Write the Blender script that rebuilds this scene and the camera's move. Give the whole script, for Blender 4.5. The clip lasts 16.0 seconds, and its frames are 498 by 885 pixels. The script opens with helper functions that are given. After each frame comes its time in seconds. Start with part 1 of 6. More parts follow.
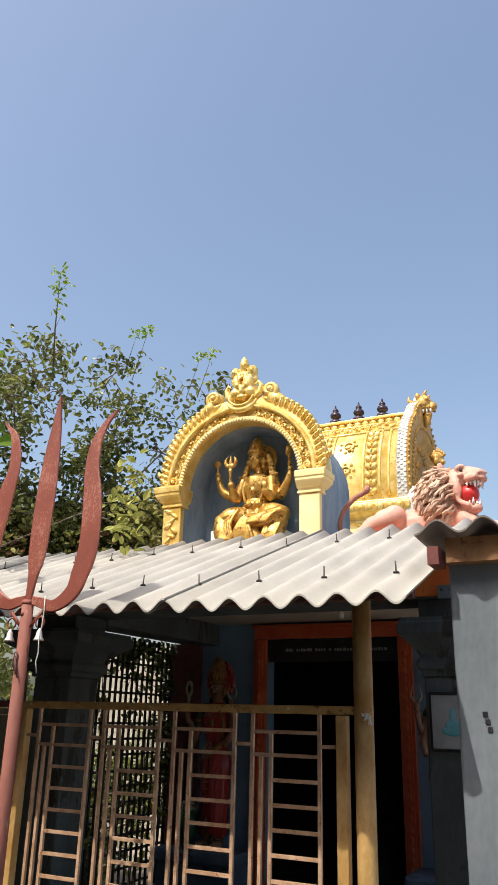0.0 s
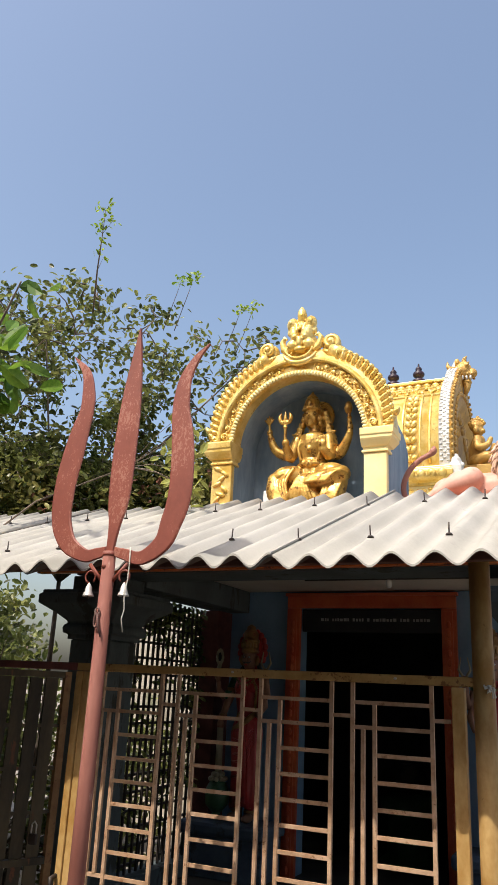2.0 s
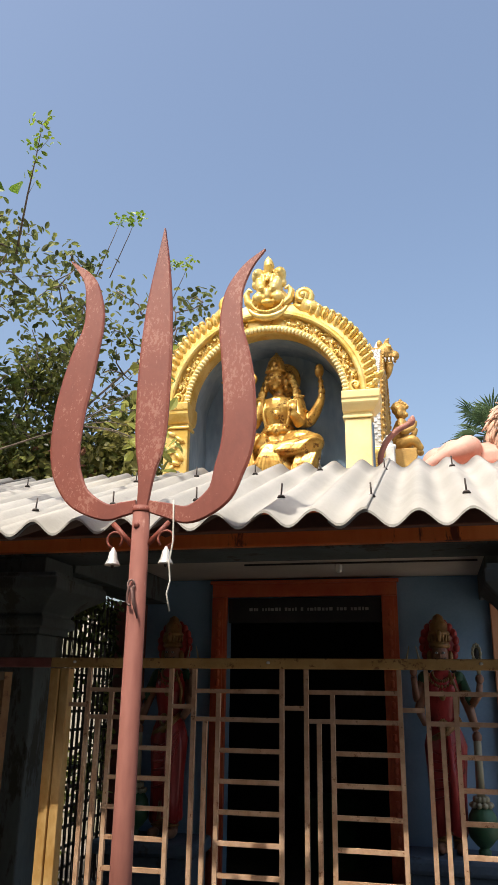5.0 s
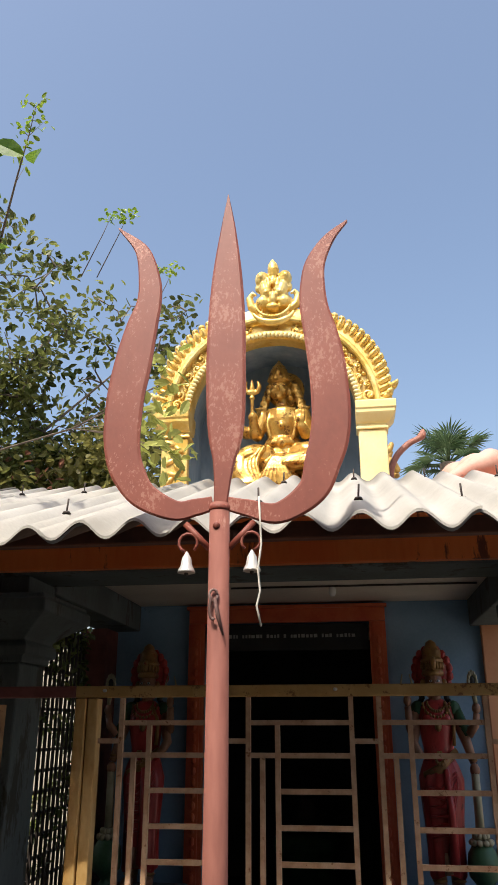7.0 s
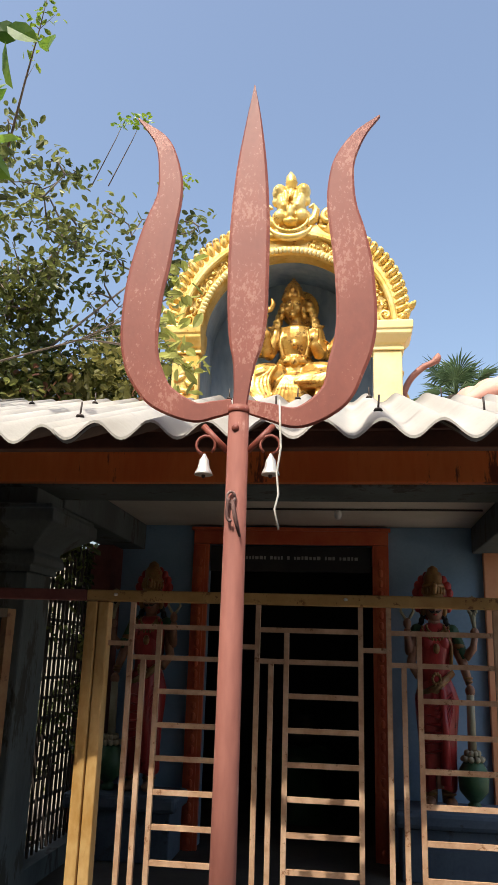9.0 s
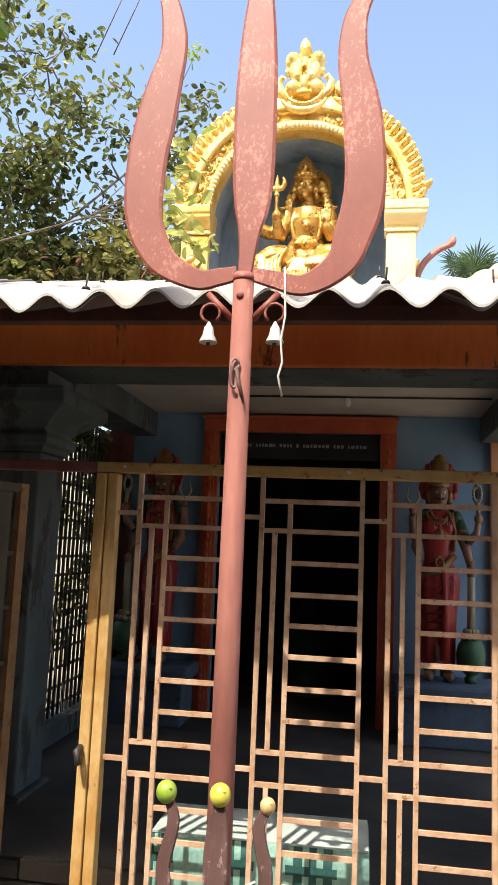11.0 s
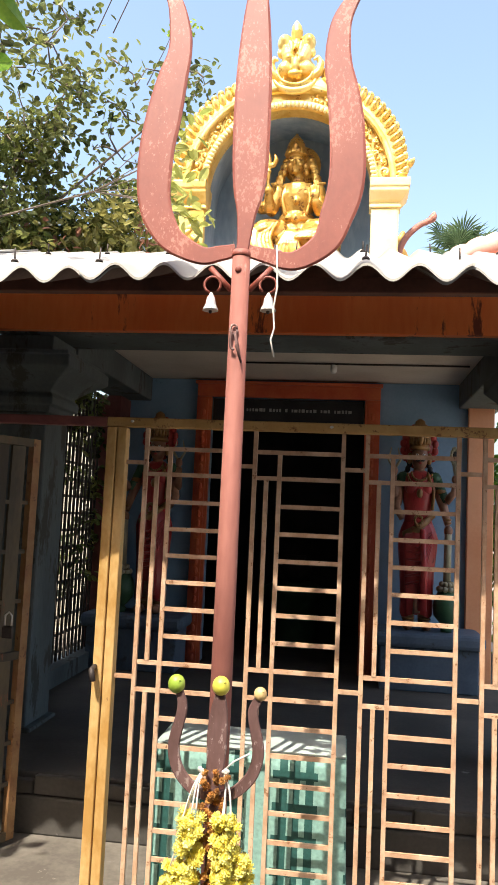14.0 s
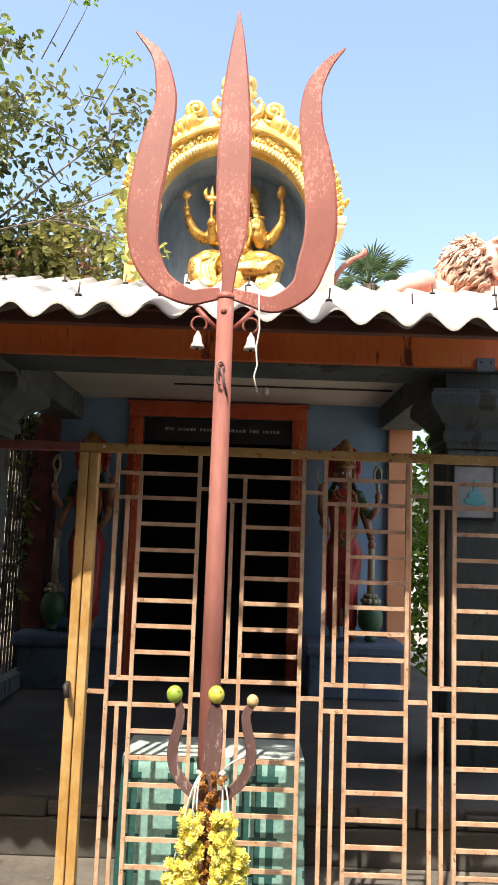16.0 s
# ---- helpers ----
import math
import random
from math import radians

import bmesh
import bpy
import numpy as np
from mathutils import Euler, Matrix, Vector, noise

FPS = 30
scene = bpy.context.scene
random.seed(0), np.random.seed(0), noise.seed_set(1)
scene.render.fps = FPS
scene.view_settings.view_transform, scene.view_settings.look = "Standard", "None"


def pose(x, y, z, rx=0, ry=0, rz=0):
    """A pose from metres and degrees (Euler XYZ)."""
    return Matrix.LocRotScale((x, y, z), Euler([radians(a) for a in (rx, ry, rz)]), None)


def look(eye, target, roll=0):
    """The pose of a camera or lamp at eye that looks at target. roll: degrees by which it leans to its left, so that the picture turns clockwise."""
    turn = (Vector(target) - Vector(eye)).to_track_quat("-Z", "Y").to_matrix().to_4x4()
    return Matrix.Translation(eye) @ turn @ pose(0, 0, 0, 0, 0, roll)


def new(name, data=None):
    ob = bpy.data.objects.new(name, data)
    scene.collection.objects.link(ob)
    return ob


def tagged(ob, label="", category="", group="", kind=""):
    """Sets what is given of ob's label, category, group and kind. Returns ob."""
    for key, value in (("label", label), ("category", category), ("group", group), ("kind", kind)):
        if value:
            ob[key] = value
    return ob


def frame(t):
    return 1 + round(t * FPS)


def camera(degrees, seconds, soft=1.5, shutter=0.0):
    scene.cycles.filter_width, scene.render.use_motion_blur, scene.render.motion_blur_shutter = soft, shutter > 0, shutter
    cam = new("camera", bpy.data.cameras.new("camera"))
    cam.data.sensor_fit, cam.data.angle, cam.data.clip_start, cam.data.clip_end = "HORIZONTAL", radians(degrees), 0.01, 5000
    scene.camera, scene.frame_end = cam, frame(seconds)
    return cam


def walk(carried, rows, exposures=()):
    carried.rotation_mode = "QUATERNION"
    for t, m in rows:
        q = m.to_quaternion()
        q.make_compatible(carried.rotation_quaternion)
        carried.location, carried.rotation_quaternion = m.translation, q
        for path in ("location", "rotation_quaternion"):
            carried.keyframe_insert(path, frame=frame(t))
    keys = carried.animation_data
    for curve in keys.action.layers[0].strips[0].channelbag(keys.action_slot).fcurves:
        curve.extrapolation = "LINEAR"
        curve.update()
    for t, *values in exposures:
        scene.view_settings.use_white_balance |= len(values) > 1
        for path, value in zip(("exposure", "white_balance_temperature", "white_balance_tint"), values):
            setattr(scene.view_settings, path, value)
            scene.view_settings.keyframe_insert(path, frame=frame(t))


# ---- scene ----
cam = camera(36.0, 16.0, soft=1.1)
PATH = [
    (0, (-0.009, 0.004, 1.786), (-0.759, 1.483, 2.377), 1.4),
    (0.5, (-0.157, -0.002, 1.789), (-0.857, 1.504, 2.372), 0.8),
    (0.7, (-0.221, -0.011, 1.786), (-0.919, 1.487, 2.364), 0.6),
    (1, (-0.320, -0.019, 1.773), (-1.050, 1.474, 2.354), 0.3),
    (1.2, (-0.384, -0.007, 1.764), (-1.100, 1.487, 2.327), 0.9),
    (1.5, (-0.473, 0.042, 1.756), (-1.189, 1.554, 2.303), 1.8),
    (1.7, (-0.528, 0.083, 1.756), (-1.243, 1.585, 2.298), 2.2),
    (2, (-0.618, 0.128, 1.756), (-1.344, 1.638, 2.292), 2.8),
    (2.2, (-0.693, 0.137, 1.753), (-1.380, 1.652, 2.297), 2.0),
    (2.5, (-0.807, 0.140, 1.747), (-1.424, 1.697, 2.288), 0.9),
    (3, (-0.950, 0.167, 1.745), (-1.475, 1.767, 2.258), 0.6),
    (3.5, (-1.083, 0.296, 1.734), (-1.602, 1.895, 2.257), -0.0),
    (4, (-1.224, 0.388, 1.735), (-1.690, 1.994, 2.286), 2.5),
    (4.2, (-1.305, 0.415, 1.735), (-1.733, 2.019, 2.288), 1.9),
    (4.5, (-1.429, 0.448, 1.734), (-1.821, 2.070, 2.293), 0.9),
    (4.7, (-1.494, 0.467, 1.729), (-1.870, 2.084, 2.280), 0.9),
    (5, (-1.574, 0.512, 1.718), (-1.957, 2.140, 2.264), 0.8),
    (5.2, (-1.627, 0.564, 1.715), (-2.010, 2.188, 2.276), 0.8),
    (7.3, (-2.111, 0.756, 1.707), (-2.312, 2.388, 2.336), 0.2),
    (7.5, (-2.125, 0.753, 1.706), (-2.326, 2.381, 2.344), 0.5),
    (7.7, (-2.121, 0.759, 1.702), (-2.322, 2.384, 2.321), 0.3),
    (8, (-2.114, 0.779, 1.693), (-2.292, 2.429, 2.280), 0.1),
    (8.5, (-2.116, 0.803, 1.673), (-2.328, 2.468, 2.202), 0.8),
    (9, (-2.119, 0.816, 1.654), (-2.348, 2.498, 2.118), 1.8),
    (9.2, (-2.118, 0.824, 1.644), (-2.363, 2.504, 2.068), 1.9),
    (9.5, (-2.112, 0.831, 1.629), (-2.347, 2.536, 1.995), 2.0),
    (11.8, (-2.090, 0.779, 1.545), (-2.354, 2.507, 1.747), 2.6),
    (12, (-2.089, 0.766, 1.532), (-2.317, 2.502, 1.721), 3.0),
    (12.5, (-2.094, 0.738, 1.505), (-2.335, 2.476, 1.645), 3.2),
    (13, (-2.090, 0.709, 1.492), (-2.357, 2.446, 1.608), 3.5),
    (13.5, (-2.078, 0.632, 1.486), (-2.308, 2.372, 1.620), 3.1),
    (14, (-2.070, 0.513, 1.496), (-2.298, 2.250, 1.661), 2.6),
    (14.5, (-2.088, 0.458, 1.497), (-2.304, 2.199, 1.649), 2.9),
    (15, (-2.154, 0.423, 1.500), (-2.267, 2.174, 1.646), 2.3),
    (15.5, (-2.248, 0.348, 1.507), (-2.285, 2.097, 1.705), 2.1),
    (16, (-2.295, 0.302, 1.508), (-2.301, 2.050, 1.714), 2.0),
]
EXPOSURES = [(t, e + 0.6) for t, e in ((0.0, 0.0), (5.0, 0.0), (7.3, 0.05), (9.0, 0.15), (9.7, 0.35), (11.8, 0.85), (12.5, 0.9), (14.0, 0.9), (15.0, 0.85), (16.0, 0.85))]
walk(cam, [(t, look(eye, target, roll)) for t, eye, target, roll in PATH], EXPOSURES)

# ---- light: clear sky, high sun behind the viewer's left shoulder ----
SUN_FROM = Vector((-0.355, -1.0, 1.62)).normalized()
world = bpy.data.worlds.new("sky")
scene.world = world
world.use_nodes = True
sky = world.node_tree.nodes.new("ShaderNodeTexSky")
sky.sky_type = "NISHITA"
sky.sun_disc = False
sky.sun_elevation = math.asin(SUN_FROM.z)
sky.sun_rotation = math.atan2(SUN_FROM.x, SUN_FROM.y)
sky.air_density, sky.dust_density, sky.ozone_density = 1.15, 5.0, 0.7
bg = world.node_tree.nodes["Background"]
bg.inputs["Strength"].default_value = 0.15
world.node_tree.links.new(sky.outputs["Color"], bg.inputs["Color"])
sun = new("sun", bpy.data.lights.new("sun", "SUN"))
sun.data.energy, sun.data.angle, sun.data.color = 2.7, radians(0.5), (1.0, 0.95, 0.86)
sun.matrix_world = look(tuple(SUN_FROM * 20), (0, 0, 0))

# ---- helpers: everything below is laid out in plan units, 0.88 m each, with the yard at z = -0.2 ----
K, YARD = 0.88, -0.2
rng = random.Random(11)
BASE = {}


def W(v):
    return Vector((v[0] * K, v[1] * K, (v[2] - YARD) * K))


def thing(name, base, label, category, group="", kind=""):
    """An Empty at the base of a thing that is made of parts."""
    ob = new(name)
    ob.empty_display_size = 0.1
    BASE[ob] = W(base)
    ob.location = BASE[ob]
    return tagged(ob, label, category, group, kind)


def part(name, bm, materials, parent=None, label="", smooth=False, category="", group="", kind="", bevel=0.0):
    """Link a bmesh, given in plan units, as one mesh object with its origin at its foot."""
    for v in bm.verts:
        v.co = W(v.co)
    xs, ys, zs = zip(*[v.co for v in bm.verts])
    foot = Vector(((min(xs) + max(xs)) / 2, (min(ys) + max(ys)) / 2, min(zs)))
    for v in bm.verts:
        v.co -= foot
    if smooth:
        for f in bm.faces:
            f.smooth = True
    me = bpy.data.meshes.new(name)
    bm.to_mesh(me)
    bm.free()
    for m in materials if isinstance(materials, (list, tuple)) else [materials]:
        me.materials.append(m)
    ob = new(name, me)
    BASE[ob] = foot
    if parent:
        ob.parent = parent
        ob.location = foot - BASE[parent]
    else:
        ob.location = foot
    if bevel:
        mod = ob.modifiers.new("bevel", "BEVEL")
        mod.width, mod.segments, mod.limit_method = bevel, 2, "ANGLE"
    return tagged(ob, label, category, group, kind)


def again(ob, at, parent=None):
    """Another object on the mesh of ob, with its foot at the plan point 'at'."""
    o = ob.copy()
    scene.collection.objects.link(o)
    foot = W(at)
    BASE[o] = foot
    o.parent = parent
    o.location = foot - BASE[parent] if parent else foot
    return o


def B():
    return bmesh.new()


def box(bm, x0, x1, y0, y1, z0, z1, mi=0):
    v = [bm.verts.new((x, y, z)) for x in (x0, x1) for y in (y0, y1) for z in (z0, z1)]
    for q in ((0, 1, 3, 2), (4, 6, 7, 5), (0, 4, 5, 1), (2, 3, 7, 6), (0, 2, 6, 4), (1, 5, 7, 3)):
        bm.faces.new([v[i] for i in q]).material_index = mi
    return bm


def sweep(bm, pts, radii, seg=8, mi=0, flat=1.0, caps=True):
    """A round, tapered tube along points."""
    pts = [Vector(p) for p in pts]
    rings, up = [], None
    for i, p in enumerate(pts):
        d = (pts[min(i + 1, len(pts) - 1)] - pts[max(i - 1, 0)]).normalized()
        if up is None:
            up = Vector((0, 1, 0)) if abs(d.y) < 0.9 else Vector((1, 0, 0))
        s = d.cross(up).normalized()
        up = s.cross(d).normalized()
        r = radii[i] if isinstance(radii, (list, tuple)) else radii
        rings.append([bm.verts.new(p + s * math.cos(a) * r + up * math.sin(a) * r * flat) for a in (2 * math.pi * k / seg for k in range(seg))])
    for a, b in zip(rings, rings[1:]):
        for k in range(seg):
            f = bm.faces.new((a[k], a[(k + 1) % seg], b[(k + 1) % seg], b[k]))
            f.material_index, f.smooth = mi, True
    if caps:
        bm.faces.new(rings[0][::-1]).material_index = mi
        bm.faces.new(rings[-1]).material_index = mi
    return bm


def ball(bm, c, r, mi=0, seg=10, turn=(0, 0, 0)):
    r = (r, r, r) if isinstance(r, (int, float)) else r
    m = pose(*c, *turn) @ Matrix.Diagonal((*r, 1))
    for v in bmesh.ops.create_uvsphere(bm, u_segments=seg, v_segments=max(5, seg * 2 // 3), radius=1, matrix=m)["verts"]:
        for f in v.link_faces:
            f.material_index, f.smooth = mi, True
    return bm


def lathe(bm, c, prof, seg=16, mi=0):
    """Turned body round the vertical through c; prof: (radius, height) from below."""
    rings = [[bm.verts.new((c[0] + r * math.cos(a), c[1] + r * math.sin(a), c[2] + z)) for a in (2 * math.pi * k / seg for k in range(seg))] for r, z in prof]
    for a, b in zip(rings, rings[1:]):
        for k in range(seg):
            f = bm.faces.new((a[k], a[(k + 1) % seg], b[(k + 1) % seg], b[k]))
            f.material_index, f.smooth = mi, True
    bm.faces.new(rings[0][::-1]).material_index = mi
    bm.faces.new(rings[-1]).material_index = mi
    return bm


def stepped(bm, x0, x1, y0, y1, prof, mi=0):
    """Rectangular moulding in one piece; prof: (overhang, height) from below."""
    rings = [[bm.verts.new(p) for p in ((x0 - e, y0 - e, z), (x1 + e, y0 - e, z), (x1 + e, y1 + e, z), (x0 - e, y1 + e, z))] for e, z in prof]
    for a, b in zip(rings, rings[1:]):
        for k in range(4):
            bm.faces.new((a[k], a[(k + 1) % 4], b[(k + 1) % 4], b[k])).material_index = mi
    bm.faces.new(rings[0][::-1]).material_index = mi
    bm.faces.new(rings[-1]).material_index = mi
    return bm


def spline(ctrl, n=8):
    """Catmull-Rom through control tuples."""
    c = [np.array(p, float) for p in ctrl]
    c = [2 * c[0] - c[1]] + c + [2 * c[-1] - c[-2]]
    out = []
    for i in range(1, len(c) - 2):
        for k in range(n):
            t = k / n
            out.append(0.5 * (2 * c[i] + (c[i + 1] - c[i - 1]) * t + (2 * c[i - 1] - 5 * c[i] + 4 * c[i + 1] - c[i + 2]) * t ** 2 + (3 * c[i] - c[i - 1] - 3 * c[i + 1] + c[i + 2]) * t ** 3))
    out.append(c[-2])
    return out


def blade(bm, ctrl, y, thick, n=8, mi=0):
    """A flat forged plate: control rows of (x, z, width) along its middle, with a slight ridge."""
    rows = spline(ctrl, n)
    rings = []
    for i, (x, z, w) in enumerate(rows):
        d = Vector((*(rows[min(i + 1, len(rows) - 1)] - rows[max(i - 1, 0)])[:2], 0)).normalized()
        s, h = Vector((d.y, -d.x)), max(w, 0.002) / 2
        t = thick / 2
        ring = [(-h, -t * 0.5), (-h * 0.85, -t), (h * 0.85, -t), (h, -t * 0.5), (h, t * 0.5), (h * 0.85, t), (-h * 0.85, t), (-h, t * 0.5)]
        rings.append([bm.verts.new((x + s.x * a, y + b, z + s.y * a)) for a, b in ring])
    for a, b in zip(rings, rings[1:]):
        for k in range(8):
            bm.faces.new((a[k], a[(k + 1) % 8], b[(k + 1) % 8], b[k])).material_index = mi
    bm.faces.new(rings[0][::-1])
    bm.faces.new(rings[-1])
    return bm


def ring_band(bm, cx, cz, prof, a0=0.0, a1=180.0, n=48, mi=0):
    """Arch moulding: prof is a closed loop of (radius, y), swept round (cx, cz) in the xz plane."""
    rings = []
    for i in range(n + 1):
        a = radians(a0 + (a1 - a0) * i / n)
        rings.append([bm.verts.new((cx + r * math.cos(a), y, cz + r * math.sin(a))) for r, y in prof])
    m = len(prof)
    for a, b in zip(rings, rings[1:]):
        for k in range(m):
            bm.faces.new((a[k], b[k], b[(k + 1) % m], a[(k + 1) % m])).material_index = mi
    bm.faces.new(rings[0])
    bm.faces.new(rings[-1][::-1])
    return bm


# ---- materials ----
def mat(name, c1, c2, rough=0.6, metal=0.0, scale=5.0, fine=70.0, bump=0.25, spot=None, spot_at=0.62, spot_scale=14.0, vary=0.0, islands=False, streak=1.0, patchy=0.0):
    m = bpy.data.materials.new(name)
    m.use_nodes = True
    nt = m.node_tree
    N, L = nt.nodes, nt.links
    p = N["Principled BSDF"]
    tc = N.new("ShaderNodeTexCoord")
    mp = N.new("ShaderNodeMapping")
    mp.inputs["Scale"].default_value = (1, 1, 1 / streak)
    L.new(tc.outputs["Object"], mp.inputs["Vector"])
    oi = N.new("ShaderNodeObjectInfo")
    L.new(oi.outputs["Random"], mp.inputs["Location"])
    big = N.new("ShaderNodeTexNoise")
    big.inputs["Scale"].default_value, big.inputs["Detail"].default_value = scale, 6
    small = N.new("ShaderNodeTexNoise")
    small.inputs["Scale"].default_value, small.inputs["Detail"].default_value = fine, 4
    for n in (big, small):
        L.new(mp.outputs["Vector"], n.inputs["Vector"])
    ramp = N.new("ShaderNodeValToRGB")
    ramp.color_ramp.elements[0].position, ramp.color_ramp.elements[1].position = 0.35, 0.68
    ramp.color_ramp.elements[0].color, ramp.color_ramp.elements[1].color = (*c1, 1), (*c2, 1)
    add = N.new("ShaderNodeMath")
    add.operation = "MULTIPLY_ADD"
    L.new(small.outputs["Fac"], add.inputs[0])
    add.inputs[1].default_value = 0.3
    sub = N.new("ShaderNodeMath")
    sub.operation = "SUBTRACT"
    L.new(big.outputs["Fac"], sub.inputs[0])
    sub.inputs[1].default_value = 0.15
    L.new(sub.outputs[0], add.inputs[2])
    L.new(add.outputs[0], ramp.inputs["Fac"])
    col = ramp.outputs["Color"]
    if spot:
        sn = N.new("ShaderNodeTexNoise")
        sn.inputs["Scale"].default_value, sn.inputs["Detail"].default_value, sn.inputs["Roughness"].default_value = spot_scale, 8, 0.7
        L.new(mp.outputs["Vector"], sn.inputs["Vector"])
        sr = N.new("ShaderNodeValToRGB")
        sr.color_ramp.elements[0].position, sr.color_ramp.elements[1].position = spot_at, spot_at + 0.05
        spread = N.new("ShaderNodeMath")
        spread.operation = "MULTIPLY_ADD"
        L.new(sub.outputs[0], spread.inputs[0])
        spread.inputs[1].default_value = patchy
        L.new(sn.outputs["Fac"], spread.inputs[2])
        L.new(spread.outputs[0], sr.inputs["Fac"])
        mx = N.new("ShaderNodeMix")
        mx.data_type = "RGBA"
        L.new(sr.outputs["Color"], mx.inputs["Factor"])
        L.new(col, mx.inputs["A"])
        mx.inputs["B"].default_value = (*spot, 1)
        col = mx.outputs["Result"]
    if vary:
        src = oi.outputs["Random"]
        if islands:
            src = N.new("ShaderNodeNewGeometry").outputs["Random Per Island"]
        hs = N.new("ShaderNodeHueSaturation")
        mr = N.new("ShaderNodeMapRange")
        mr.inputs["To Min"].default_value, mr.inputs["To Max"].default_value = 1 - vary, 1 + vary
        L.new(src, mr.inputs["Value"])
        L.new(mr.outputs["Result"], hs.inputs["Value"])
        L.new(col, hs.inputs["Color"])
        col = hs.outputs["Color"]
    L.new(col, p.inputs["Base Color"])
    p.inputs["Roughness"].default_value, p.inputs["Metallic"].default_value = rough, metal
    if bump:
        bp = N.new("ShaderNodeBump")
        bp.inputs["Strength"].default_value, bp.inputs["Distance"].default_value = bump, 0.004
        L.new(add.outputs[0], bp.inputs["Height"])
        L.new(bp.outputs["Normal"], p.inputs["Normal"])
    return m


def leaf_mat(name, c1, c2, vary=0.35):
    """Leaf: some light passes through; colour differs leaf by leaf."""
    m = mat(name, c1, c2, rough=0.36, scale=3, bump=0, vary=vary, islands=True)
    N, L = m.node_tree.nodes, m.node_tree.links
    p = N["Principled BSDF"]
    src = p.inputs["Base Color"].links[0].from_socket
    tr = N.new("ShaderNodeBsdfTranslucent")
    L.new(src, tr.inputs["Color"])
    ms = N.new("ShaderNodeMixShader")
    ms.inputs[0].default_value = 0.5
    L.new(p.outputs[0], ms.inputs[1])
    L.new(tr.outputs[0], ms.inputs[2])
    L.new(ms.outputs[0], N["Material Output"].inputs["Surface"])
    return m


TRIDENT = mat("red_oxide_paint", (0.21, 0.05, 0.031), (0.285, 0.074, 0.045), 0.55, 0, 6, 70, 0.35, spot=(0.38, 0.15, 0.105), spot_at=0.875, spot_scale=120, streak=1.6, patchy=0.8)
POLE = mat("red_oxide_pole_paint", (0.215, 0.072, 0.052), (0.33, 0.125, 0.092), 0.78, 0, 9, 60, 0.5, spot=(0.44, 0.24, 0.19), spot_at=0.62, spot_scale=20, streak=5)
RUSTED = mat("rusted_forged_iron", (0.12, 0.06, 0.05), (0.20, 0.11, 0.095), 0.75, 0.2, 12, 90, 0.6, spot=(0.36, 0.26, 0.23), spot_at=0.74, spot_scale=70, streak=2.5, patchy=0.5)
GOLD = mat("gold_enamel_paint", (0.68, 0.43, 0.08), (0.90, 0.70, 0.27), 0.34, 0.35, 9, 45, 0.8, spot=(0.40, 0.20, 0.035), spot_at=0.6, spot_scale=26)
IDOL = mat("burnished_gold_paint", (0.46, 0.24, 0.045), (0.74, 0.47, 0.12), 0.32, 0.55, 14, 60, 0.9, spot=(0.2, 0.09, 0.02), spot_at=0.55, spot_scale=24)
# darker patchy gold: shade of the gable's sunless end put into its colour
GOLD_SHADED = mat("shade_toned_gold_paint", (0.42, 0.24, 0.06), (0.60, 0.36, 0.09), 0.5, 0.2, 9, 60, 0.4, spot=(0.22, 0.13, 0.05), spot_at=0.6)
YELLOW = mat("yellow_wall_paint", (0.86, 0.70, 0.30), (0.9, 0.78, 0.42), 0.6, 0, 4, 50, 0.2)
NICHE = mat("blue_grey_niche_paint", (0.13, 0.19, 0.25), (0.30, 0.38, 0.45), 0.8, 0, 5, 30, 0.5, spot=(0.42, 0.46, 0.48), spot_at=0.62, spot_scale=7, streak=3)
SHEET = mat("fibre_cement", (0.37, 0.35, 0.31), (0.48, 0.455, 0.41), 0.85, 0, 2.2, 90, 0.25, spot=(0.36, 0.34, 0.31), spot_at=0.64, spot_scale=7, vary=0.05)
SHEET_DARK = mat("dark_fibre_cement", (0.16, 0.13, 0.11), (0.24, 0.2, 0.17), 0.9, 0, 3, 60, 0.3)
# sheet underside: porch shade put into the colour to cut bounced light
UNDERSIDE = mat("shade_dark_sheet_underside", (0.09, 0.06, 0.05), (0.15, 0.11, 0.09), 0.9, 0, 3, 60, 0.3)
BEAM = mat("rust_orange_beam_paint", (0.74, 0.15, 0.035), (0.86, 0.26, 0.07), 0.45, 0, 2.0, 40, 0.2, spot=(0.16, 0.04, 0.02), spot_at=0.575, spot_scale=8, streak=5)
GATE = mat("cream_gate_paint", (0.46, 0.27, 0.155), (0.64, 0.43, 0.28), 0.5, 0, 16, 90, 0.5, spot=(0.27, 0.12, 0.05), spot_at=0.6, spot_scale=34)
RAIL = mat("rust_brown_rail_paint", (0.25, 0.115, 0.045), (0.36, 0.2, 0.08), 0.6, 0.1, 9, 70, 0.4, spot=(0.17, 0.07, 0.03), spot_at=0.58, spot_scale=22)
OCHRE_RAIL = mat("speckled_ochre_rail_paint", (0.40, 0.23, 0.07), (0.52, 0.33, 0.12), 0.6, 0.05, 9, 70, 0.4, spot=(0.2, 0.09, 0.03), spot_at=0.56, spot_scale=26)
MAROON = mat("maroon_rail_paint", (0.14, 0.04, 0.035), (0.22, 0.075, 0.06), 0.55, 0.05, 9, 70, 0.3)
DARK_STEEL = mat("dark_brown_steel_paint", (0.07, 0.03, 0.02), (0.14, 0.055, 0.035), 0.6, 0.05, 6, 60, 0.3)
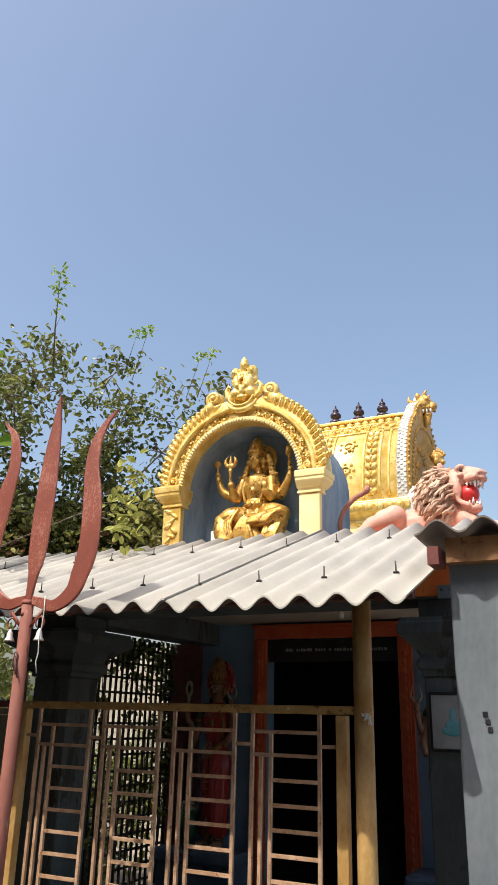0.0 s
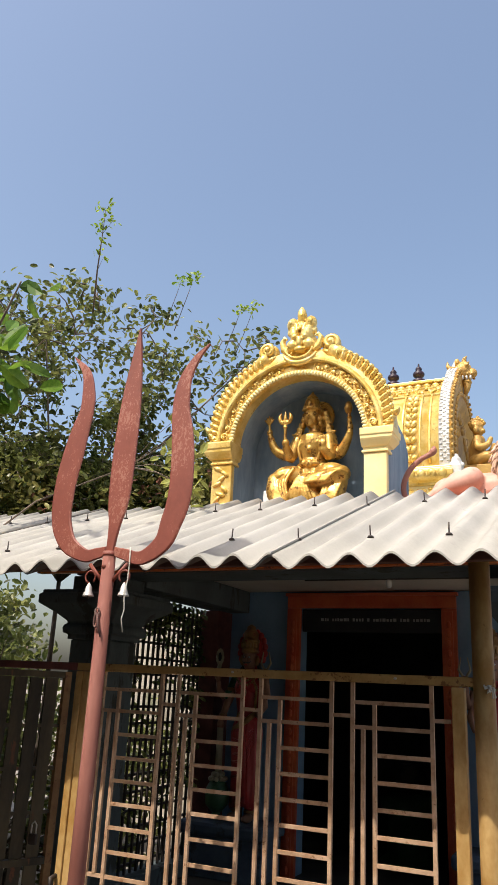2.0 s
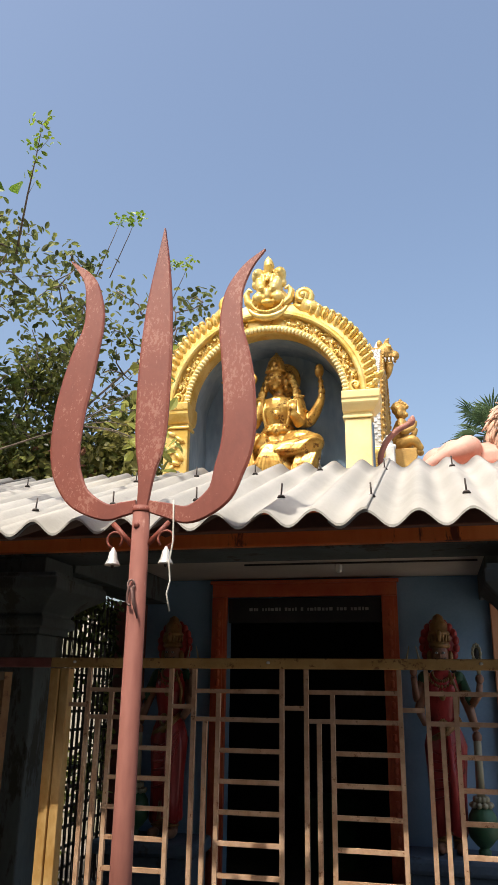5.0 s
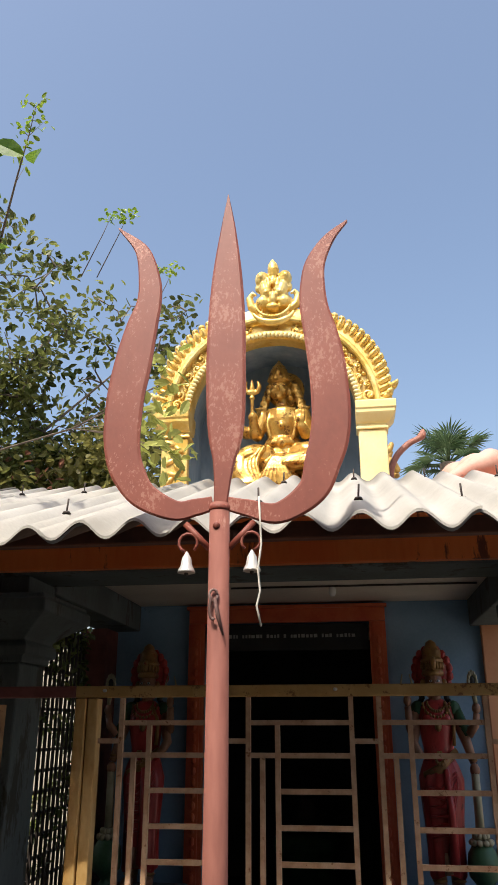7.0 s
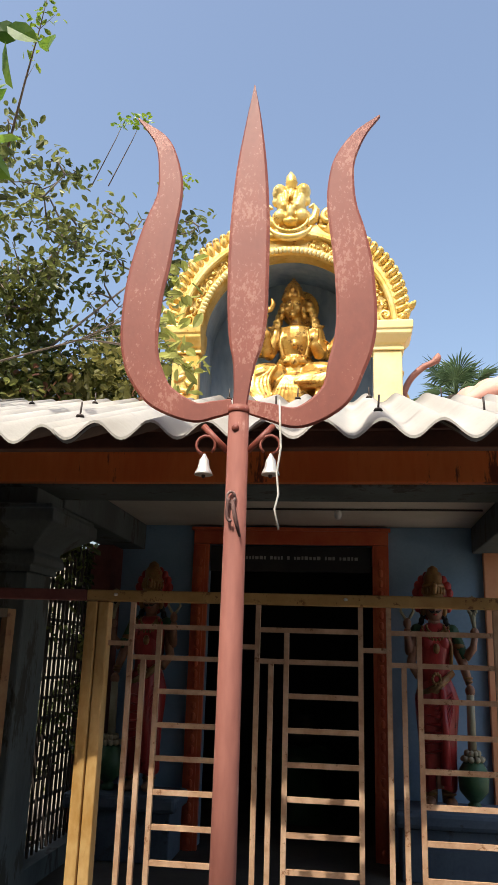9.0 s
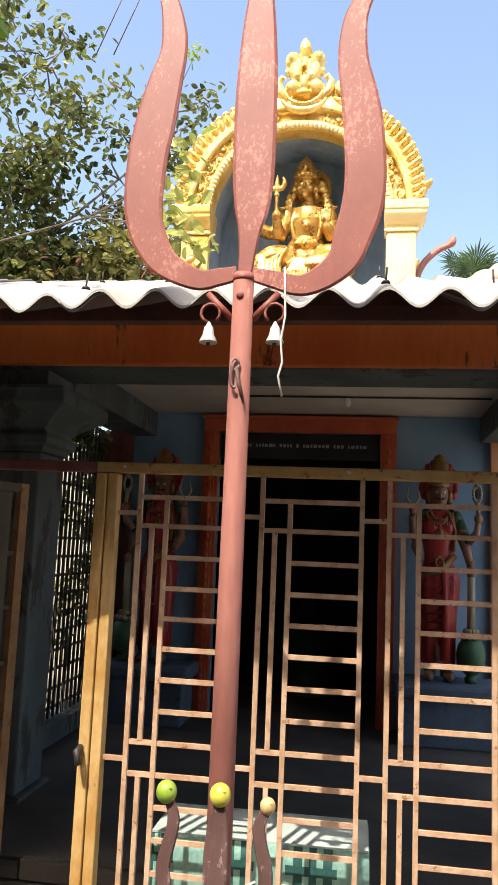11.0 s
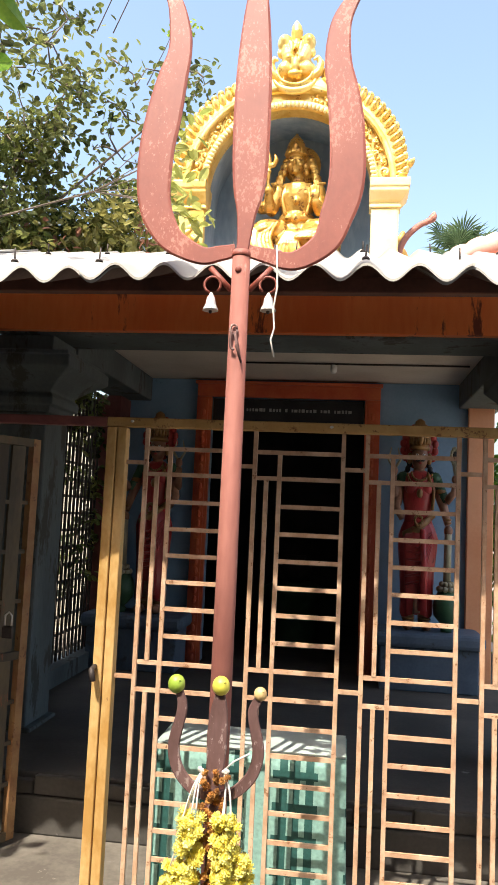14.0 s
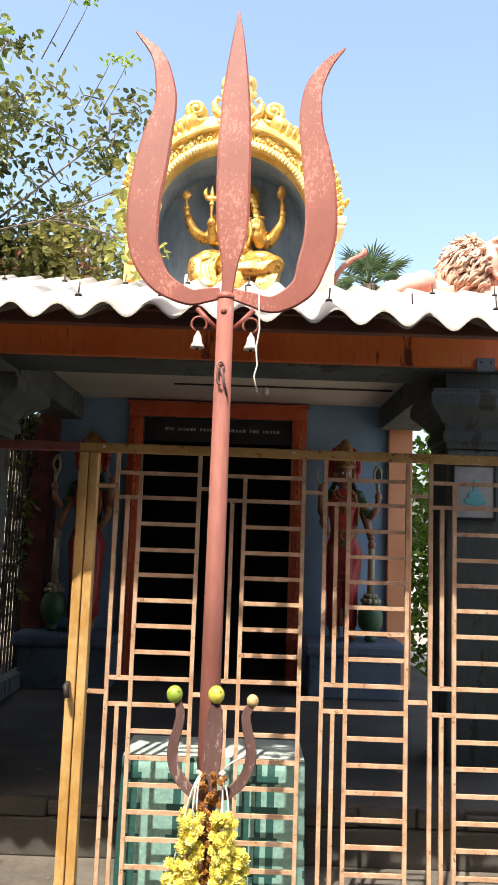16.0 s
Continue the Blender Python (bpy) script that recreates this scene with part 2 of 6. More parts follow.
POST = mat("ochre_post_paint", (0.44, 0.235, 0.06), (0.64, 0.42, 0.17), 0.55, 0, 11, 70, 0.6, spot=(0.30, 0.15, 0.05), spot_at=0.655, spot_scale=30, streak=2)
LEAF_GATE = mat("dull_olive_gate_paint", (0.05, 0.036, 0.02), (0.11, 0.08, 0.04), 0.6, 0, 6, 60, 0.3, spot=(0.2, 0.07, 0.03), spot_at=0.58, spot_scale=9, vary=0.25, streak=3)
BLUE = mat("blue_wall_paint", (0.19, 0.32, 0.46), (0.25, 0.40, 0.56), 0.7, 0, 2.5, 50, 0.2, spot=(0.1, 0.17, 0.25), spot_at=0.66, spot_scale=3)
GREYBLUE = mat("grey_blue_pillar_paint", (0.075, 0.09, 0.09), (0.125, 0.15, 0.155), 0.8, 0, 3, 50, 0.4, spot=(0.055, 0.055, 0.045), spot_at=0.55, spot_scale=6, streak=3)
PALEBLUE = mat("pale_blue_distemper", (0.13, 0.155, 0.175), (0.21, 0.24, 0.26), 0.8, 0, 2.5, 40, 0.35, spot=(0.32, 0.35, 0.37), spot_at=0.62, spot_scale=5, streak=2)
CEILING = mat("whitewashed_ceiling", (0.62, 0.55, 0.46), (0.74, 0.67, 0.57), 0.85, 0, 2, 40, 0.2)
CONCRETE = mat("grey_cement", (0.22, 0.22, 0.21), (0.33, 0.33, 0.31), 0.85, 0, 2.5, 60, 0.4)
DARKSTONE = mat("dark_cement_floor", (0.06, 0.053, 0.045), (0.11, 0.096, 0.08), 0.8, 0, 2.5, 50, 0.3, spot=(0.3, 0.28, 0.26), spot_at=0.68, spot_scale=4)
GROUND = mat("dusty_yard_cement", (0.21, 0.18, 0.145), (0.31, 0.265, 0.215), 0.9, 0, 1.2, 40, 0.4, spot=(0.28, 0.24, 0.19), spot_at=0.62, spot_scale=3)
APRON = mat("trodden_earth_cement", (0.11, 0.092, 0.072), (0.22, 0.19, 0.15), 0.9, 0, 3.0, 40, 0.6, spot=(0.26, 0.23, 0.19), spot_at=0.64, spot_scale=9)
DOORRED = mat("red_door_frame_paint", (0.56, 0.09, 0.035), (0.66, 0.15, 0.055), 0.45, 0, 5, 50, 0.25)
ORANGE = mat("salmon_orange_paint", (0.70, 0.30, 0.14), (0.78, 0.38, 0.2), 0.65, 0, 3, 50, 0.15)
# near-black: the unlit sanctum's darkness is put into this colour
DARKROOM = mat("near_black_plaster", (0.05, 0.045, 0.045), (0.08, 0.07, 0.07), 0.8, 0, 3, 40, 0.2)
PINK = mat("pink_statue_paint", (0.62, 0.32, 0.24), (0.72, 0.42, 0.33), 0.6, 0, 5, 60, 0.25, spot=(0.45, 0.22, 0.16), spot_at=0.64)
MANE = mat("tan_pink_mane_paint", (0.50, 0.31, 0.21), (0.70, 0.50, 0.37), 0.6, 0, 12, 60, 0.4)
TAIL = mat("dull_red_brown_statue_paint", (0.33, 0.13, 0.09), (0.46, 0.21, 0.15), 0.6, 0, 6, 60, 0.25)
MOUTH = mat("red_mouth_paint", (0.50, 0.02, 0.02), (0.6, 0.04, 0.04), 0.35, 0, 6, 40, 0.1)
WHITE = mat("white_paint", (0.74, 0.73, 0.7), (0.82, 0.81, 0.78), 0.5, 0, 5, 50, 0.1)
BLACK = mat("black_paint", (0.015, 0.015, 0.017), (0.03, 0.03, 0.03), 0.5, 0, 5, 50, 0.1)
IRON = mat("dark_iron", (0.05, 0.04, 0.035), (0.09, 0.07, 0.06), 0.6, 0.5, 12, 60, 0.3)
STEEL = mat("bright_bell_metal", (0.66, 0.63, 0.58), (0.76, 0.73, 0.68), 0.42, 0.4, 12, 60, 0.1)
FINIAL = mat("purple_black_finial_paint", (0.02, 0.012, 0.02), (0.05, 0.02, 0.032), 0.35, 0.1, 8, 50, 0.1)
SILVER = mat("silver_paint", (0.50, 0.48, 0.44), (0.66, 0.64, 0.58), 0.5, 0.25, 9, 60, 0.4, spot=(0.3, 0.3, 0.29), spot_at=0.6, spot_scale=22)
LIME = mat("green_lime_peel", (0.22, 0.34, 0.03), (0.34, 0.44, 0.06), 0.4, 0, 18, 120, 0.4)
LEMON = mat("yellow_lemon_peel", (0.55, 0.5, 0.05), (0.66, 0.58, 0.1), 0.4, 0, 18, 120, 0.4, spot=(0.3, 0.26, 0.03), spot_at=0.64)
DRYLIME = mat("dried_lemon_peel", (0.55, 0.36, 0.14), (0.68, 0.48, 0.22), 0.5, 0, 18, 120, 0.4)
FLOWER = mat("yellow_petals", (0.90, 0.76, 0.10), (0.95, 0.88, 0.30), 0.6, 0, 30, 120, 0.4, vary=0.12)
MARIGOLD = mat("dried_brown_flowers", (0.33, 0.13, 0.03), (0.5, 0.24, 0.05), 0.8, 0, 30, 120, 0.4, vary=0.2)
THREAD = mat("white_cotton_thread", (0.62, 0.58, 0.48), (0.76, 0.72, 0.64), 0.8, 0, 20, 120, 0.2)
BARK = mat("grey_brown_bark", (0.10, 0.075, 0.055), (0.22, 0.17, 0.13), 0.85, 0, 8, 60, 0.5)
LEAFY = leaf_mat("dark_green_leaves", (0.06, 0.085, 0.02), (0.27, 0.28, 0.08), 0.55)
OLIVE = leaf_mat("olive_leaves", (0.17, 0.17, 0.045), (0.32, 0.29, 0.09), 0.4)
RUSSET = leaf_mat("russet_leaves", (0.26, 0.11, 0.07), (0.42, 0.2, 0.13), 0.35)
PALE_LEAF = leaf_mat("pale_olive_leaves", (0.28, 0.32, 0.07), (0.46, 0.46, 0.13), 0.35)
SHOOTS = leaf_mat("young_yellow_green_leaves", (0.2, 0.32, 0.03), (0.34, 0.42, 0.05), 0.25)
BROADLEAF = leaf_mat("broad_green_leaves", (0.08, 0.17, 0.02), (0.22, 0.33, 0.04), 0.3)
PALM = leaf_mat("grey_green_palm", (0.07, 0.12, 0.05), (0.13, 0.18, 0.08), 0.3)
SKIN = mat("ochre_statue_paint", (0.22, 0.10, 0.06), (0.36, 0.18, 0.105), 0.4, 0, 8, 50, 0.3)
STATUE_GOLD = mat("dull_gold_statue_paint", (0.20, 0.10, 0.035), (0.36, 0.20, 0.065), 0.4, 0.2, 12, 60, 0.4, spot=(0.25, 0.05, 0.03), spot_at=0.58, spot_scale=24)
CLOTH_RED = mat("crimson_statue_paint", (0.30, 0.02, 0.02), (0.50, 0.055, 0.05), 0.28, 0, 12, 60, 0.4, spot=(0.14, 0.015, 0.012), spot_at=0.6, spot_scale=20, streak=3)
CLOTH_GREEN = mat("green_statue_paint", (0.025, 0.08, 0.035), (0.05, 0.13, 0.06), 0.5, 0, 7, 50, 0.2)
GREY_CLUB = mat("khaki_statue_paint", (0.3, 0.27, 0.17), (0.4, 0.36, 0.24), 0.5, 0, 7, 50, 0.2)


def plaid_mat():
    """Mint cloth woven with dark green bands in both directions."""
    m = bpy.data.materials.new("green_plaid_cloth")
    m.use_nodes = True
    N, L = m.node_tree.nodes, m.node_tree.links
    p = N["Principled BSDF"]
    tc = N.new("ShaderNodeTexCoord")
    sp = N.new("ShaderNodeSeparateXYZ")
    L.new(tc.outputs["Object"], sp.inputs[0])

    def math_node(op, a, b=None):
        n = N.new("ShaderNodeMath")
        n.operation = op
        for i, v in enumerate((a, b)):
            if v is None:
                continue
            if isinstance(v, (int, float)):
                n.inputs[i].default_value = v
            else:
                L.new(v, n.inputs[i])
        return n.outputs[0]

    def bands(coord, period, lines):
        u = math_node("FRACT", math_node("DIVIDE", math_node("ADD", coord, 5.03), period))
        tot = None
        for c, w in lines:
            b = math_node("LESS_THAN", math_node("ABSOLUTE", math_node("SUBTRACT", u, c)), w)
            tot = b if tot is None else math_node("MAXIMUM", tot, b)
        return tot

    vx = bands(sp.outputs["X"], 0.27, ((0.12, 0.055), (0.3, 0.045), (0.48, 0.055)))
    hz = bands(sp.outputs["Z"], 0.115, ((0.3, 0.13),))
    gap = bands(sp.outputs["X"], 0.27, ((0.78, 0.19),))
    f = math_node("MAXIMUM", vx, math_node("MULTIPLY", hz, math_node("SUBTRACT", 1.0, gap)))
    ns = N.new("ShaderNodeTexNoise")
    ns.inputs["Scale"].default_value, ns.inputs["Detail"].default_value = 60, 5
    L.new(tc.outputs["Object"], ns.inputs["Vector"])
    mx = N.new("ShaderNodeMix")
    mx.data_type = "RGBA"
    L.new(f, mx.inputs["Factor"])
    mx.inputs["A"].default_value, mx.inputs["B"].default_value = (0.235, 0.40, 0.335, 1), (0.018, 0.085, 0.07, 1)
    hs = N.new("ShaderNodeHueSaturation")
    L.new(mx.outputs["Result"], hs.inputs["Color"])
    L.new(math_node("ADD", ns.outputs["Fac"], 0.5), hs.inputs["Value"])
    L.new(hs.outputs["Color"], p.inputs["Base Color"])
    p.inputs["Roughness"].default_value = 0.75
    bp = N.new("ShaderNodeBump")
    bp.inputs["Strength"].default_value, bp.inputs["Distance"].default_value = 0.3, 0.004
    L.new(ns.outputs["Fac"], bp.inputs["Height"])
    L.new(bp.outputs["Normal"], p.inputs["Normal"])
    return m


PLAID = plaid_mat()
CLOTH_TOP = mat("pale_green_cloth_top", (0.40, 0.46, 0.41), (0.50, 0.56, 0.50), 0.8, 0, 5, 90, 0.3)

# ---- ground and the temple's shell ----
bm = B()
n, size = 24, 900.0
grid = [[bm.verts.new((math.copysign(abs(i / n) ** 3, i) * size, math.copysign(abs(j / n) ** 3, j) * size + 6, YARD)) for j in range(-n, n + 1)] for i in range(-n, n + 1)]
for i in range(2 * n):
    for j in range(2 * n):
        bm.faces.new((grid[i][j], grid[i + 1][j], grid[i + 1][j + 1], grid[i][j + 1]))
part("ground", bm, GROUND, label="dusty pale cement and earth temple yard", category="ground", kind="structure")

# unseen wall behind the viewer, added to keep sky light off the porch
bm = box(B(), -12.0, 2.2, -1.4, -1.05, YARD, 6.5)
part("wall_south", bm, mat("brown_plaster", (0.07, 0.058, 0.048), (0.11, 0.09, 0.075)), label="added plain brown wall behind the viewer that blocks sky light", category="wall", kind="structure")
# unseen side wall, added to block light from the left
part("wall_west", box(B(), -7.2, -6.95, -1.04, 4.6, YARD, 4.4), bpy.data.materials["brown_plaster"], label="added plain brown wall out of view that darkens the porch's left", category="wall", kind="structure")
# pale sun-facing wall, added to brighten the view through the lattice
part("wall_north", box(B(), -8.8, -4.9, 11.3, 11.5, YARD, 2.9), mat("patchy_cream_limewash", (0.30, 0.27, 0.21), (0.50, 0.46, 0.38), 0.85, 0, 1.6, 40, 0.3, spot=(0.2, 0.2, 0.13), spot_at=0.56, spot_scale=4, streak=2), label="added cream limewashed wall, a bright backdrop behind the lattice", category="wall", kind="structure")
X0, X1 = -4.6, -0.86          # outer faces of the temple front
YF, YB = 5.3, 7.8             # front of the pillars, back wall of the porch
floor = part("floor", box(B(), X0 - 0.15, X1 + 0.15, 4.6, 11.2, YARD + 0.004, 0.1), DARKSTONE, label="dark worn cement floor of the raised porch", category="floor", kind="structure", bevel=0.012)
step = thing("step", (-2.7, 4.57, YARD), "plinth edge of dark cement topped by rough stones", "step", kind="structure")
part("riser", box(B(), X0 - 0.15, X1 + 0.15, 4.545, 4.597, YARD + 0.004, 0.0), DARKSTONE, step, bevel=0.012)
x = X0 - 0.14
while x < X1 + 0.05:
    w = rng.uniform(0.16, 0.34)
    bm = box(B(), x + 0.004, x + w - 0.004, 4.55 + rng.uniform(-0.015, 0.02), 4.598, 0.003, 0.1 + rng.uniform(-0.03, 0.006))
    for v in bm.verts:
        v.co += Vector((rng.uniform(-0.006, 0.006), min(0, rng.uniform(-0.012, 0.012)), rng.uniform(-0.001, 0.006)))
    part("stone", bm, DARKSTONE, step, bevel=0.01)
    x += w
part("porch_floor", box(B(), -5.1, -0.9, 3.3, 4.54, YARD - 0.05, YARD + 0.012), APRON, label="dusty cement apron under the sheet roof", category="floor", kind="structure")

# back wall with the sanctum door, built round the opening
DX0, DX1, DZ = -3.69, -2.195, 2.615
bm = B()
box(bm, X0, DX0 - 0.002, YB, YB + 0.22, 0.0, 2.786)
box(bm, DX1 + 0.002, -1.045, YB, YB + 0.22, 0.0, 2.786)
box(bm, DX0 - 0.002, DX1 + 0.002, YB, YB + 0.22, DZ + 0.002, 2.786)
part("wall_back", bm, BLUE, label="blue painted plaster wall behind the guardian statues", category="wall", kind="structure")
bm = B()
box(bm, -1.275, -1.045, YB - 0.07, YB - 0.003, 0.0, 2.7)
box(bm, -1.29, -1.03, YB - 0.085, YB - 0.003, 0.0, 0.1)
part("trim", bm, ORANGE, label="salmon orange painted corner pilaster", category="pilaster", kind="structure", bevel=0.006)
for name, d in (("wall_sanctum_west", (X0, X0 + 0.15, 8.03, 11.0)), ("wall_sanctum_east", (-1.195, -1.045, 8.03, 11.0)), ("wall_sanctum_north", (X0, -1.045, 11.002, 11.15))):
    part(name, box(B(), *d, 0.0, 2.786), DARKROOM, label="plaster wall painted near-black for the sanctum's darkness", category="wall", kind="structure")
part("ceiling", box(B(), X0 - 0.1, X1 + 0.1, 5.701, 11.2, 2.79, 2.84), CEILING, label="whitewashed concrete ceiling slab of the porch", category="ceiling", kind="structure")
part("roof_slab", box(B(), X0 - 0.25, X1 + 0.25, 5.24, 11.3, 2.844, 3.05), CONCRETE, label="grey concrete roof slab with the shrine turrets on it", category="roof", kind="structure", bevel=0.01)
bm = B()
box(bm, X0 - 0.05, X1 + 0.05, 5.235, 5.7, 2.605, 2.842)
part("lintel", bm, GREYBLUE, label="dark grey-blue front lintel beam over the pillars", category="beam", kind="structure", bevel=0.01)
for x0, x1 in ((X0 - 0.02, X0 + 0.33), (X1 - 0.5, X1 - 0.1)):
    bm = B()
    box(bm, x0, x1, 5.71, YB - 0.01, 2.56, 2.788)
    part("side_beam", bm, GREYBLUE, label="grey-blue side beam from pillar to back wall", category="beam", group="porch side beams", kind="structure", bevel=0.01)

# door frame of the sanctum
door = thing("door_frame", (-2.89, YB, 0.0), "wide red painted wooden door frame with carved face", "door frame", kind="structure")
for x0, x1 in ((DX0 - 0.12, DX0 + 0.02), (DX1 - 0.02, DX1 + 0.12)):
    bm = B()
    box(bm, x0, x1, YB - 0.06, YB - 0.004, 0.0, DZ - 0.004)
    box(bm, x0 + 0.03, x1 - 0.03, YB - 0.075, YB - 0.06, 0.02, DZ - 0.03)
    for k in range(28):
        ball(bm, ((x0 + x1) / 2, YB - 0.078, 0.08 + k * 0.088), (0.024, 0.014, 0.036), seg=6)
    part("jamb", bm, DOORRED, door, bevel=0.004)
bm = B()
box(bm, DX0 - 0.12, DX1 + 0.12, YB - 0.06, YB - 0.004, DZ, DZ + 0.12)
box(bm, DX0 - 0.14, DX1 + 0.14, YB - 0.08, YB - 0.004, DZ + 0.12, DZ + 0.15)
part("head", bm, DOORRED, door, bevel=0.004)
board = thing("name_board", (-2.94, YB - 0.03, 2.37), "black name board with a line of white lettering", "sign")
part("panel", box(B(), DX0 + 0.03, DX1 - 0.03, YB + 0.01, YB + 0.05, 2.38, 2.605), BLACK, board)
bm = B()
x = -3.46
while x < -2.36:
    w = rng.choice((0.016, 0.022, 0.03))
    box(bm, x, x + w, YB + 0.003, YB + 0.008, 2.488, 2.488 + rng.choice((0.026, 0.03)))
    x += w + rng.choice((0.009, 0.012, 0.012, 0.04))
part("lettering", bm, mat("faded_white_lettering", (0.3, 0.3, 0.29), (0.4, 0.4, 0.38)), board, "row of white letters", kind="stuff")
altar = thing("altar", (-2.9, 9.3, 0.0), "low dark green stone altar inside the dark sanctum", "altar")
part("block", lathe(B(), (-2.9, 9.3, 0.0), [(0.34, 0), (0.36, 0.1), (0.28, 0.16), (0.26, 0.55), (0.34, 0.62), (0.35, 0.72), (0.2, 0.78)], 20), CLOTH_GREEN, altar)
part("pot", lathe(B(), (-2.9, 9.3, 0.781), [(0.1, 0), (0.17, 0.08), (0.18, 0.16), (0.1, 0.25), (0.12, 0.29)], 16), IRON, altar, "black metal pot")


def pillar(x, label, half=0.19, spread=1.0):
    """Square cement pillar with broad chamfered capital and base."""
    ob = thing("pillar", (x, 5.45, 0.0), label, "pillar", "front pillars", "structure")
    part("shaft", box(B(), x - half, x + half, 5.28, 5.66, 0.12, 2.1), GREYBLUE, ob, bevel=0.012)
    part("base", box(B(), x - 0.23, x + 0.23, 5.24, 5.7, 0.0, 0.12), GREYBLUE, ob, bevel=0.012)
    bm = stepped(B(), x - half, x + half, 5.28, 5.66, [(e * spread, z) for e, z in ((0.02, 2.101), (0.02, 2.14), (0.05, 2.15), (0.055, 2.19), (0.045, 2.215), (0.03, 2.22), (0.03, 2.24), (0.10, 2.30), (0.19, 2.36), (0.205, 2.37), (0.205, 2.44), (0.185, 2.45), (0.185, 2.475), (0.02, 2.48), (0.02, 2.602))])
    part("capital", bm, GREYBLUE, ob, "broad chamfered capital", bevel=0.008)
    return ob


pillar(X0 + 0.12, "grey-blue cement pillar with broad chamfered capital beside the lattice")
pillar(-1.145, "grey-blue cement pillar with broad chamfered capital and a hung picture", 0.195, 0.66)
picture = thing("picture", (-1.17, 5.27, 1.6), "framed pale print with a blue-green figure hung on a pillar", "picture")
part("print", box(B(), -1.30, -1.042, 5.262, 5.277, 1.66, 1.985), mat("faded_print_paper", (0.34, 0.36, 0.37), (0.46, 0.48, 0.48), 0.6, 0, 12, 60, 0.05), picture)
bm = B()
for a in ((-1.31, -1.297, 1.652, 1.992), (-1.045, -1.032, 1.652, 1.992), (-1.31, -1.032, 1.64, 1.654), (-1.31, -1.032, 1.99, 2.004)):
    box(bm, a[0], a[1], 5.255, 5.272, a[2], a[3])
part("frame", bm, BLACK, picture, "thin black frame")
bm = B()
ball(bm, (-1.165, 5.262, 1.765), (0.075, 0.004, 0.03), seg=12)
ball(bm, (-1.165, 5.262, 1.80), (0.05, 0.004, 0.035), seg=12)
ball(bm, (-1.165, 5.262, 1.86), (0.018, 0.004, 0.05), seg=12)
part("figure", bm, mat("turquoise_print", (0.1, 0.42, 0.5), (0.2, 0.55, 0.62)), picture, "turquoise printed shape")

# lattice between left pillar and back wall
lattice = thing("window_lattice", (X0 + 0.1, 6.5, 0.2), "black iron lattice of crossed bars filling the porch side", "lattice", kind="structure")
bm = box(B(), X0 - 0.16, X0 + 0.04, 5.67, 7.47, 0.001, 0.24)
part("sill_wall", bm, GREYBLUE, lattice)
v0 = part("bar", box(B(), X0 - 0.067, X0 - 0.049, 5.7, 5.722, 0.245, 2.555), IRON, lattice)
for k in range(1, 20):
    again(v0, (X0 - 0.058, 5.711 + k * 0.09, 0.245), lattice)
h0 = part("cross_bar", box(B(), X0 - 0.082, X0 - 0.068, 5.67, 7.47, 0.3, 0.322), IRON, lattice)
for k in range(1, 16):
    again(h0, (X0 - 0.073, 6.57, 0.3 + k * 0.142), lattice)
part("red_jamb", box(B(), X0 - 0.1, X0 + 0.12, 7.472, YB - 0.004, 0.0, 2.555), MAROON, lattice, "dark red painted side post")

# conduit and lamp holder on the ceiling
conduit = thing("conduit", (-2.3, 5.9, 2.64), "thin dark wiring conduit with a lamp holder under the ceiling", "conduit")
part("pipe", sweep(B(), [(-3.3, 6.9, 2.778), (-1.4, 6.9, 2.778)], 0.008, 6), IRON, conduit)
part("holder", lathe(B(), (-2.5, 6.9, 2.7), [(0.018, 0), (0.028, 0.02), (0.03, 0.05), (0.02, 0.07)], 10), WHITE, conduit, "white lamp holder")

# ---- sheet roof over the apron ----
PITCH, CREST, SLOPE = 0.1694, -1.806, 0.38


def sheet_z(x, y, lift=0.0):
    return 2.30 + SLOPE * (y - 3.05) + 0.027 * math.cos(2 * math.pi * (x - CREST) / PITCH) + lift


def corrugated(x0, x1, y0, y1, fz, thick=0.009):
    bm = B()
    nx, ny = max(8, int((x1 - x0) / PITCH * 12)), 4
    rows = []
    for dz in (0, -thick):
        rows.append([[bm.verts.new((x0 + (x1 - x0) * i / nx, y0 + (y1 - y0) * j / ny, fz(x0 + (x1 - x0) * i / nx, y0 + (y1 - y0) * j / ny) + dz)) for j in range(ny + 1)] for i in range(nx + 1)])
    top, low = rows
    for i in range(nx):
        for j in range(ny):
            bm.faces.new((top[i][j], top[i + 1][j], top[i + 1][j + 1], top[i][j + 1])).smooth = True
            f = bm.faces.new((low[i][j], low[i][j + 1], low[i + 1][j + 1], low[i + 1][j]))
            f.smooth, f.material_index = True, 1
        bm.faces.new((top[i][0], low[i][0], low[i + 1][0], top[i + 1][0]))
        bm.faces.new((top[i][ny], top[i + 1][ny], low[i + 1][ny], low[i][ny]))
    for j in range(ny):
        bm.faces.new((top[0][j], top[0][j + 1], low[0][j + 1], low[0][j]))
        bm.faces.new((top[nx][j], low[nx][j], low[nx][j + 1], top[nx][j + 1]))
    return bm


def bolt_bm(x, y, z):
    bm = lathe(B(), (x, y, z), [(0.016, 0), (0.012, 0.008), (0.006, 0.01)], 8)
    sweep(bm, [(x, y, z + 0.008), (x + rng.uniform(-0.004, 0.004), y, z + 0.055)], 0.0035, 6)
    return bm


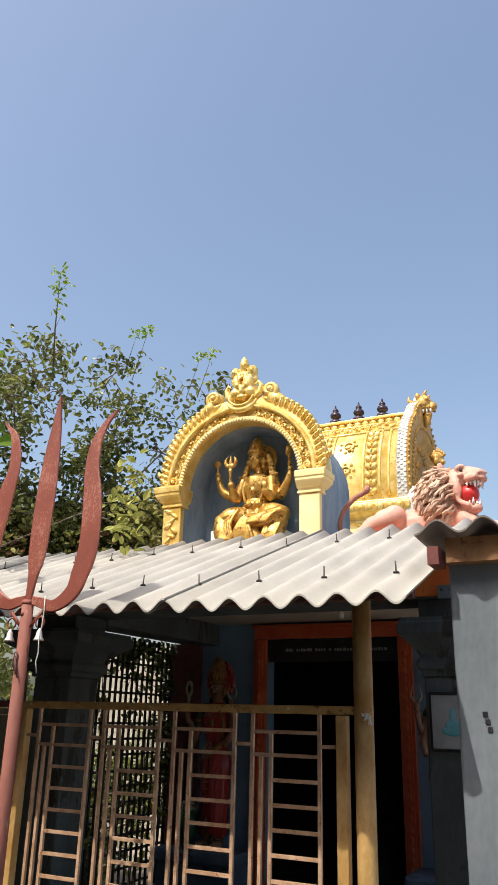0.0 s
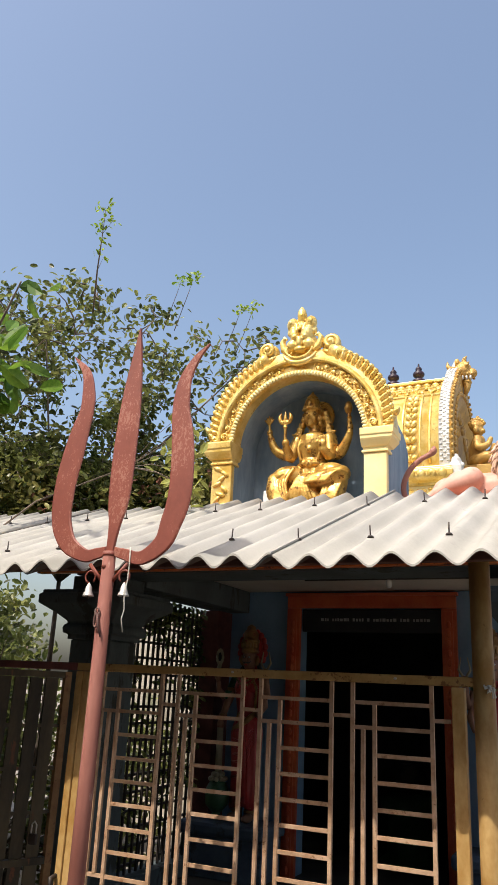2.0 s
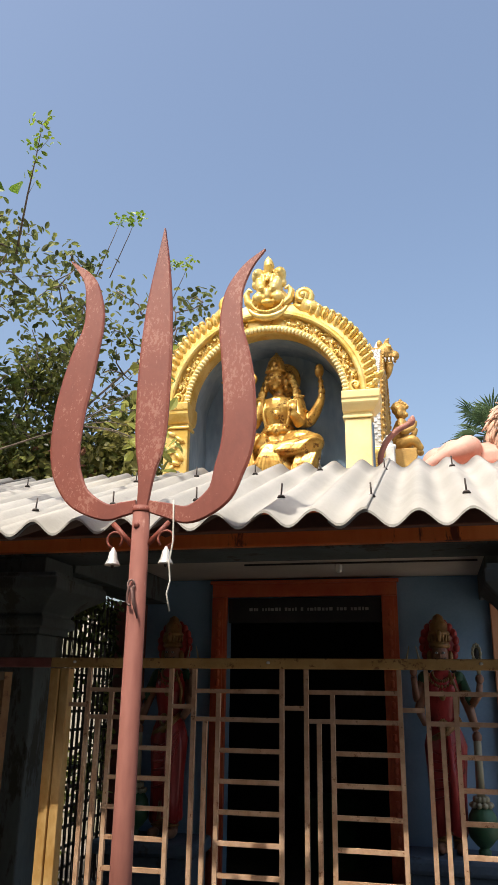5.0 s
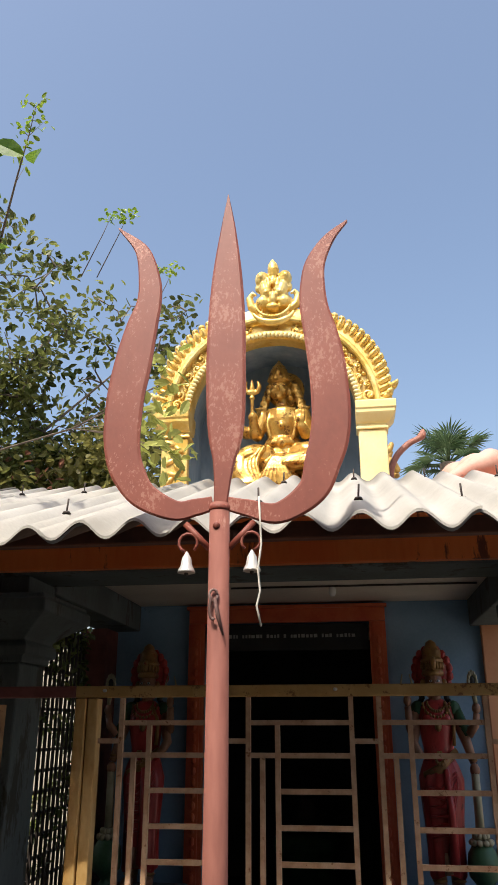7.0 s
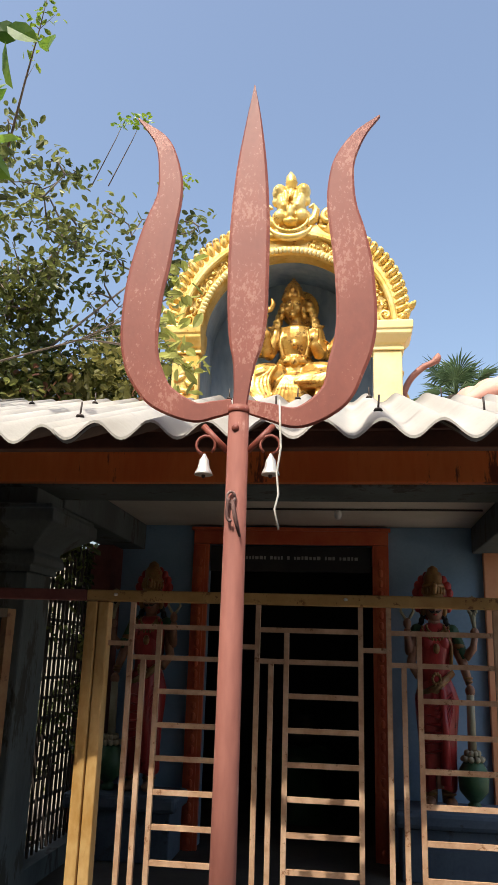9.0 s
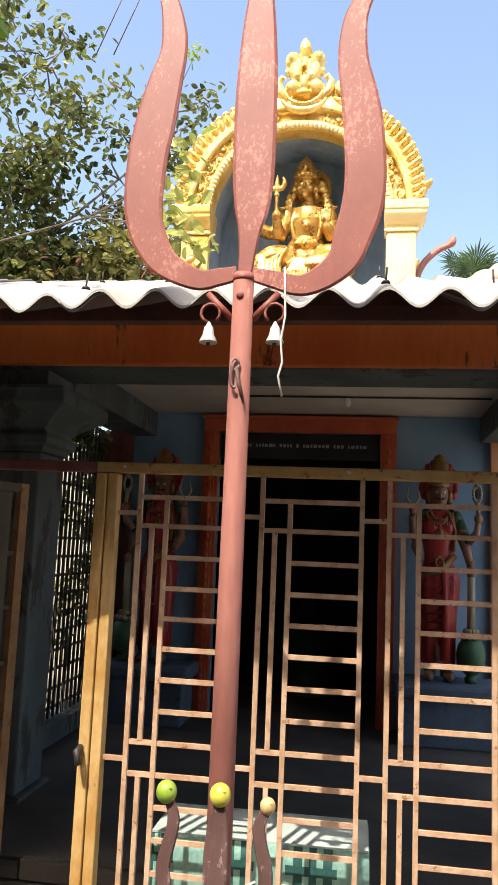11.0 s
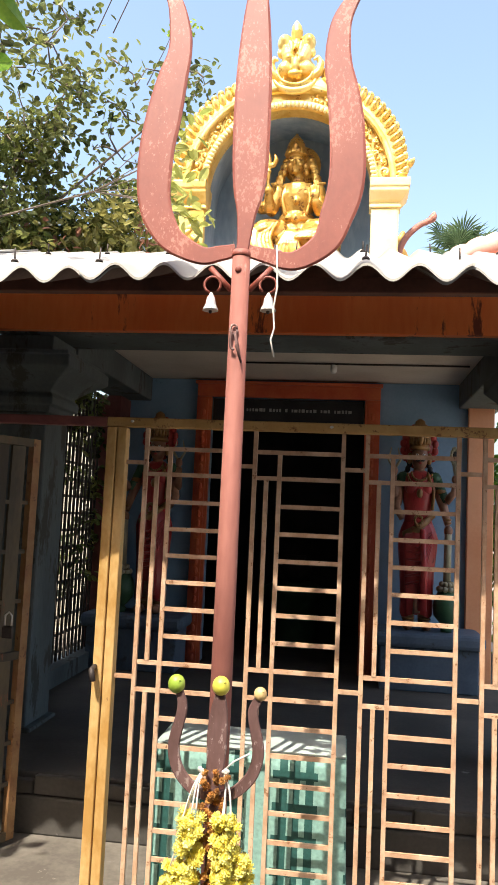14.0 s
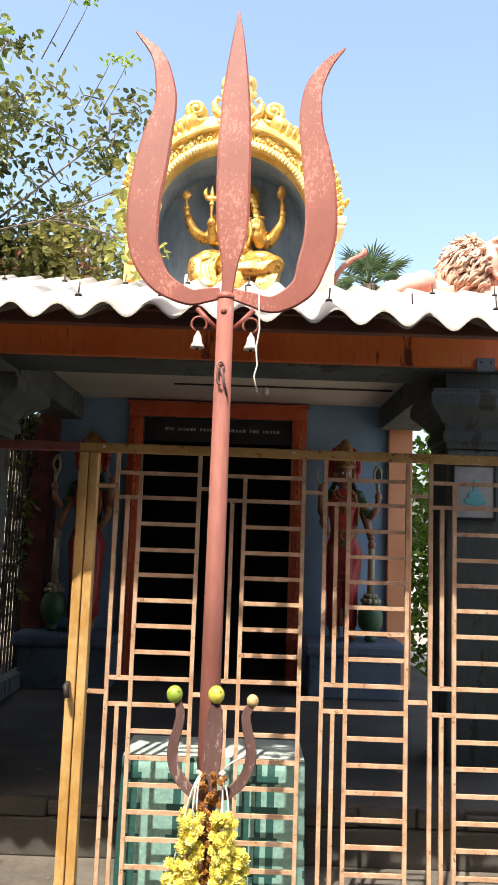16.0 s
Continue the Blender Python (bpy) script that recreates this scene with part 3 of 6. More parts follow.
# the run beyond -5.05 is unseen, added to block sky light from the left
edges = [-0.835, -2.06, -3.25, -4.44, -5.6, -6.6]
for k in range(5):
    x1, x0 = edges[k], edges[k + 1]
    lift = 0.012 if k % 2 else 0.0
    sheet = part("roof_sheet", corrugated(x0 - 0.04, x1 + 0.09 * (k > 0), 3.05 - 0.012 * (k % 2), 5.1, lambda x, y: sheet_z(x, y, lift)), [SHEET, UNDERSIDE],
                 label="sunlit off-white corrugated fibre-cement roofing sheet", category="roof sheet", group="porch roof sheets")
    c = math.ceil((x0 - CREST) / PITCH) * PITCH + CREST
    i = 0
    while c < x1 - 0.02:
        if i % 2 == (k % 2):
            for y in (3.36 + rng.uniform(-0.02, 0.02), 4.45 + rng.uniform(-0.05, 0.05)):
                part("hook_bolt", bolt_bm(c, y, sheet_z(c, y, lift)), IRON, sheet, "rusty hook bolt with washer")
        c += PITCH
        i += 1

fascia = thing("fascia", (-2.7, 5.2, 2.62), "rust-orange painted concrete fascia of the roof slab", "fascia", kind="structure")
bm = B()
box(bm, -5.0, X1 + 0.25, 5.165, 5.23, 2.615, 3.02)
part("edge_band", bm, BEAM, fascia, bevel=0.006)
bm = box(B(), -1.185, -1.075, 5.14, 5.162, 2.59, 2.675)
for x in (-1.16, -1.1):
    ball(bm, (x, 5.139, 2.645), (0.008, 0.003, 0.008), 1, 6)
part("fixing_plate", bm, [PALEBLUE, BLACK], fascia, "pale steel plate with two holes")
part("front_beam", box(B(), -6.4, -0.9, 3.40, 3.45, 2.342, 2.402), DARK_STEEL, label="dark brown steel beam under the roof edge", category="beam", kind="structure", bevel=0.004)
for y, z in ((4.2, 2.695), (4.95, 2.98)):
    part("purlin", box(B(), -5.0, -0.95, y, y + 0.06, z - 0.05, z + 0.008), DARK_STEEL, label="dark red steel purlin under the roofing sheets", category="purlin", group="purlins", kind="structure")
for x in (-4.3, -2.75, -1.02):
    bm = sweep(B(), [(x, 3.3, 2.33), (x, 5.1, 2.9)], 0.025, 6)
    part("rafter", bm, DARK_STEEL, label="dark red steel rafter under the roofing sheets", category="rafter", group="rafters", kind="structure")

# ---- gate ----
GY = 3.69
rail = thing("gate_rail", (-2.7, GY, 1.84), "rusty ochre steel top rail of the gate screen", "rail", kind="structure")
part("tube", box(B(), -3.36, -1.19, GY - 0.02, GY + 0.02, 1.843, 1.883), OCHRE_RAIL, rail, bevel=0.004)
part("tube", box(B(), -5.0, -3.361, GY - 0.02, GY + 0.02, 1.843, 1.883), MAROON, rail, "dull maroon length of rail", bevel=0.004)
for x in (-2.424, -1.615, -3.25):
    part("weld", ball(B(), (x, GY - 0.024, 1.866), (0.008, 0.004, 0.006), seg=8), SILVER, rail, "bright weld bead")
bm = B()
box(bm, -3.355, -3.315, GY - 0.03, GY + 0.03, YARD + 0.004, 1.84)
box(bm, -3.311, -3.272, GY - 0.024, GY + 0.03, YARD + 0.004, 1.84)
gpost = part("gate_post", bm, POST, label="ochre painted double steel post of the gate", category="post", kind="structure", bevel=0.004)
latch = thing("latch", (-3.345, GY - 0.04, 0.83), "rusty iron bolt stub welded to the gate post", "latch")
part("stub", sweep(B(), [(-3.345, GY - 0.026, 0.86), (-3.345, GY - 0.07, 0.855), (-3.335, GY - 0.075, 0.81)], 0.012, 8), IRON, latch)
bm = box(B(), -1.37, -1.315, GY - 0.025, GY + 0.025, YARD + 0.004, 1.84)
part("gate_post", bm, POST, label="flat ochre painted steel end post of the gate", category="post", kind="structure", bevel=0.004)
bm = sweep(B(), [(-1.235, GY, YARD + 0.004), (-1.235, GY, 2.47)], 0.046, 16)
part("round_post", bm, POST, label="round ochre pipe post carrying the sheet roof", category="post", kind="structure")
knot = thing("rag", (-1.2, GY - 0.05, 1.83), "pale rag knotted round the rail end", "rag")
bm = B()
for k in range(6):
    p = Vector((-1.2 + rng.uniform(-0.008, 0.008), GY - 0.052, 1.845 + rng.uniform(-0.008, 0.008)))
    sweep(bm, [p, p + Vector((rng.uniform(-0.02, 0.02), -0.01, rng.uniform(-0.02, 0.012))), p + Vector((rng.uniform(-0.03, 0.03), -0.006, rng.uniform(-0.055, 0.015)))], [0.007, 0.008, 0.004], 6, flat=0.6)
part("knot", bm, THREAD, knot)

ROW_Z = [1.757, 1.651, 1.538, 1.427, 1.319, 1.212, 1.104, 0.995, 0.886, 0.778, 0.67, 0.562, 0.453, 0.345, 0.237, 0.129, 0.02, -0.09]
PW, BAR = 0.358, 0.0085
for k, xa in enumerate((-3.187, -2.731, -2.277, -1.818)):
    gate = thing("steel_gate", (xa + PW / 2, GY, YARD), "cream painted steel gate panel with ladder-like bars", "gate", "gate panels")
    xb, xc = xa + 0.102, xa + PW
    up = lambda x, z0, z1: part("upright", box(B(), x - BAR, x + BAR, GY - BAR, GY + BAR, z0, z1), GATE, gate)
    flat = lambda x0, x1, z: part("rung", box(B(), x0, x1, GY - BAR + 0.003, GY + BAR - 0.003, z - 0.0085, z + 0.0085), GATE, gate)
    up(xa, -0.15, 1.842)
    up(xc, -0.15, 1.842)
    up(xb, -0.15, 1.7485)
    xi = xa + 0.049
    up(xi, 0.8945, 1.6425)
    up(xi, -0.12, 0.7695)
    for i, z in enumerate(ROW_Z):
        if i in (0, 1, 8, 9, 17):
            flat(xa + BAR, xb - BAR, z)
        flat(xb + (BAR if i else -BAR), xc - BAR, z)
    for z in (1.697, 0.826):
        flat(xc + BAR, xa + (0.456 if k < 3 else 0.447) - BAR, z)
        if k == 0:
            flat(-3.271, xa - BAR, z)
    part("bottom_rail", box(B(), xa - BAR, xc + BAR, GY - 0.012, GY + 0.012, -0.176, -0.151), GATE, gate)

# open leaf of the next gate, swung inwards
H, FREE = Vector((-4.32, 3.72)), Vector((-3.97, 4.42))
d = (FREE - H).normalized()
leaf = thing("gate_leaf", (H.x, H.y, YARD), "olive and ochre steel gate leaf standing open inwards", "gate")


def on_leaf(u0, u1, z0, z1, t, name, m, lab=""):
    bm = box(B(), u0, u1, -t, t, z0, z1)
    ang = math.atan2(d.y, d.x)
    bmesh.ops.transform(bm, matrix=pose(H.x, H.y, 0, 0, 0, math.degrees(ang)), verts=bm.verts)
    return part(name, bm, m, leaf, lab)


LL = (FREE - H).length
on_leaf(LL - 0.045, LL, -0.16, 1.84, 0.02, "stile", RAIL, "rusty ochre free stile")
on_leaf(0.0, 0.04, -0.16, 1.84, 0.02, "stile", LEAF_GATE)
for z in (-0.16, 0.72, 1.80):
    on_leaf(0.041, LL - 0.046, z, z + 0.04, 0.018, "leaf_rail", LEAF_GATE)
for k in range(6):
    u = 0.09 + k * 0.105
    on_leaf(u, u + 0.082, -0.118, 0.718, 0.008, "leaf_bar", LEAF_GATE)
    on_leaf(u, u + 0.082, 0.762, 1.798, 0.008, "leaf_bar", LEAF_GATE)
for z in (0.1, 0.3, 0.5, 1.0, 1.25, 1.5):
    on_leaf(0.041, LL - 0.046, z, z + 0.02, 0.0075, "leaf_cross_bar", LEAF_GATE)
lock = thing("padlock", (FREE.x - 0.06, FREE.y - 0.14, 0.86), "dark iron padlock hanging on the open gate leaf", "padlock")
lx, ly = FREE.x - 0.03, FREE.y - 0.16
part("lock_body", box(B(), lx - 0.02, lx + 0.035, ly - 0.012, ly + 0.012, 0.84, 0.9), IRON, lock, bevel=0.005)
part("shackle", sweep(B(), [(lx - 0.01, ly, 0.9), (lx - 0.01, ly, 0.95), (lx + 0.008, ly, 0.968), (lx + 0.025, ly, 0.95), (lx + 0.025, ly, 0.9)], 0.005, 6), STEEL, lock)

# offering box under a plaid cloth
chest = thing("offering_chest", (-2.73, 4.09, YARD), "low chest draped in mint and dark green plaid cloth", "chest")
bm = B()
nx, nz = 28, 10
x0, x1, y0, y1, zt = -3.14, -2.32, 3.93, 4.26, 0.5
loop = []
for side in range(4):
    for i in range(14):
        t = i / 14
        loop.append(((x0 + (x1 - x0) * t, y0), (x1, y0 + (y1 - y0) * t), (x1 - (x1 - x0) * t, y1), (x0, y1 - (y1 - y0) * t))[side])
rings = []
for j in range(nz + 1):
    z = zt - (zt - YARD - 0.02) * j / nz
    ring = []
    for i, (x, y) in enumerate(loop):
        s = 1 + 0.004 * j + 0.006 * j / nz * math.sin(i * 1.7)
        ring.append(bm.verts.new(((x + 2.73) * s - 2.73, (y - 4.095) * s + 4.095, z - (0.006 if j == 0 and i % 14 == 0 else 0))))
    rings.append(ring)
for a, b in zip(rings, rings[1:]):
    for i in range(len(loop)):
        bm.faces.new((a[i], b[i], b[(i + 1) % len(loop)], a[(i + 1) % len(loop)])).smooth = True
bm.faces.new(rings[0])
part("cloth", bm, PLAID, chest)
part("chest_top", box(B(), x0 + 0.004, x1 - 0.004, y0 + 0.004, y1 - 0.004, zt + 0.0005, zt + 0.008), CLOTH_TOP, chest, "pale green cloth on top")

# ---- big trident ----
TX, TY = -2.716, 2.96
trident = thing("trident", (TX, TY, YARD), "tall red oxide painted steel trident on a pipe pole", "trident")
part("pole", sweep(B(), [(TX, TY, YARD), (TX, TY, 1.2), (TX, TY, 2.345)], [0.036, 0.033, 0.029], 20), POLE, trident)
RIGHT_PRONG = [(0.02, 2.346, 0.04), (0.08, 2.33, 0.05), (0.172, 2.312, 0.063), (0.267, 2.375, 0.087), (0.302, 2.469, 0.108), (0.321, 2.535, 0.115), (0.330, 2.618, 0.117), (0.326, 2.734, 0.115), (0.318, 2.818, 0.113), (0.305, 2.903, 0.104), (0.289, 2.989, 0.091), (0.286, 3.076, 0.08), (0.298, 3.165, 0.064), (0.344, 3.256, 0.038), (0.407, 3.323, 0.004)]
LEFT_PRONG = [(-0.02, 2.347, 0.043), (-0.07, 2.337, 0.052), (-0.133, 2.33, 0.06), (-0.228, 2.379, 0.082), (-0.277, 2.448, 0.1), (-0.300, 2.513, 0.108), (-0.309, 2.595, 0.116), (-0.306, 2.711, 0.121), (-0.295, 2.797, 0.124), (-0.283, 2.882, 0.118), (-0.269, 2.969, 0.104), (-0.252, 3.056, 0.084), (-0.256, 3.145, 0.074), (-0.290, 3.268, 0.047), (-0.378, 3.368, 0.004)]
MIDDLE = [(0.002, 2.33, 0.04), (0.006, 2.394, 0.046), (0.010, 2.475, 0.066), (0.013, 2.54, 0.098), (0.013, 2.64, 0.118), (0.010, 2.807, 0.124), (0.009, 2.979, 0.118), (0.008, 3.154, 0.094), (0.008, 3.334, 0.048), (0.006, 3.47, 0.003)]


def lean(bm):
    for v in bm.verts:
        v.co.y += (v.co.z - 2.34) * 0.06
    return bm


for rows in (RIGHT_PRONG, LEFT_PRONG):
    part("prong", lean(blade(B(), [(TX + x, z, w) for x, z, w in rows], TY, 0.014)), TRIDENT, trident)
part("middle_blade", lean(blade(B(), [(TX + x, z, w) for x, z, w in MIDDLE], TY - 0.004, 0.016)), TRIDENT, trident)
part("collar", lathe(B(), (TX, TY, 2.315), [(0.030, 0.008), (0.032, 0.012), (0.032, 0.022), (0.02, 0.028)], 16), TRIDENT, trident)
for s in (1, -1):
    part("brace", sweep(B(), [(TX + s * 0.028, TY, 2.215), (TX + s * 0.1, TY, 2.29)], 0.0095, 6, flat=0.6), TRIDENT, trident)
    bell = part("bell", lathe(B(), (TX + s * 0.093, TY, 2.148), [(0.026, 0), (0.024, 0.006), (0.017, 0.02), (0.013, 0.042), (0.008, 0.05), (0.003, 0.06)], 14), STEEL, trident, "small shiny bell")
    part("clapper", ball(B(), (TX + s * 0.093, TY, 2.146), (0.006, 0.006, 0.008), seg=8), IRON, bell)
    cx, cz, r = TX + s * 0.09, 2.233, 0.027
    part("ring", sweep(B(), [(cx + r * math.cos(a), TY, cz + r * math.sin(a)) for a in (radians(-90 + s * 20 + s * k * 30) for k in range(11))], 0.0045, 6), TRIDENT, trident)
part("hook_eye", sweep(B(), [(TX - 0.008 + 0.011 * math.cos(b), TY - 0.036, 2.078 + 0.016 * math.sin(b)) for b in (2 * math.pi * j / 12 for j in range(13))], 0.0038, 6), RUSTED, trident, "rusty iron eye")
part("hook", sweep(B(), spline([(TX - 0.014, TY - 0.036, 2.075), (TX - 0.017, TY - 0.04, 2.045), (TX - 0.014, TY - 0.042, 2.02), (TX - 0.004, TY - 0.042, 2.012)], 4), 0.0045, 6), RUSTED, trident, "rusty iron hook")
part("pin", sweep(B(), [(TX - 0.004, TY - 0.04, 2.07), (TX + 0.006, TY - 0.042, 2.02), (TX + 0.02, TY - 0.036, 1.972)], [0.005, 0.0055, 0.003], 6), RUSTED, trident, "bent rusty pin")
part("rivet", ball(B(), (TX - 0.004, TY - 0.029, 2.275), (0.011, 0.006, 0.011), seg=8), TRIDENT, trident)
string = thing("string", (TX + 0.12, TY - 0.02, 2.0), "frayed white string hanging from the trident", "string")
part("thread", sweep(B(), [(TX + 0.115, TY - 0.012, 2.36), (TX + 0.118, TY - 0.012, 2.29), (TX + 0.122, TY - 0.02, 2.22), (TX + 0.112, TY - 0.02, 2.15), (TX + 0.118, TY - 0.02, 2.09), (TX + 0.108, TY - 0.02, 2.05), (TX + 0.12, TY - 0.02, 1.995)], 0.003, 6), THREAD, string)

# ---- small trident with limes and garlands ----
SX, SY = -2.697, 2.79
small = thing("small_trident", (SX, SY, YARD), "small rusted iron trident standing before the pole", "trident")
part("stem", sweep(B(), [(SX, SY, YARD), (SX, SY, 0.72)], 0.016, 10), RUSTED, small)
part("middle_blade", blade(B(), [(SX, 0.66, 0.02), (SX, 0.72, 0.03), (SX + 0.002, 0.79, 0.05), (SX + 0.003, 0.88, 0.058), (SX + 0.005, 0.95, 0.046), (SX + 0.006, 0.995, 0.026)], SY, 0.014), RUSTED, small)
for s in (1, -1):
    part("prong", blade(B(), [(SX + s * 0.01, 0.71, 0.03), (SX + s * 0.06, 0.727, 0.032), (SX + s * 0.105, 0.775, 0.033), (SX + s * 0.121, 0.84, 0.033), (SX + s * 0.105, 0.92, 0.03), (SX + s * 0.102, 0.955, 0.028), (SX + s * (0.118 if s > 0 else 0.112), 0.99, 0.022)], SY, 0.014), RUSTED, small)
for x, z, r, m, lab in ((SX - 0.122, 1.010, 0.025, LIME, "fresh green lime stuck on a trident prong"), (SX + 0.007, 1.013, 0.0255, LEMON, "yellow-green lime stuck on the middle prong"), (SX + 0.12, 0.998, 0.0185, DRYLIME, "dried tan lime stuck on a trident prong")):
    bm = ball(B(), (x, SY, z), (r, r, r * 1.08), seg=16)
    ball(bm, (x + r * 0.5, SY - r * 0.7, z + r * 0.55), r * 0.16, seg=6)
    part("lime", bm, m, label=lab, category="lime", group="limes on the trident", smooth=True)


def flower_bm(c, r):
    """A chrysanthemum head: rings of short curled petals round a core."""
    bm = B()
    q = random.Random(int(r * 1e5))
    c = Vector(c)
    bmesh.ops.create_icosphere(bm, subdivisions=1, radius=r * 0.55, matrix=Matrix.Translation(c))
    for el, n in ((-50, 8), (-15, 11), (18, 11), (50, 8), (78, 4)):
        for k in range(n):
            az, e = 2 * math.pi * (k + q.uniform(-0.3, 0.3)) / n, radians(el + q.uniform(-12, 12))
            d = Vector((math.cos(az) * math.cos(e), math.sin(az) * math.cos(e), math.sin(e)))
            w = d.cross(Vector((0, 0, 1))).normalized()
            u = w.cross(d)
            L, h = r * q.uniform(0.85, 1.2), r * 0.2
            p = [bm.verts.new(c + t) for t in (d * r * 0.4 - w * h * 0.6, d * r * 0.4 + w * h * 0.6, d * L * 0.8 + w * h, d * L * 0.8 - w * h, d * L + u * r * 0.22)]
            bm.faces.new((p[0], p[1], p[2], p[3]))
            bm.faces.new((p[3], p[2], p[4]))
    return bm


first = {}
for name, x, z0, z1, sw in (("a", -0.052, 0.66, -0.15, -0.01), ("b", 0.042, 0.66, -0.15, 0.01), ("c", -0.095, 0.52, -0.15, -0.02), ("d", 0.085, 0.56, -0.15, 0.015)):
    g = thing("flower_garland", (SX + x, SY - 0.03, z1), "thick yellow chrysanthemum garland hanging on the small trident", "garland", "garlands on the trident")
    z, i = z0, 0
    while z > z1:
        for k in range(5):
            b = rng.uniform(0, 2 * math.pi)
            at = (SX + x + sw * (z0 - z) * 2 + 0.024 * math.cos(b), SY - 0.035 + 0.022 * math.sin(b) - (0.02 if name in "ab" else 0), z + rng.uniform(-0.008, 0.008))
            o = again(first["f"], at, g) if "f" in first else part("flower", flower_bm(at, 0.0165), FLOWER, g)
            first.setdefault("f", o)
            o.rotation_euler = (rng.uniform(-0.6, 0.6), rng.uniform(-0.6, 0.6), rng.uniform(0, 6))
        z -= 0.0165
        i += 1
g = thing("dried_garland", (SX, SY - 0.02, -0.1), "withered brown marigold garland between the yellow ones", "garland")
bm0 = None
for k in range(170):
    z = 0.785 - k * 0.0053
    at = (SX + rng.uniform(-0.036, 0.036), SY - 0.032 + rng.uniform(-0.01, 0.01), z)
    bm0 = again(bm0, at, g) if bm0 else part("flower", flower_bm(at, 0.0115), MARIGOLD, g)
    bm0.rotation_euler = (rng.uniform(-1, 1), rng.uniform(-1, 1), rng.uniform(0, 6))
ties = thing("garland_strings", (SX, SY - 0.03, 0.6), "pale cotton strings tying the garlands", "string")
for dx, dz, ex, ez in ((-0.03, 0.79, -0.085, 0.62), (-0.033, 0.785, -0.075, 0.66), (-0.03, 0.79, -0.05, 0.68), (-0.028, 0.785, -0.037, 0.69), (0.03, 0.785, 0.04, 0.66), (0.032, 0.785, 0.036, 0.67), (0.034, 0.78, 0.06, 0.68), (-0.035, 0.78, -0.1, 0.54)):
    part("thread", sweep(B(), spline([(SX + dx, SY - 0.02, dz), (SX + dx * 0.7 + ex * 0.45, SY - 0.04, (dz + ez) / 2 + 0.01), (SX + ex, SY - 0.06, ez)], 4), 0.0026, 5), THREAD, ties)
for x in (-0.033, 0.034):
    bm = B()
    for k in range(4):
        ball(bm, (SX + x + rng.uniform(-0.006, 0.006), SY - 0.024, 0.785 + rng.uniform(-0.006, 0.006)), (0.007, 0.005, 0.006), seg=6)
    part("tie_knot", bm, THREAD, ties)
part("thread", sweep(B(), [(SX + 0.03, SY - 0.02, 0.79), (SX + 0.06, SY - 0.03, 0.82), (SX + 0.1, SY - 0.02, 0.84)], 0.0026, 5), THREAD, ties)

# ---- shrine niche on the roof ----
AX, AZ, AY = -2.80, 3.622, 5.33
niche = thing("shrine_niche", (AX, 5.5, 3.05), "gold and blue-grey arched plaster niche on the temple roof", "shrine")
bm = B()
ring_band(bm, AX, AZ, [(0.542, AY + 0.06), (0.68, AY + 0.06), (0.68, AY + 0.78), (0.542, AY + 0.78)], 0, 180, 40)
for s in (1, -1):
    a, b = sorted((AX + s * 0.542, AX + s * 0.68))
    box(bm, a, b, AY + 0.06, AY + 0.78, 3.05, AZ - 0.0005)
part("shell", bm, NICHE, niche)
bm = B()
pts = [bm.verts.new((AX + 0.56 * math.cos(a), y, AZ + 0.56 * math.sin(a))) for y in (AY + 0.45, AY + 0.51) for a in (math.pi * k / 24 for k in range(25))]
low = [bm.verts.new((AX + s * 0.56, y, 3.05)) for y in (AY + 0.45, AY + 0.51) for s in (-1, 1)]
bm.faces.new(pts[:25] + low[:2])
bm.faces.new((pts[25:] + low[2:])[::-1])
part("back_wall", bm, NICHE, niche)
bm = B()
box(bm, AX - 0.31, AX - 0.2, AY + 0.12, AY + 0.445, 3.05, 3.27)
box(bm, AX + 0.22, AX + 0.34, AY + 0.14, AY + 0.445, 3.05, 3.25)
part("plinth", bm, WHITE, niche, "white painted seat block", bevel=0.01)
for s in (1, -1):
    c = AX + s * 0.6235
    bm = B()
    box(bm, c - 0.0865, c + 0.0865, AY, AY + 0.058, 3.05, 3.47)
    part("pilaster", bm, YELLOW if s > 0 else GOLD, niche, bevel=0.008)
    bm = stepped(B(), c - 0.0865, c + 0.0865, AY, AY + 0.1, [(0.012, 3.471), (0.012, 3.488), (0.004, 3.492), (0.004, 3.505), (0.022, 3.515), (0.05, 3.555), (0.056, 3.566), (0.056, 3.588), (0.064, 3.592), (0.066, 3.64), (0.06, 3.646)])
    for v in bm.verts:
        if s * (v.co.x - c) < -0.0985:
            v.co.x = c - s * 0.0985
    part("capital", bm, YELLOW if s > 0 else GOLD, niche, bevel=0.006)
    if s < 0:
        bm = B()
        for k in range(9):
            ball(bm, (c + 0.035 * math.sin(k * 2.1), AY - 0.004, 3.1 + k * 0.042), (0.045, 0.013, 0.018), seg=8, turn=(0, 50 * math.cos(k * 1.7), 0))
        part("carving", bm, GOLD, niche)
bm = ring_band(B(), AX, AZ, [(0.532, AY + 0.03), (0.54, AY + 0.004), (0.565, AY + 0.004), (0.575, AY + 0.03), (0.645, AY + 0.03), (0.655, AY + 0.01), (0.762, AY + 0.02), (0.768, AY + 0.13), (0.532, AY + 0.13)], 2, 178, 56)
arch = part("arch_moulding", bm, GOLD, niche, "gold ground of the carved arch")
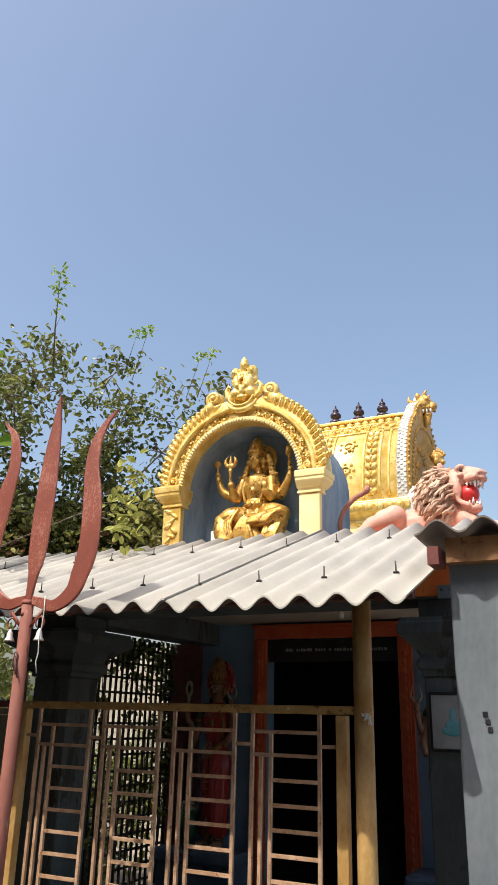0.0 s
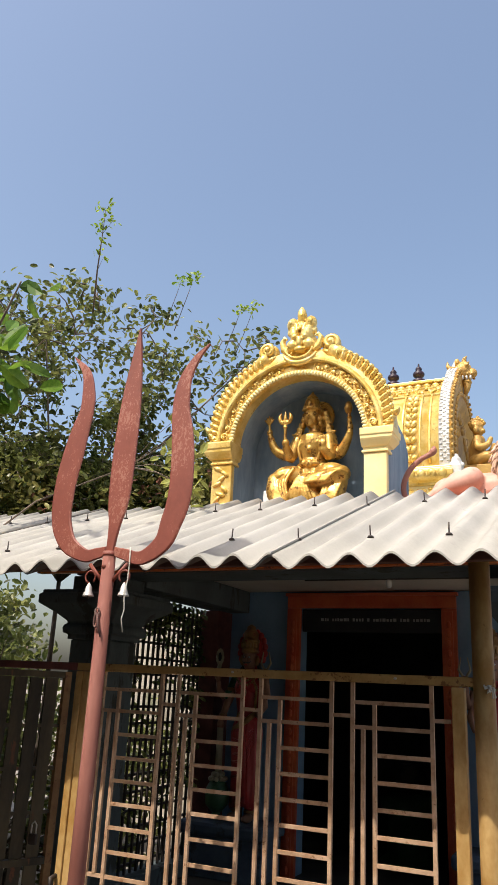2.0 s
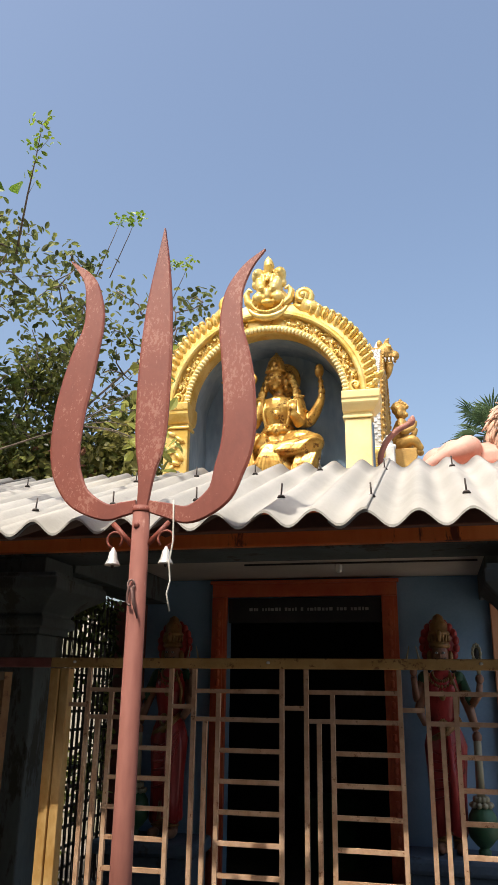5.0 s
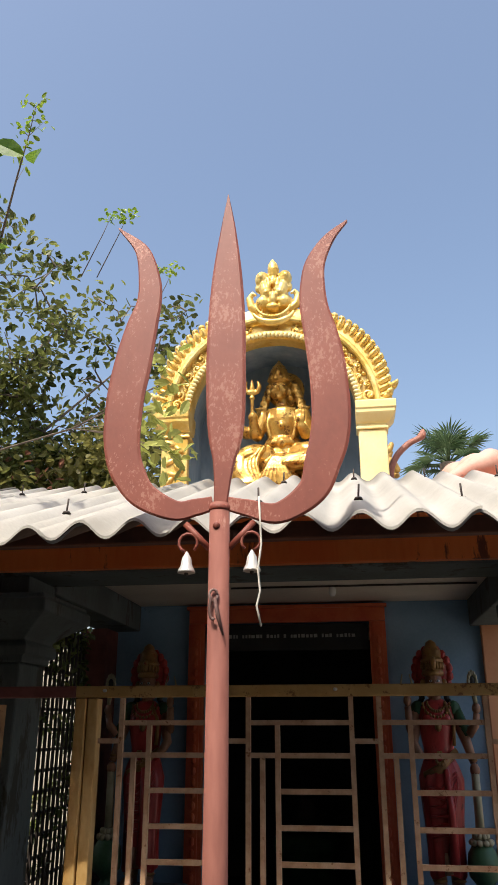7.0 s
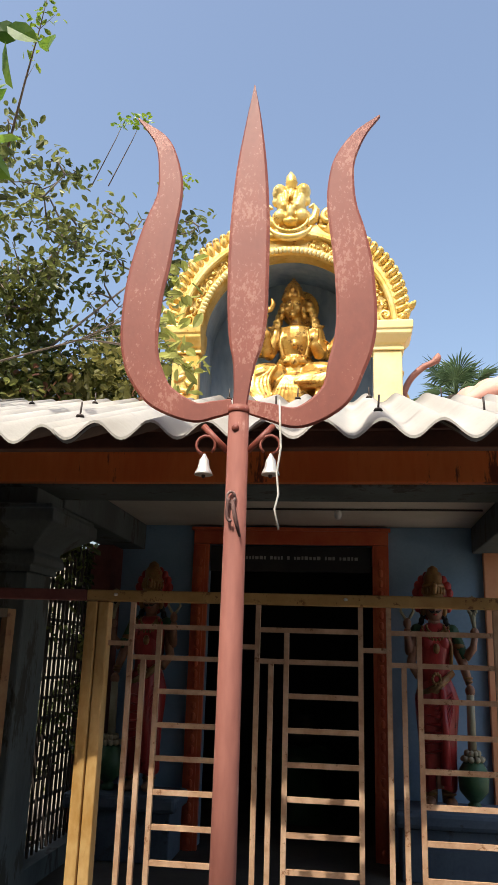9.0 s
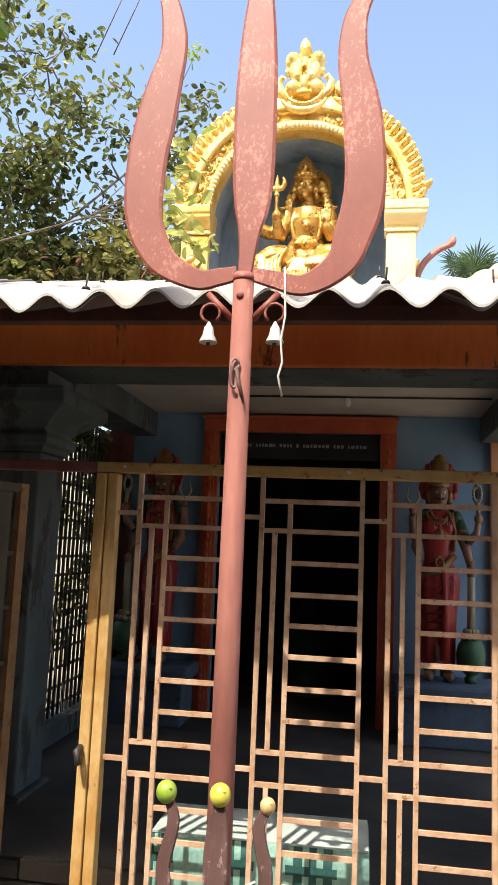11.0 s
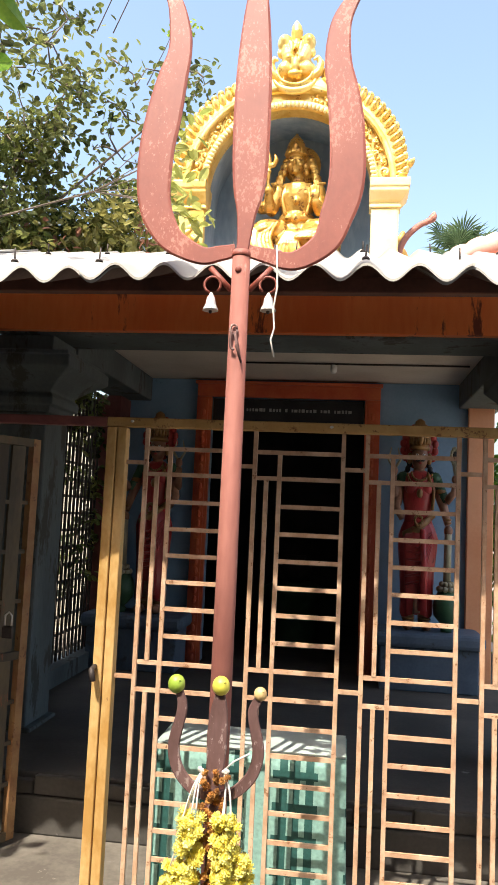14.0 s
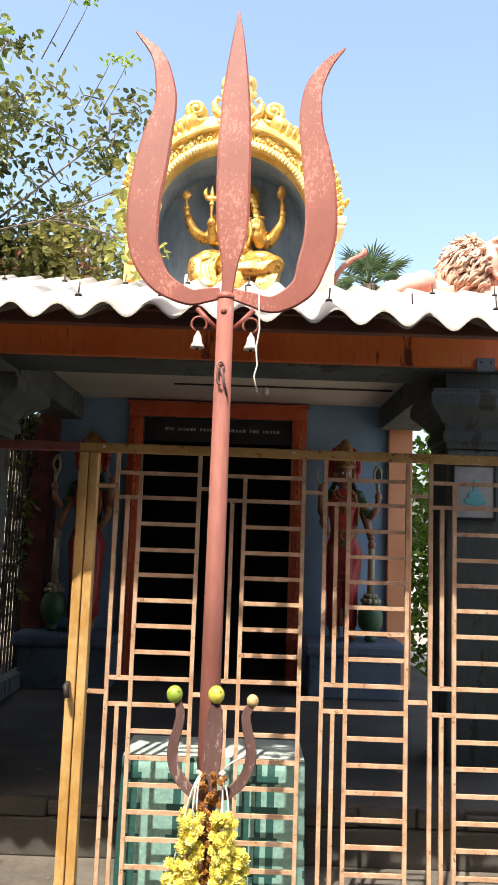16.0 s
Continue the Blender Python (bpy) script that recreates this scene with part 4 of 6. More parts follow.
for r0, r1, y0 in ((0.652, 0.69, -0.02), (0.562, 0.574, -0.006)):
    m = (r0 + r1) / 2
    bm = ring_band(B(), AX, AZ, [(r0, AY + 0.1), (r0, AY + y0 + 0.008), (m - 0.008, AY + y0), (m + 0.008, AY + y0), (r1, AY + y0 + 0.012), (r1, AY + 0.1)], 1, 179, 56)
    part("fillet", bm, GOLD, arch)
bm = B()
for k in range(62):
    ang = 3 + 174 * k / 61
    a = radians(ang)
    ball(bm, (AX + 0.55 * math.cos(a), AY - 0.004, AZ + 0.55 * math.sin(a)), (0.022, 0.016, 0.0125), seg=7, turn=(0, -ang, 0))
part("scalloped_border", bm, YELLOW, arch, "pale yellow scalloped inner border", kind="stuff")


def volute(bm, cx, cz, y, r, s, thick=0.022, turns=22):
    """Spiral scroll."""
    pts, rad = [], []
    for k in range(turns):
        a = radians(-90 + s * k * 30)
        q = r * (1 - k / (turns + 2))
        pts.append((cx + q * math.cos(a), y - 0.0015 * k, cz + q * math.sin(a)))
        rad.append(thick * (1 - k / 40) * r / 0.06)
    sweep(bm, pts, rad, 7)
    return ball(bm, (cx, y - 0.02 * r / 0.06, cz), (r * 0.35, 0.03 * r / 0.06, r * 0.35), 0, 8)


for s in (1, -1):
    bm = B()
    for k in range(11):
        ar = radians(90 - s * (16 + 66 * k / 10))
        r = 0.61 + (0.012 if k % 2 else -0.012)
        volute(bm, AX + r * math.cos(ar), AZ + r * math.sin(ar), AY + 0.022, 0.026, 1 if k % 2 else -1, 0.02, 13)
        for j in range(4):
            aj = ar + s * 0.022 * (j - 0.5)
            rj = 0.61 + (0.022, -0.026, 0.03, -0.01)[j] * (1 if k % 2 else -1)
            ball(bm, (AX + rj * math.cos(aj), AY + 0.02, AZ + rj * math.sin(aj)), (0.017, 0.017, 0.0075), seg=6, turn=(0, rng.uniform(0, 180), 0))
    part("scroll_relief", bm, GOLD, arch, kind="stuff")
    # row of leaning tongue leaves along the outer edge
    for k in range(16):
        ang = 90 - s * (25.5 + 58 * k / 15)
        ar, lean_by = radians(ang), ang + s * 16
        f, rl = 1 + 0.08 * math.sin(k * 2.3), 0.752 - 0.034 * k / 15 + 0.028 * math.sin(math.pi * k / 15)
        bm = ball(B(), (AX + rl * math.cos(ar), AY + 0.03, AZ + rl * math.sin(ar)), (0.056 * f, 0.036, 0.027), seg=10, turn=(0, -lean_by, 0))
        tip = ar + s * 0.016
        ball(bm, (AX + (rl + 0.036) * math.cos(tip), AY + 0.022, AZ + (rl + 0.036) * math.sin(tip)), (0.02, 0.03, 0.0255), seg=8, turn=(0, -ang, 0))
        ball(bm, (AX + rl * math.cos(ar), AY - 0.003, AZ + rl * math.sin(ar)), (0.04, 0.010, 0.007), seg=6, turn=(0, -lean_by, 0))
        part("leaf", bm, GOLD, arch, smooth=True)
    bm = B()
    volute(bm, AX + s * 0.268, AZ + 0.785, AY + 0.02, 0.066, s, 0.024)
    sweep(bm, [(AX + s * 0.268, AY + 0.05, AZ + 0.735), (AX + s * 0.325, AY + 0.05, AZ + 0.70), (AX + s * 0.40, AY + 0.055, AZ + 0.645)], [0.07, 0.062, 0.05], 10)
    ball(bm, (AX + s * 0.262, AY + 0.06, AZ + 0.775), (0.078, 0.05, 0.078), seg=14)
    sweep(bm, [(AX + s * 0.20, AY + 0.03, AZ + 0.735), (AX + s * 0.235, AY + 0.02, AZ + 0.71), (AX + s * 0.31, AY + 0.02, AZ + 0.70)], [0.014, 0.02, 0.016], 8)
    part("volute", bm, GOLD, arch)
    bm = B()
    volute(bm, AX + s * 0.615, AZ + 0.075, AY - 0.002, 0.038, -s, 0.02, 16)
    for k in range(5):
        ball(bm, (AX + s * (0.665 + 0.026 * k), AY + 0.03, AZ + 0.035 + (0.008 + 0.005 * k) * k), (0.04, 0.045, 0.02), seg=8, turn=(0, s * -(12 + 9 * k), 0))
    ball(bm, (AX + s * 0.785, AY + 0.03, AZ + 0.155), (0.016, 0.03, 0.04), seg=8, turn=(0, s * 25, 0))
    box(bm, min(AX + s * 0.545, AX + s * 0.765), max(AX + s * 0.545, AX + s * 0.765), AY - 0.012, AY + 0.12, AZ + 0.026, AZ + 0.045)
    part("end_scroll", bm, GOLD, arch)


def fused(name, bm, m, label, category, voxel=0.011, parent=None):
    """A modelled figure, its masses run together like plaster."""
    ob = part(name, bm, m, parent, label, category=category)
    r = ob.modifiers.new("remesh", "REMESH")
    r.mode, r.voxel_size, r.use_smooth_shade = "VOXEL", voxel * K, True
    s = ob.modifiers.new("smooth", "SMOOTH")
    s.factor, s.iterations = 0.4, 2
    return ob


# lion-face crest on top of the arch: crescent jaw, bulging cheeks and eyes, a bud on top
bm = B()
CX, CY = AX + 0.02, AY + 0.02
ball(bm, (CX, CY + 0.04, 4.40), (0.145, 0.06, 0.14), seg=14)
ball(bm, (CX, CY + 0.03, 4.52), (0.10, 0.05, 0.12), seg=14)
arc = [radians(203 + 134 * k / 16) for k in range(17)]
sweep(bm, [(CX + 0.15 * math.cos(a), CY - 0.035, 4.385 + 0.13 * math.sin(a)) for a in arc], [0.010 + 0.018 * math.sin(math.pi * k / 16) for k in range(17)], 8)
for k in range(15):
    a = radians(196 + 148 * k / 14)
    ball(bm, (CX + 0.118 * math.cos(a), CY - 0.062, 4.385 + 0.098 * math.sin(a)), (0.011, 0.012, 0.014), seg=6)
ball(bm, (CX, CY - 0.045, 4.365), (0.05, 0.03, 0.026), seg=10)
ball(bm, (CX, CY - 0.05, 4.43), (0.026, 0.032, 0.055), seg=8)
for s in (1, -1):
    ball(bm, (CX + s * 0.07, CY - 0.02, 4.415), (0.05, 0.045, 0.05), seg=10)
    ball(bm, (CX + s * 0.055, CY - 0.02, 4.505), (0.04, 0.045, 0.075), seg=10, turn=(0, s * 14, 0))
    ball(bm, (CX + s * 0.045, CY - 0.058, 4.475), (0.018, 0.014, 0.016), seg=8)
    ball(bm, (CX + s * 0.078, CY - 0.0, 4.605), (0.05, 0.05, 0.062), seg=12)
    ball(bm, (CX + s * 0.085, CY - 0.04, 4.612), (0.022, 0.018, 0.026), seg=8)
    sweep(bm, [(CX + s * 0.03, CY - 0.04, 4.45), (CX + s * 0.028, CY - 0.05, 4.53), (CX + s * 0.035, CY - 0.03, 4.6)], [0.014, 0.016, 0.012], 6)
    sweep(bm, [(CX + s * 0.10, CY, 4.36), (CX + s * 0.15, CY, 4.40), (CX + s * 0.165, CY, 4.465), (CX + s * 0.14, CY - 0.01, 4.50), (CX + s * 0.118, CY - 0.02, 4.475)], [0.03, 0.032, 0.026, 0.018, 0.01], 7)
    ball(bm, (CX + s * 0.105, CY + 0.01, 4.545), (0.024, 0.03, 0.035), seg=8)
ball(bm, (CX, CY + 0.01, 4.585), (0.035, 0.045, 0.075), seg=10)
sweep(bm, [(CX, CY + 0.0, 4.63), (CX, CY + 0.0, 4.675), (CX - 0.004, CY + 0.0, 4.72), (CX - 0.006, CY + 0.0, 4.765)], [0.032, 0.042, 0.034, 0.006], 10)
for k in range(26):
    u, w = rng.uniform(-1, 1), rng.random()
    ball(bm, (CX + u * 0.10, CY - 0.045 + 0.03 * abs(u), 4.34 + 0.24 * w), (0.010, 0.012, 0.016), seg=6, turn=(0, rng.uniform(0, 180), 0))
crest = fused("lion_face_crest", bm, GOLD, "gold painted lion-face crest on the niche arch", "ornament", 0.006)


# seated deity
def limb(bm, pts, r):
    """A rounded limb through points, with soft ends."""
    rad = list(r) if isinstance(r, (list, tuple)) else [r] * len(pts)
    rows = spline([(*p, q) for p, q in zip(pts, rad)], 4)
    sweep(bm, [tuple(p[:3]) for p in rows], [max(0.003, float(p[3])) for p in rows], 14 if max(rad) > 0.03 else 8)
    for p, q in ((pts[0], rad[0]), (pts[-1], rad[-1])):
        ball(bm, p, q, seg=14 if q > 0.03 else 8)
    return bm


bm = B()
ix, iy = -2.755, 5.625
box(bm, ix - 0.2, ix + 0.2, iy - 0.08, iy + 0.1, 3.05, 3.24)
# crossed legs under pleated cloth
limb(bm, [(ix - 0.06, iy + 0.0, 3.37), (ix - 0.18, iy - 0.1, 3.375), (ix - 0.265, iy - 0.13, 3.345)], [0.1, 0.088, 0.06])
limb(bm, [(ix - 0.255, iy - 0.12, 3.33), (ix - 0.24, iy - 0.15, 3.23), (ix - 0.16, iy - 0.17, 3.13)], [0.075, 0.075, 0.06])
limb(bm, [(ix + 0.05, iy + 0.0, 3.37), (ix + 0.16, iy - 0.08, 3.385), (ix + 0.255, iy - 0.1, 3.37)], [0.1, 0.09, 0.065])
limb(bm, [(ix + 0.25, iy - 0.12, 3.36), (ix + 0.1, iy - 0.18, 3.315), (ix - 0.06, iy - 0.17, 3.30)], [0.07, 0.062, 0.045])
limb(bm, [(ix + 0.23, iy - 0.1, 3.31), (ix + 0.2, iy - 0.14, 3.2), (ix + 0.16, iy - 0.14, 3.08)], [0.07, 0.085, 0.085])
ball(bm, (ix, iy - 0.03, 3.3), (0.26, 0.14, 0.12), seg=16)
ball(bm, (ix - 0.03, iy - 0.165, 3.15), (0.16, 0.055, 0.14), seg=14)
for k in range(7):      # fan of pleats that falls between the knees
    u = (k - 3) / 3
    limb(bm, [(ix - 0.03 + u * 0.02, iy - 0.21, 3.335), (ix - 0.03 + u * 0.07, iy - 0.232, 3.22), (ix - 0.03 + u * 0.13, iy - 0.225, 3.06)], [0.013, 0.018, 0.022])
for k in range(7):      # folds round each knee
    f = k / 6
    limb(bm, [(ix - 0.11 - 0.13 * f, iy - 0.15 - 0.01 * f, 3.425 - 0.01 * k), (ix - 0.15 - 0.14 * f, iy - 0.205 + 0.02 * f, 3.31 - 0.008 * k), (ix - 0.12 - 0.10 * f, iy - 0.225, 3.17)], 0.0145)
    limb(bm, [(ix + 0.31 - 0.17 * f, iy - 0.14, 3.415 - 0.05 * (1 - f)), (ix + 0.25 - 0.16 * f, iy - 0.215, 3.365 - 0.03 * f), (ix + 0.17 - 0.15 * f, iy - 0.235, 3.29)], 0.0135)
    limb(bm, [(ix + 0.27 - 0.02 * k, iy - 0.19, 3.27), (ix + 0.24 - 0.018 * k, iy - 0.215, 3.17), (ix + 0.22 - 0.012 * k, iy - 0.21, 3.06)], 0.013)
# torso with belt, necklaces and cross bands
limb(bm, [(ix, iy, 3.4), (ix, iy - 0.005, 3.5), (ix, iy - 0.01, 3.62), (ix, iy, 3.7), (ix, iy, 3.745)], [0.115, 0.098, 0.122, 0.115, 0.05])
for z, r, w in ((3.47, 0.118, 0.02), (3.5, 0.108, 0.014)):
    for k in range(22):
        a = math.pi * (0.04 + 0.92 * k / 21)
        ball(bm, (ix + r * math.cos(a), iy - r * 0.98 * math.sin(a), z), (w * 0.8, w * 0.7, w), seg=6)
ball(bm, (ix, iy - 0.118, 3.465), (0.03, 0.02, 0.034), seg=8)
for rr, drop in ((0.062, 0.035), (0.08, 0.075), (0.085, 0.125)):
    for k in range(17):
        a = math.pi * k / 16
        ball(bm, (ix + rr * math.cos(a), iy - 0.07 - 0.048 * math.sin(a), 3.71 - drop * math.sin(a)), 0.0095, seg=5)
ball(bm, (ix, iy - 0.125, 3.58), (0.02, 0.014, 0.026), seg=8)
for s in (1, -1):
    ball(bm, (ix + s * 0.052, iy - 0.085, 3.635), (0.046, 0.036, 0.04), seg=10)
    ball(bm, (ix + s * 0.128, iy, 3.695), (0.05, 0.05, 0.045), seg=10)
    limb(bm, [(ix + s * 0.07, iy - 0.085, 3.70), (ix + s * 0.09, iy - 0.11, 3.60), (ix + s * 0.07, iy - 0.11, 3.5)], 0.012)
# head with a tall domed crown and hair falling on the shoulders
limb(bm, [(ix, iy, 3.72), (ix - 0.004, iy - 0.012, 3.79)], [0.042, 0.036])
hx = ix - 0.02
ball(bm, (hx, iy - 0.025, 3.86), (0.056, 0.062, 0.082), seg=16)
ball(bm, (hx, iy - 0.05, 3.815), (0.036, 0.036, 0.032), seg=10)
ball(bm, (hx, iy - 0.088, 3.855), (0.009, 0.016, 0.024), seg=8)
ball(bm, (hx, iy - 0.078, 3.822), (0.019, 0.012, 0.007), seg=8)
ball(bm, (hx, iy - 0.072, 3.796), (0.016, 0.014, 0.012), seg=8)
for s in (1, -1):
    ball(bm, (hx + s * 0.024, iy - 0.076, 3.869), (0.014, 0.009, 0.0065), seg=8)
    limb(bm, [(hx + s * 0.008, iy - 0.084, 3.885), (hx + s * 0.026, iy - 0.082, 3.891), (hx + s * 0.044, iy - 0.07, 3.882)], 0.005)
    ball(bm, (hx + s * 0.034, iy - 0.062, 3.84), (0.02, 0.018, 0.022), seg=8)
    ball(bm, (hx + s * 0.068, iy - 0.02, 3.85), (0.02, 0.022, 0.034), seg=8)
    ball(bm, (hx + s * 0.072, iy - 0.03, 3.805), (0.018, 0.02, 0.022), seg=8)
    for k in range(6):
        ball(bm, (ix + s * (0.08 + 0.013 * k), iy + 0.015 - 0.004 * k, 3.9 - 0.04 * k), (0.034, 0.034, 0.03), seg=8)
        limb(bm, [(ix + s * (0.06 + 0.012 * k), iy + 0.01, 3.93 - 0.02 * k), (ix + s * (0.10 + 0.01 * k), iy - 0.01, 3.83 - 0.02 * k), (ix + s * (0.105 + 0.014 * k), iy - 0.02, 3.74)], 0.0085)
ball(bm, (ix + 0.02, iy + 0.05, 3.89), (0.125, 0.04, 0.135), seg=16)
for r, z in ((0.07, 3.925), (0.074, 3.942), (0.066, 3.958), (0.064, 3.985), (0.058, 4.01), (0.046, 4.032), (0.03, 4.05)):
    ball(bm, (hx, iy - 0.012, z), (r, r * 0.95, 0.019), seg=16)
for k in range(9):
    a = math.pi * (0.1 + 0.8 * k / 8)
    limb(bm, [(hx + 0.072 * math.cos(a), iy - 0.012 - 0.07 * math.sin(a), 3.93), (hx + 0.05 * math.cos(a), iy - 0.012 - 0.055 * math.sin(a), 4.01)], [0.010, 0.006])
ball(bm, (hx, iy - 0.082, 3.965), (0.018, 0.012, 0.03), seg=8)
ball(bm, (hx, iy - 0.012, 4.068), (0.014, 0.014, 0.022), seg=8)
# rear arms, raised
limb(bm, [(ix - 0.13, iy, 3.69), (ix - 0.2, iy - 0.01, 3.585), (ix - 0.26, iy - 0.025, 3.585), (ix - 0.32, iy - 0.04, 3.64), (ix - 0.352, iy - 0.05, 3.735)], [0.05, 0.045, 0.04, 0.034, 0.022])
ball(bm, (ix - 0.358, iy - 0.05, 3.765), (0.026, 0.022, 0.034), seg=8)
limb(bm, [(ix - 0.358, iy - 0.055, 3.78), (ix - 0.362, iy - 0.055, 3.84)], 0.010)
for k in range(5):
    a = radians(30 + 30 * k)
    limb(bm, [(ix - 0.362, iy - 0.055, 3.835), (ix - 0.362 + 0.045 * math.cos(a), iy - 0.06, 3.845 + 0.055 * math.sin(a))], [0.012, 0.006])
limb(bm, [(ix + 0.13, iy, 3.69), (ix + 0.165, iy - 0.01, 3.565), (ix + 0.22, iy - 0.025, 3.565), (ix + 0.28, iy - 0.045, 3.66), (ix + 0.298, iy - 0.05, 3.72)], [0.05, 0.046, 0.042, 0.032, 0.024])
ball(bm, (ix + 0.3, iy - 0.05, 3.75), (0.026, 0.024, 0.036), seg=8)
limb(bm, [(ix + 0.298, iy - 0.055, 3.77), (ix + 0.292, iy - 0.055, 3.85)], [0.018, 0.014])
for z in (3.79, 3.825):
    ball(bm, (ix + 0.295, iy - 0.055, z), (0.024, 0.022, 0.008), seg=8)
ball(bm, (ix + 0.286, iy - 0.055, 3.905), (0.034, 0.024, 0.055), seg=10)
# front arms: a small trident, and an open palm
limb(bm, [(ix - 0.125, iy - 0.03, 3.68), (ix - 0.165, iy - 0.08, 3.53), (ix - 0.175, iy - 0.15, 3.6)], [0.045, 0.042, 0.028])
ball(bm, (ix - 0.177, iy - 0.158, 3.63), (0.032, 0.03, 0.036), seg=8)
limb(bm, [(ix - 0.177, iy - 0.172, 3.6), (ix - 0.18, iy - 0.172, 3.79)], 0.012)
ball(bm, (ix - 0.18, iy - 0.172, 3.795), (0.045, 0.016, 0.022), seg=8)
ball(bm, (ix - 0.18, iy - 0.172, 3.755), (0.022, 0.018, 0.012), seg=8)
for q in (-1, 0, 1):
    limb(bm, [(ix - 0.18 + q * 0.034, iy - 0.172, 3.795), (ix - 0.18 + q * 0.046, iy - 0.172, 3.835), (ix - 0.18 + q * 0.032, iy - 0.172, 3.875 + (q == 0) * 0.012)], [0.014, 0.016, 0.004])
limb(bm, [(ix + 0.125, iy - 0.03, 3.68), (ix + 0.155, iy - 0.08, 3.525), (ix + 0.125, iy - 0.15, 3.56)], [0.045, 0.042, 0.03])
ball(bm, (ix + 0.12, iy - 0.165, 3.6), (0.034, 0.022, 0.036), seg=8)
for q in range(4):
    limb(bm, [(ix + 0.096 + q * 0.016, iy - 0.17, 3.61), (ix + 0.094 + q * 0.017, iy - 0.172, 3.655 + 0.008 * (q in (1, 2)))], [0.009, 0.007])
for s in (1, -1):
    for z, r in ((3.60, 0.052), (3.622, 0.054)):
        ball(bm, (ix + s * 0.155, iy - 0.035, z), (r, r, 0.010), seg=10)
for x, z in ((-0.345, 3.715), (0.294, 3.70), (-0.176, 3.595), (0.125, 3.565)):
    ball(bm, (ix + x, iy - (0.05 if abs(x) > 0.2 else 0.148), z), (0.032, 0.032, 0.011), seg=8)
bmesh.ops.transform(bm, matrix=Matrix.Translation((ix, iy, 3.05)) @ Matrix.Diagonal((1.04, 1.0, 1.03, 1)) @ Matrix.Translation((-ix, -iy, -3.05)), verts=bm.verts)
fused("deity_statue", bm, IDOL, "gold painted four-armed seated deity statue in the niche", "statue", 0.0055)

# ---- vault-roofed turret behind ----
VX0, VX1, VY, VZ = -3.9, -2.30, 9.2, 4.2
turret = thing("roof_turret", (-2.98, VY, 3.05), "gold painted barrel-vaulted temple turret with three finials", "turret")


def vault_prof(a):
    """Half-width and height of the horseshoe vault at angle a from the base, 0 to 180."""
    c, s = math.cos(radians(a)), math.sin(radians(a))
    return 0.83 * c * (1 + 0.2 * s), 1.24 * s


def vault_at(x, a, out=0.0):
    h, z = vault_prof(a)
    h1, z1 = vault_prof(a + 1)
    n = Vector((0, -abs(z1 - z), abs(h - h1))).normalized()
    return Vector((x, VY - h, VZ + z)) + n * out


bm = B()
rows = []
for i in range(2):
    x = (VX0, VX1)[i]
    rows.append([bm.verts.new((x, VY - vault_prof(180 * k / 32)[0], VZ + vault_prof(180 * k / 32)[1])) for k in range(33)])
for k in range(32):
    bm.faces.new((rows[0][k], rows[1][k], rows[1][k + 1], rows[0][k + 1])).smooth = True
bm.faces.new(rows[0])
bm.faces.new(rows[1][::-1])
vault = part("vault", bm, GOLD, turret)
bm = box(B(), VX0, VX1, VY - 0.19, VY + 0.19, VZ + 1.2, VZ + 1.32)
box(bm, VX0, VX1, VY - 0.23, VY + 0.23, VZ + 1.285, VZ + 1.325)
ridge = part("ridge", bm, GOLD, turret, bevel=0.008)
bm = B()
for k in range(15):
    for j, (dz, w) in enumerate(((0.0, 0.05), (-0.045, 0.036))):
        ball(bm, (VX0 + 0.07 + k * 0.106, VY - 0.2 - 0.012 * j, VZ + 1.25 + dz), (w, 0.03, 0.04), seg=8)
part("ridge_petals", bm, GOLD, ridge, "hanging lotus petals along the ridge")
bm = B()
for k in range(52):
    x = VX0 + 0.04 + k * 0.0305
    p = vault_at(x, 58 + 3.5 * math.sin(k * 1.3), 0.004)
    ball(bm, p, (0.022, 0.02, 0.03 + 0.012 * (k % 3)), seg=6, turn=(40, rng.uniform(0, 180), 0))
part("frieze", bm, GOLD, vault, "crinkled relief frieze", kind="stuff")
for a in (66, 51):
    part("string_course", sweep(B(), [vault_at(VX0, a, 0.004), vault_at(VX1 - 0.002, a, 0.004)], 0.018, 8), GOLD, vault)
for x, w in ((-3.7, 0.1), (-2.62, 0.1), (-3.22, 0.1)):
    bm = B()
    for k in range(9):
        p = vault_at(x, 6 + k * 5, 0.012)
        for s in (1, -1):
            ball(bm, p + Vector((s * w * 0.32, 0, 0)), (w * 0.36, 0.022, 0.05), seg=8, turn=(0, s * 38, 0))
        ball(bm, p + Vector((0, -0.012, 0.02)), (0.016, 0.016, 0.026), seg=6)
    part("leaf_rib", bm, GOLD, vault, kind="stuff")
for x in (-2.52, -2.72, -2.41, -3.12, -3.32, -3.6, -3.8):
    part("plain_rib", sweep(B(), [vault_at(x, 3 + k * 6, 0.004) for k in range(9)], 0.016, 8), GOLD, vault)
for x in (-2.93, -3.46):
    bm = B()
    for s, a, r in ((1, 38, 0.085), (-1, 20, 0.075)):
        pts = []
        for k in range(17):
            b, q = radians(-90 + s * k * 32), r * (1 - k / 20)
            pts.append(vault_at(x + q * math.cos(b), a + 48 * q * math.sin(b), 0.012))
        sweep(bm, pts, [0.02 * (1 - k / 26) for k in range(17)], 6)
        for k in range(7):
            b = radians(k * 51)
            ball(bm, vault_at(x + (r + 0.02) * math.cos(b), a + 48 * (r + 0.02) * math.sin(b), 0.006), (0.022, 0.02, 0.022), seg=6)
    part("scroll", bm, GOLD, vault)
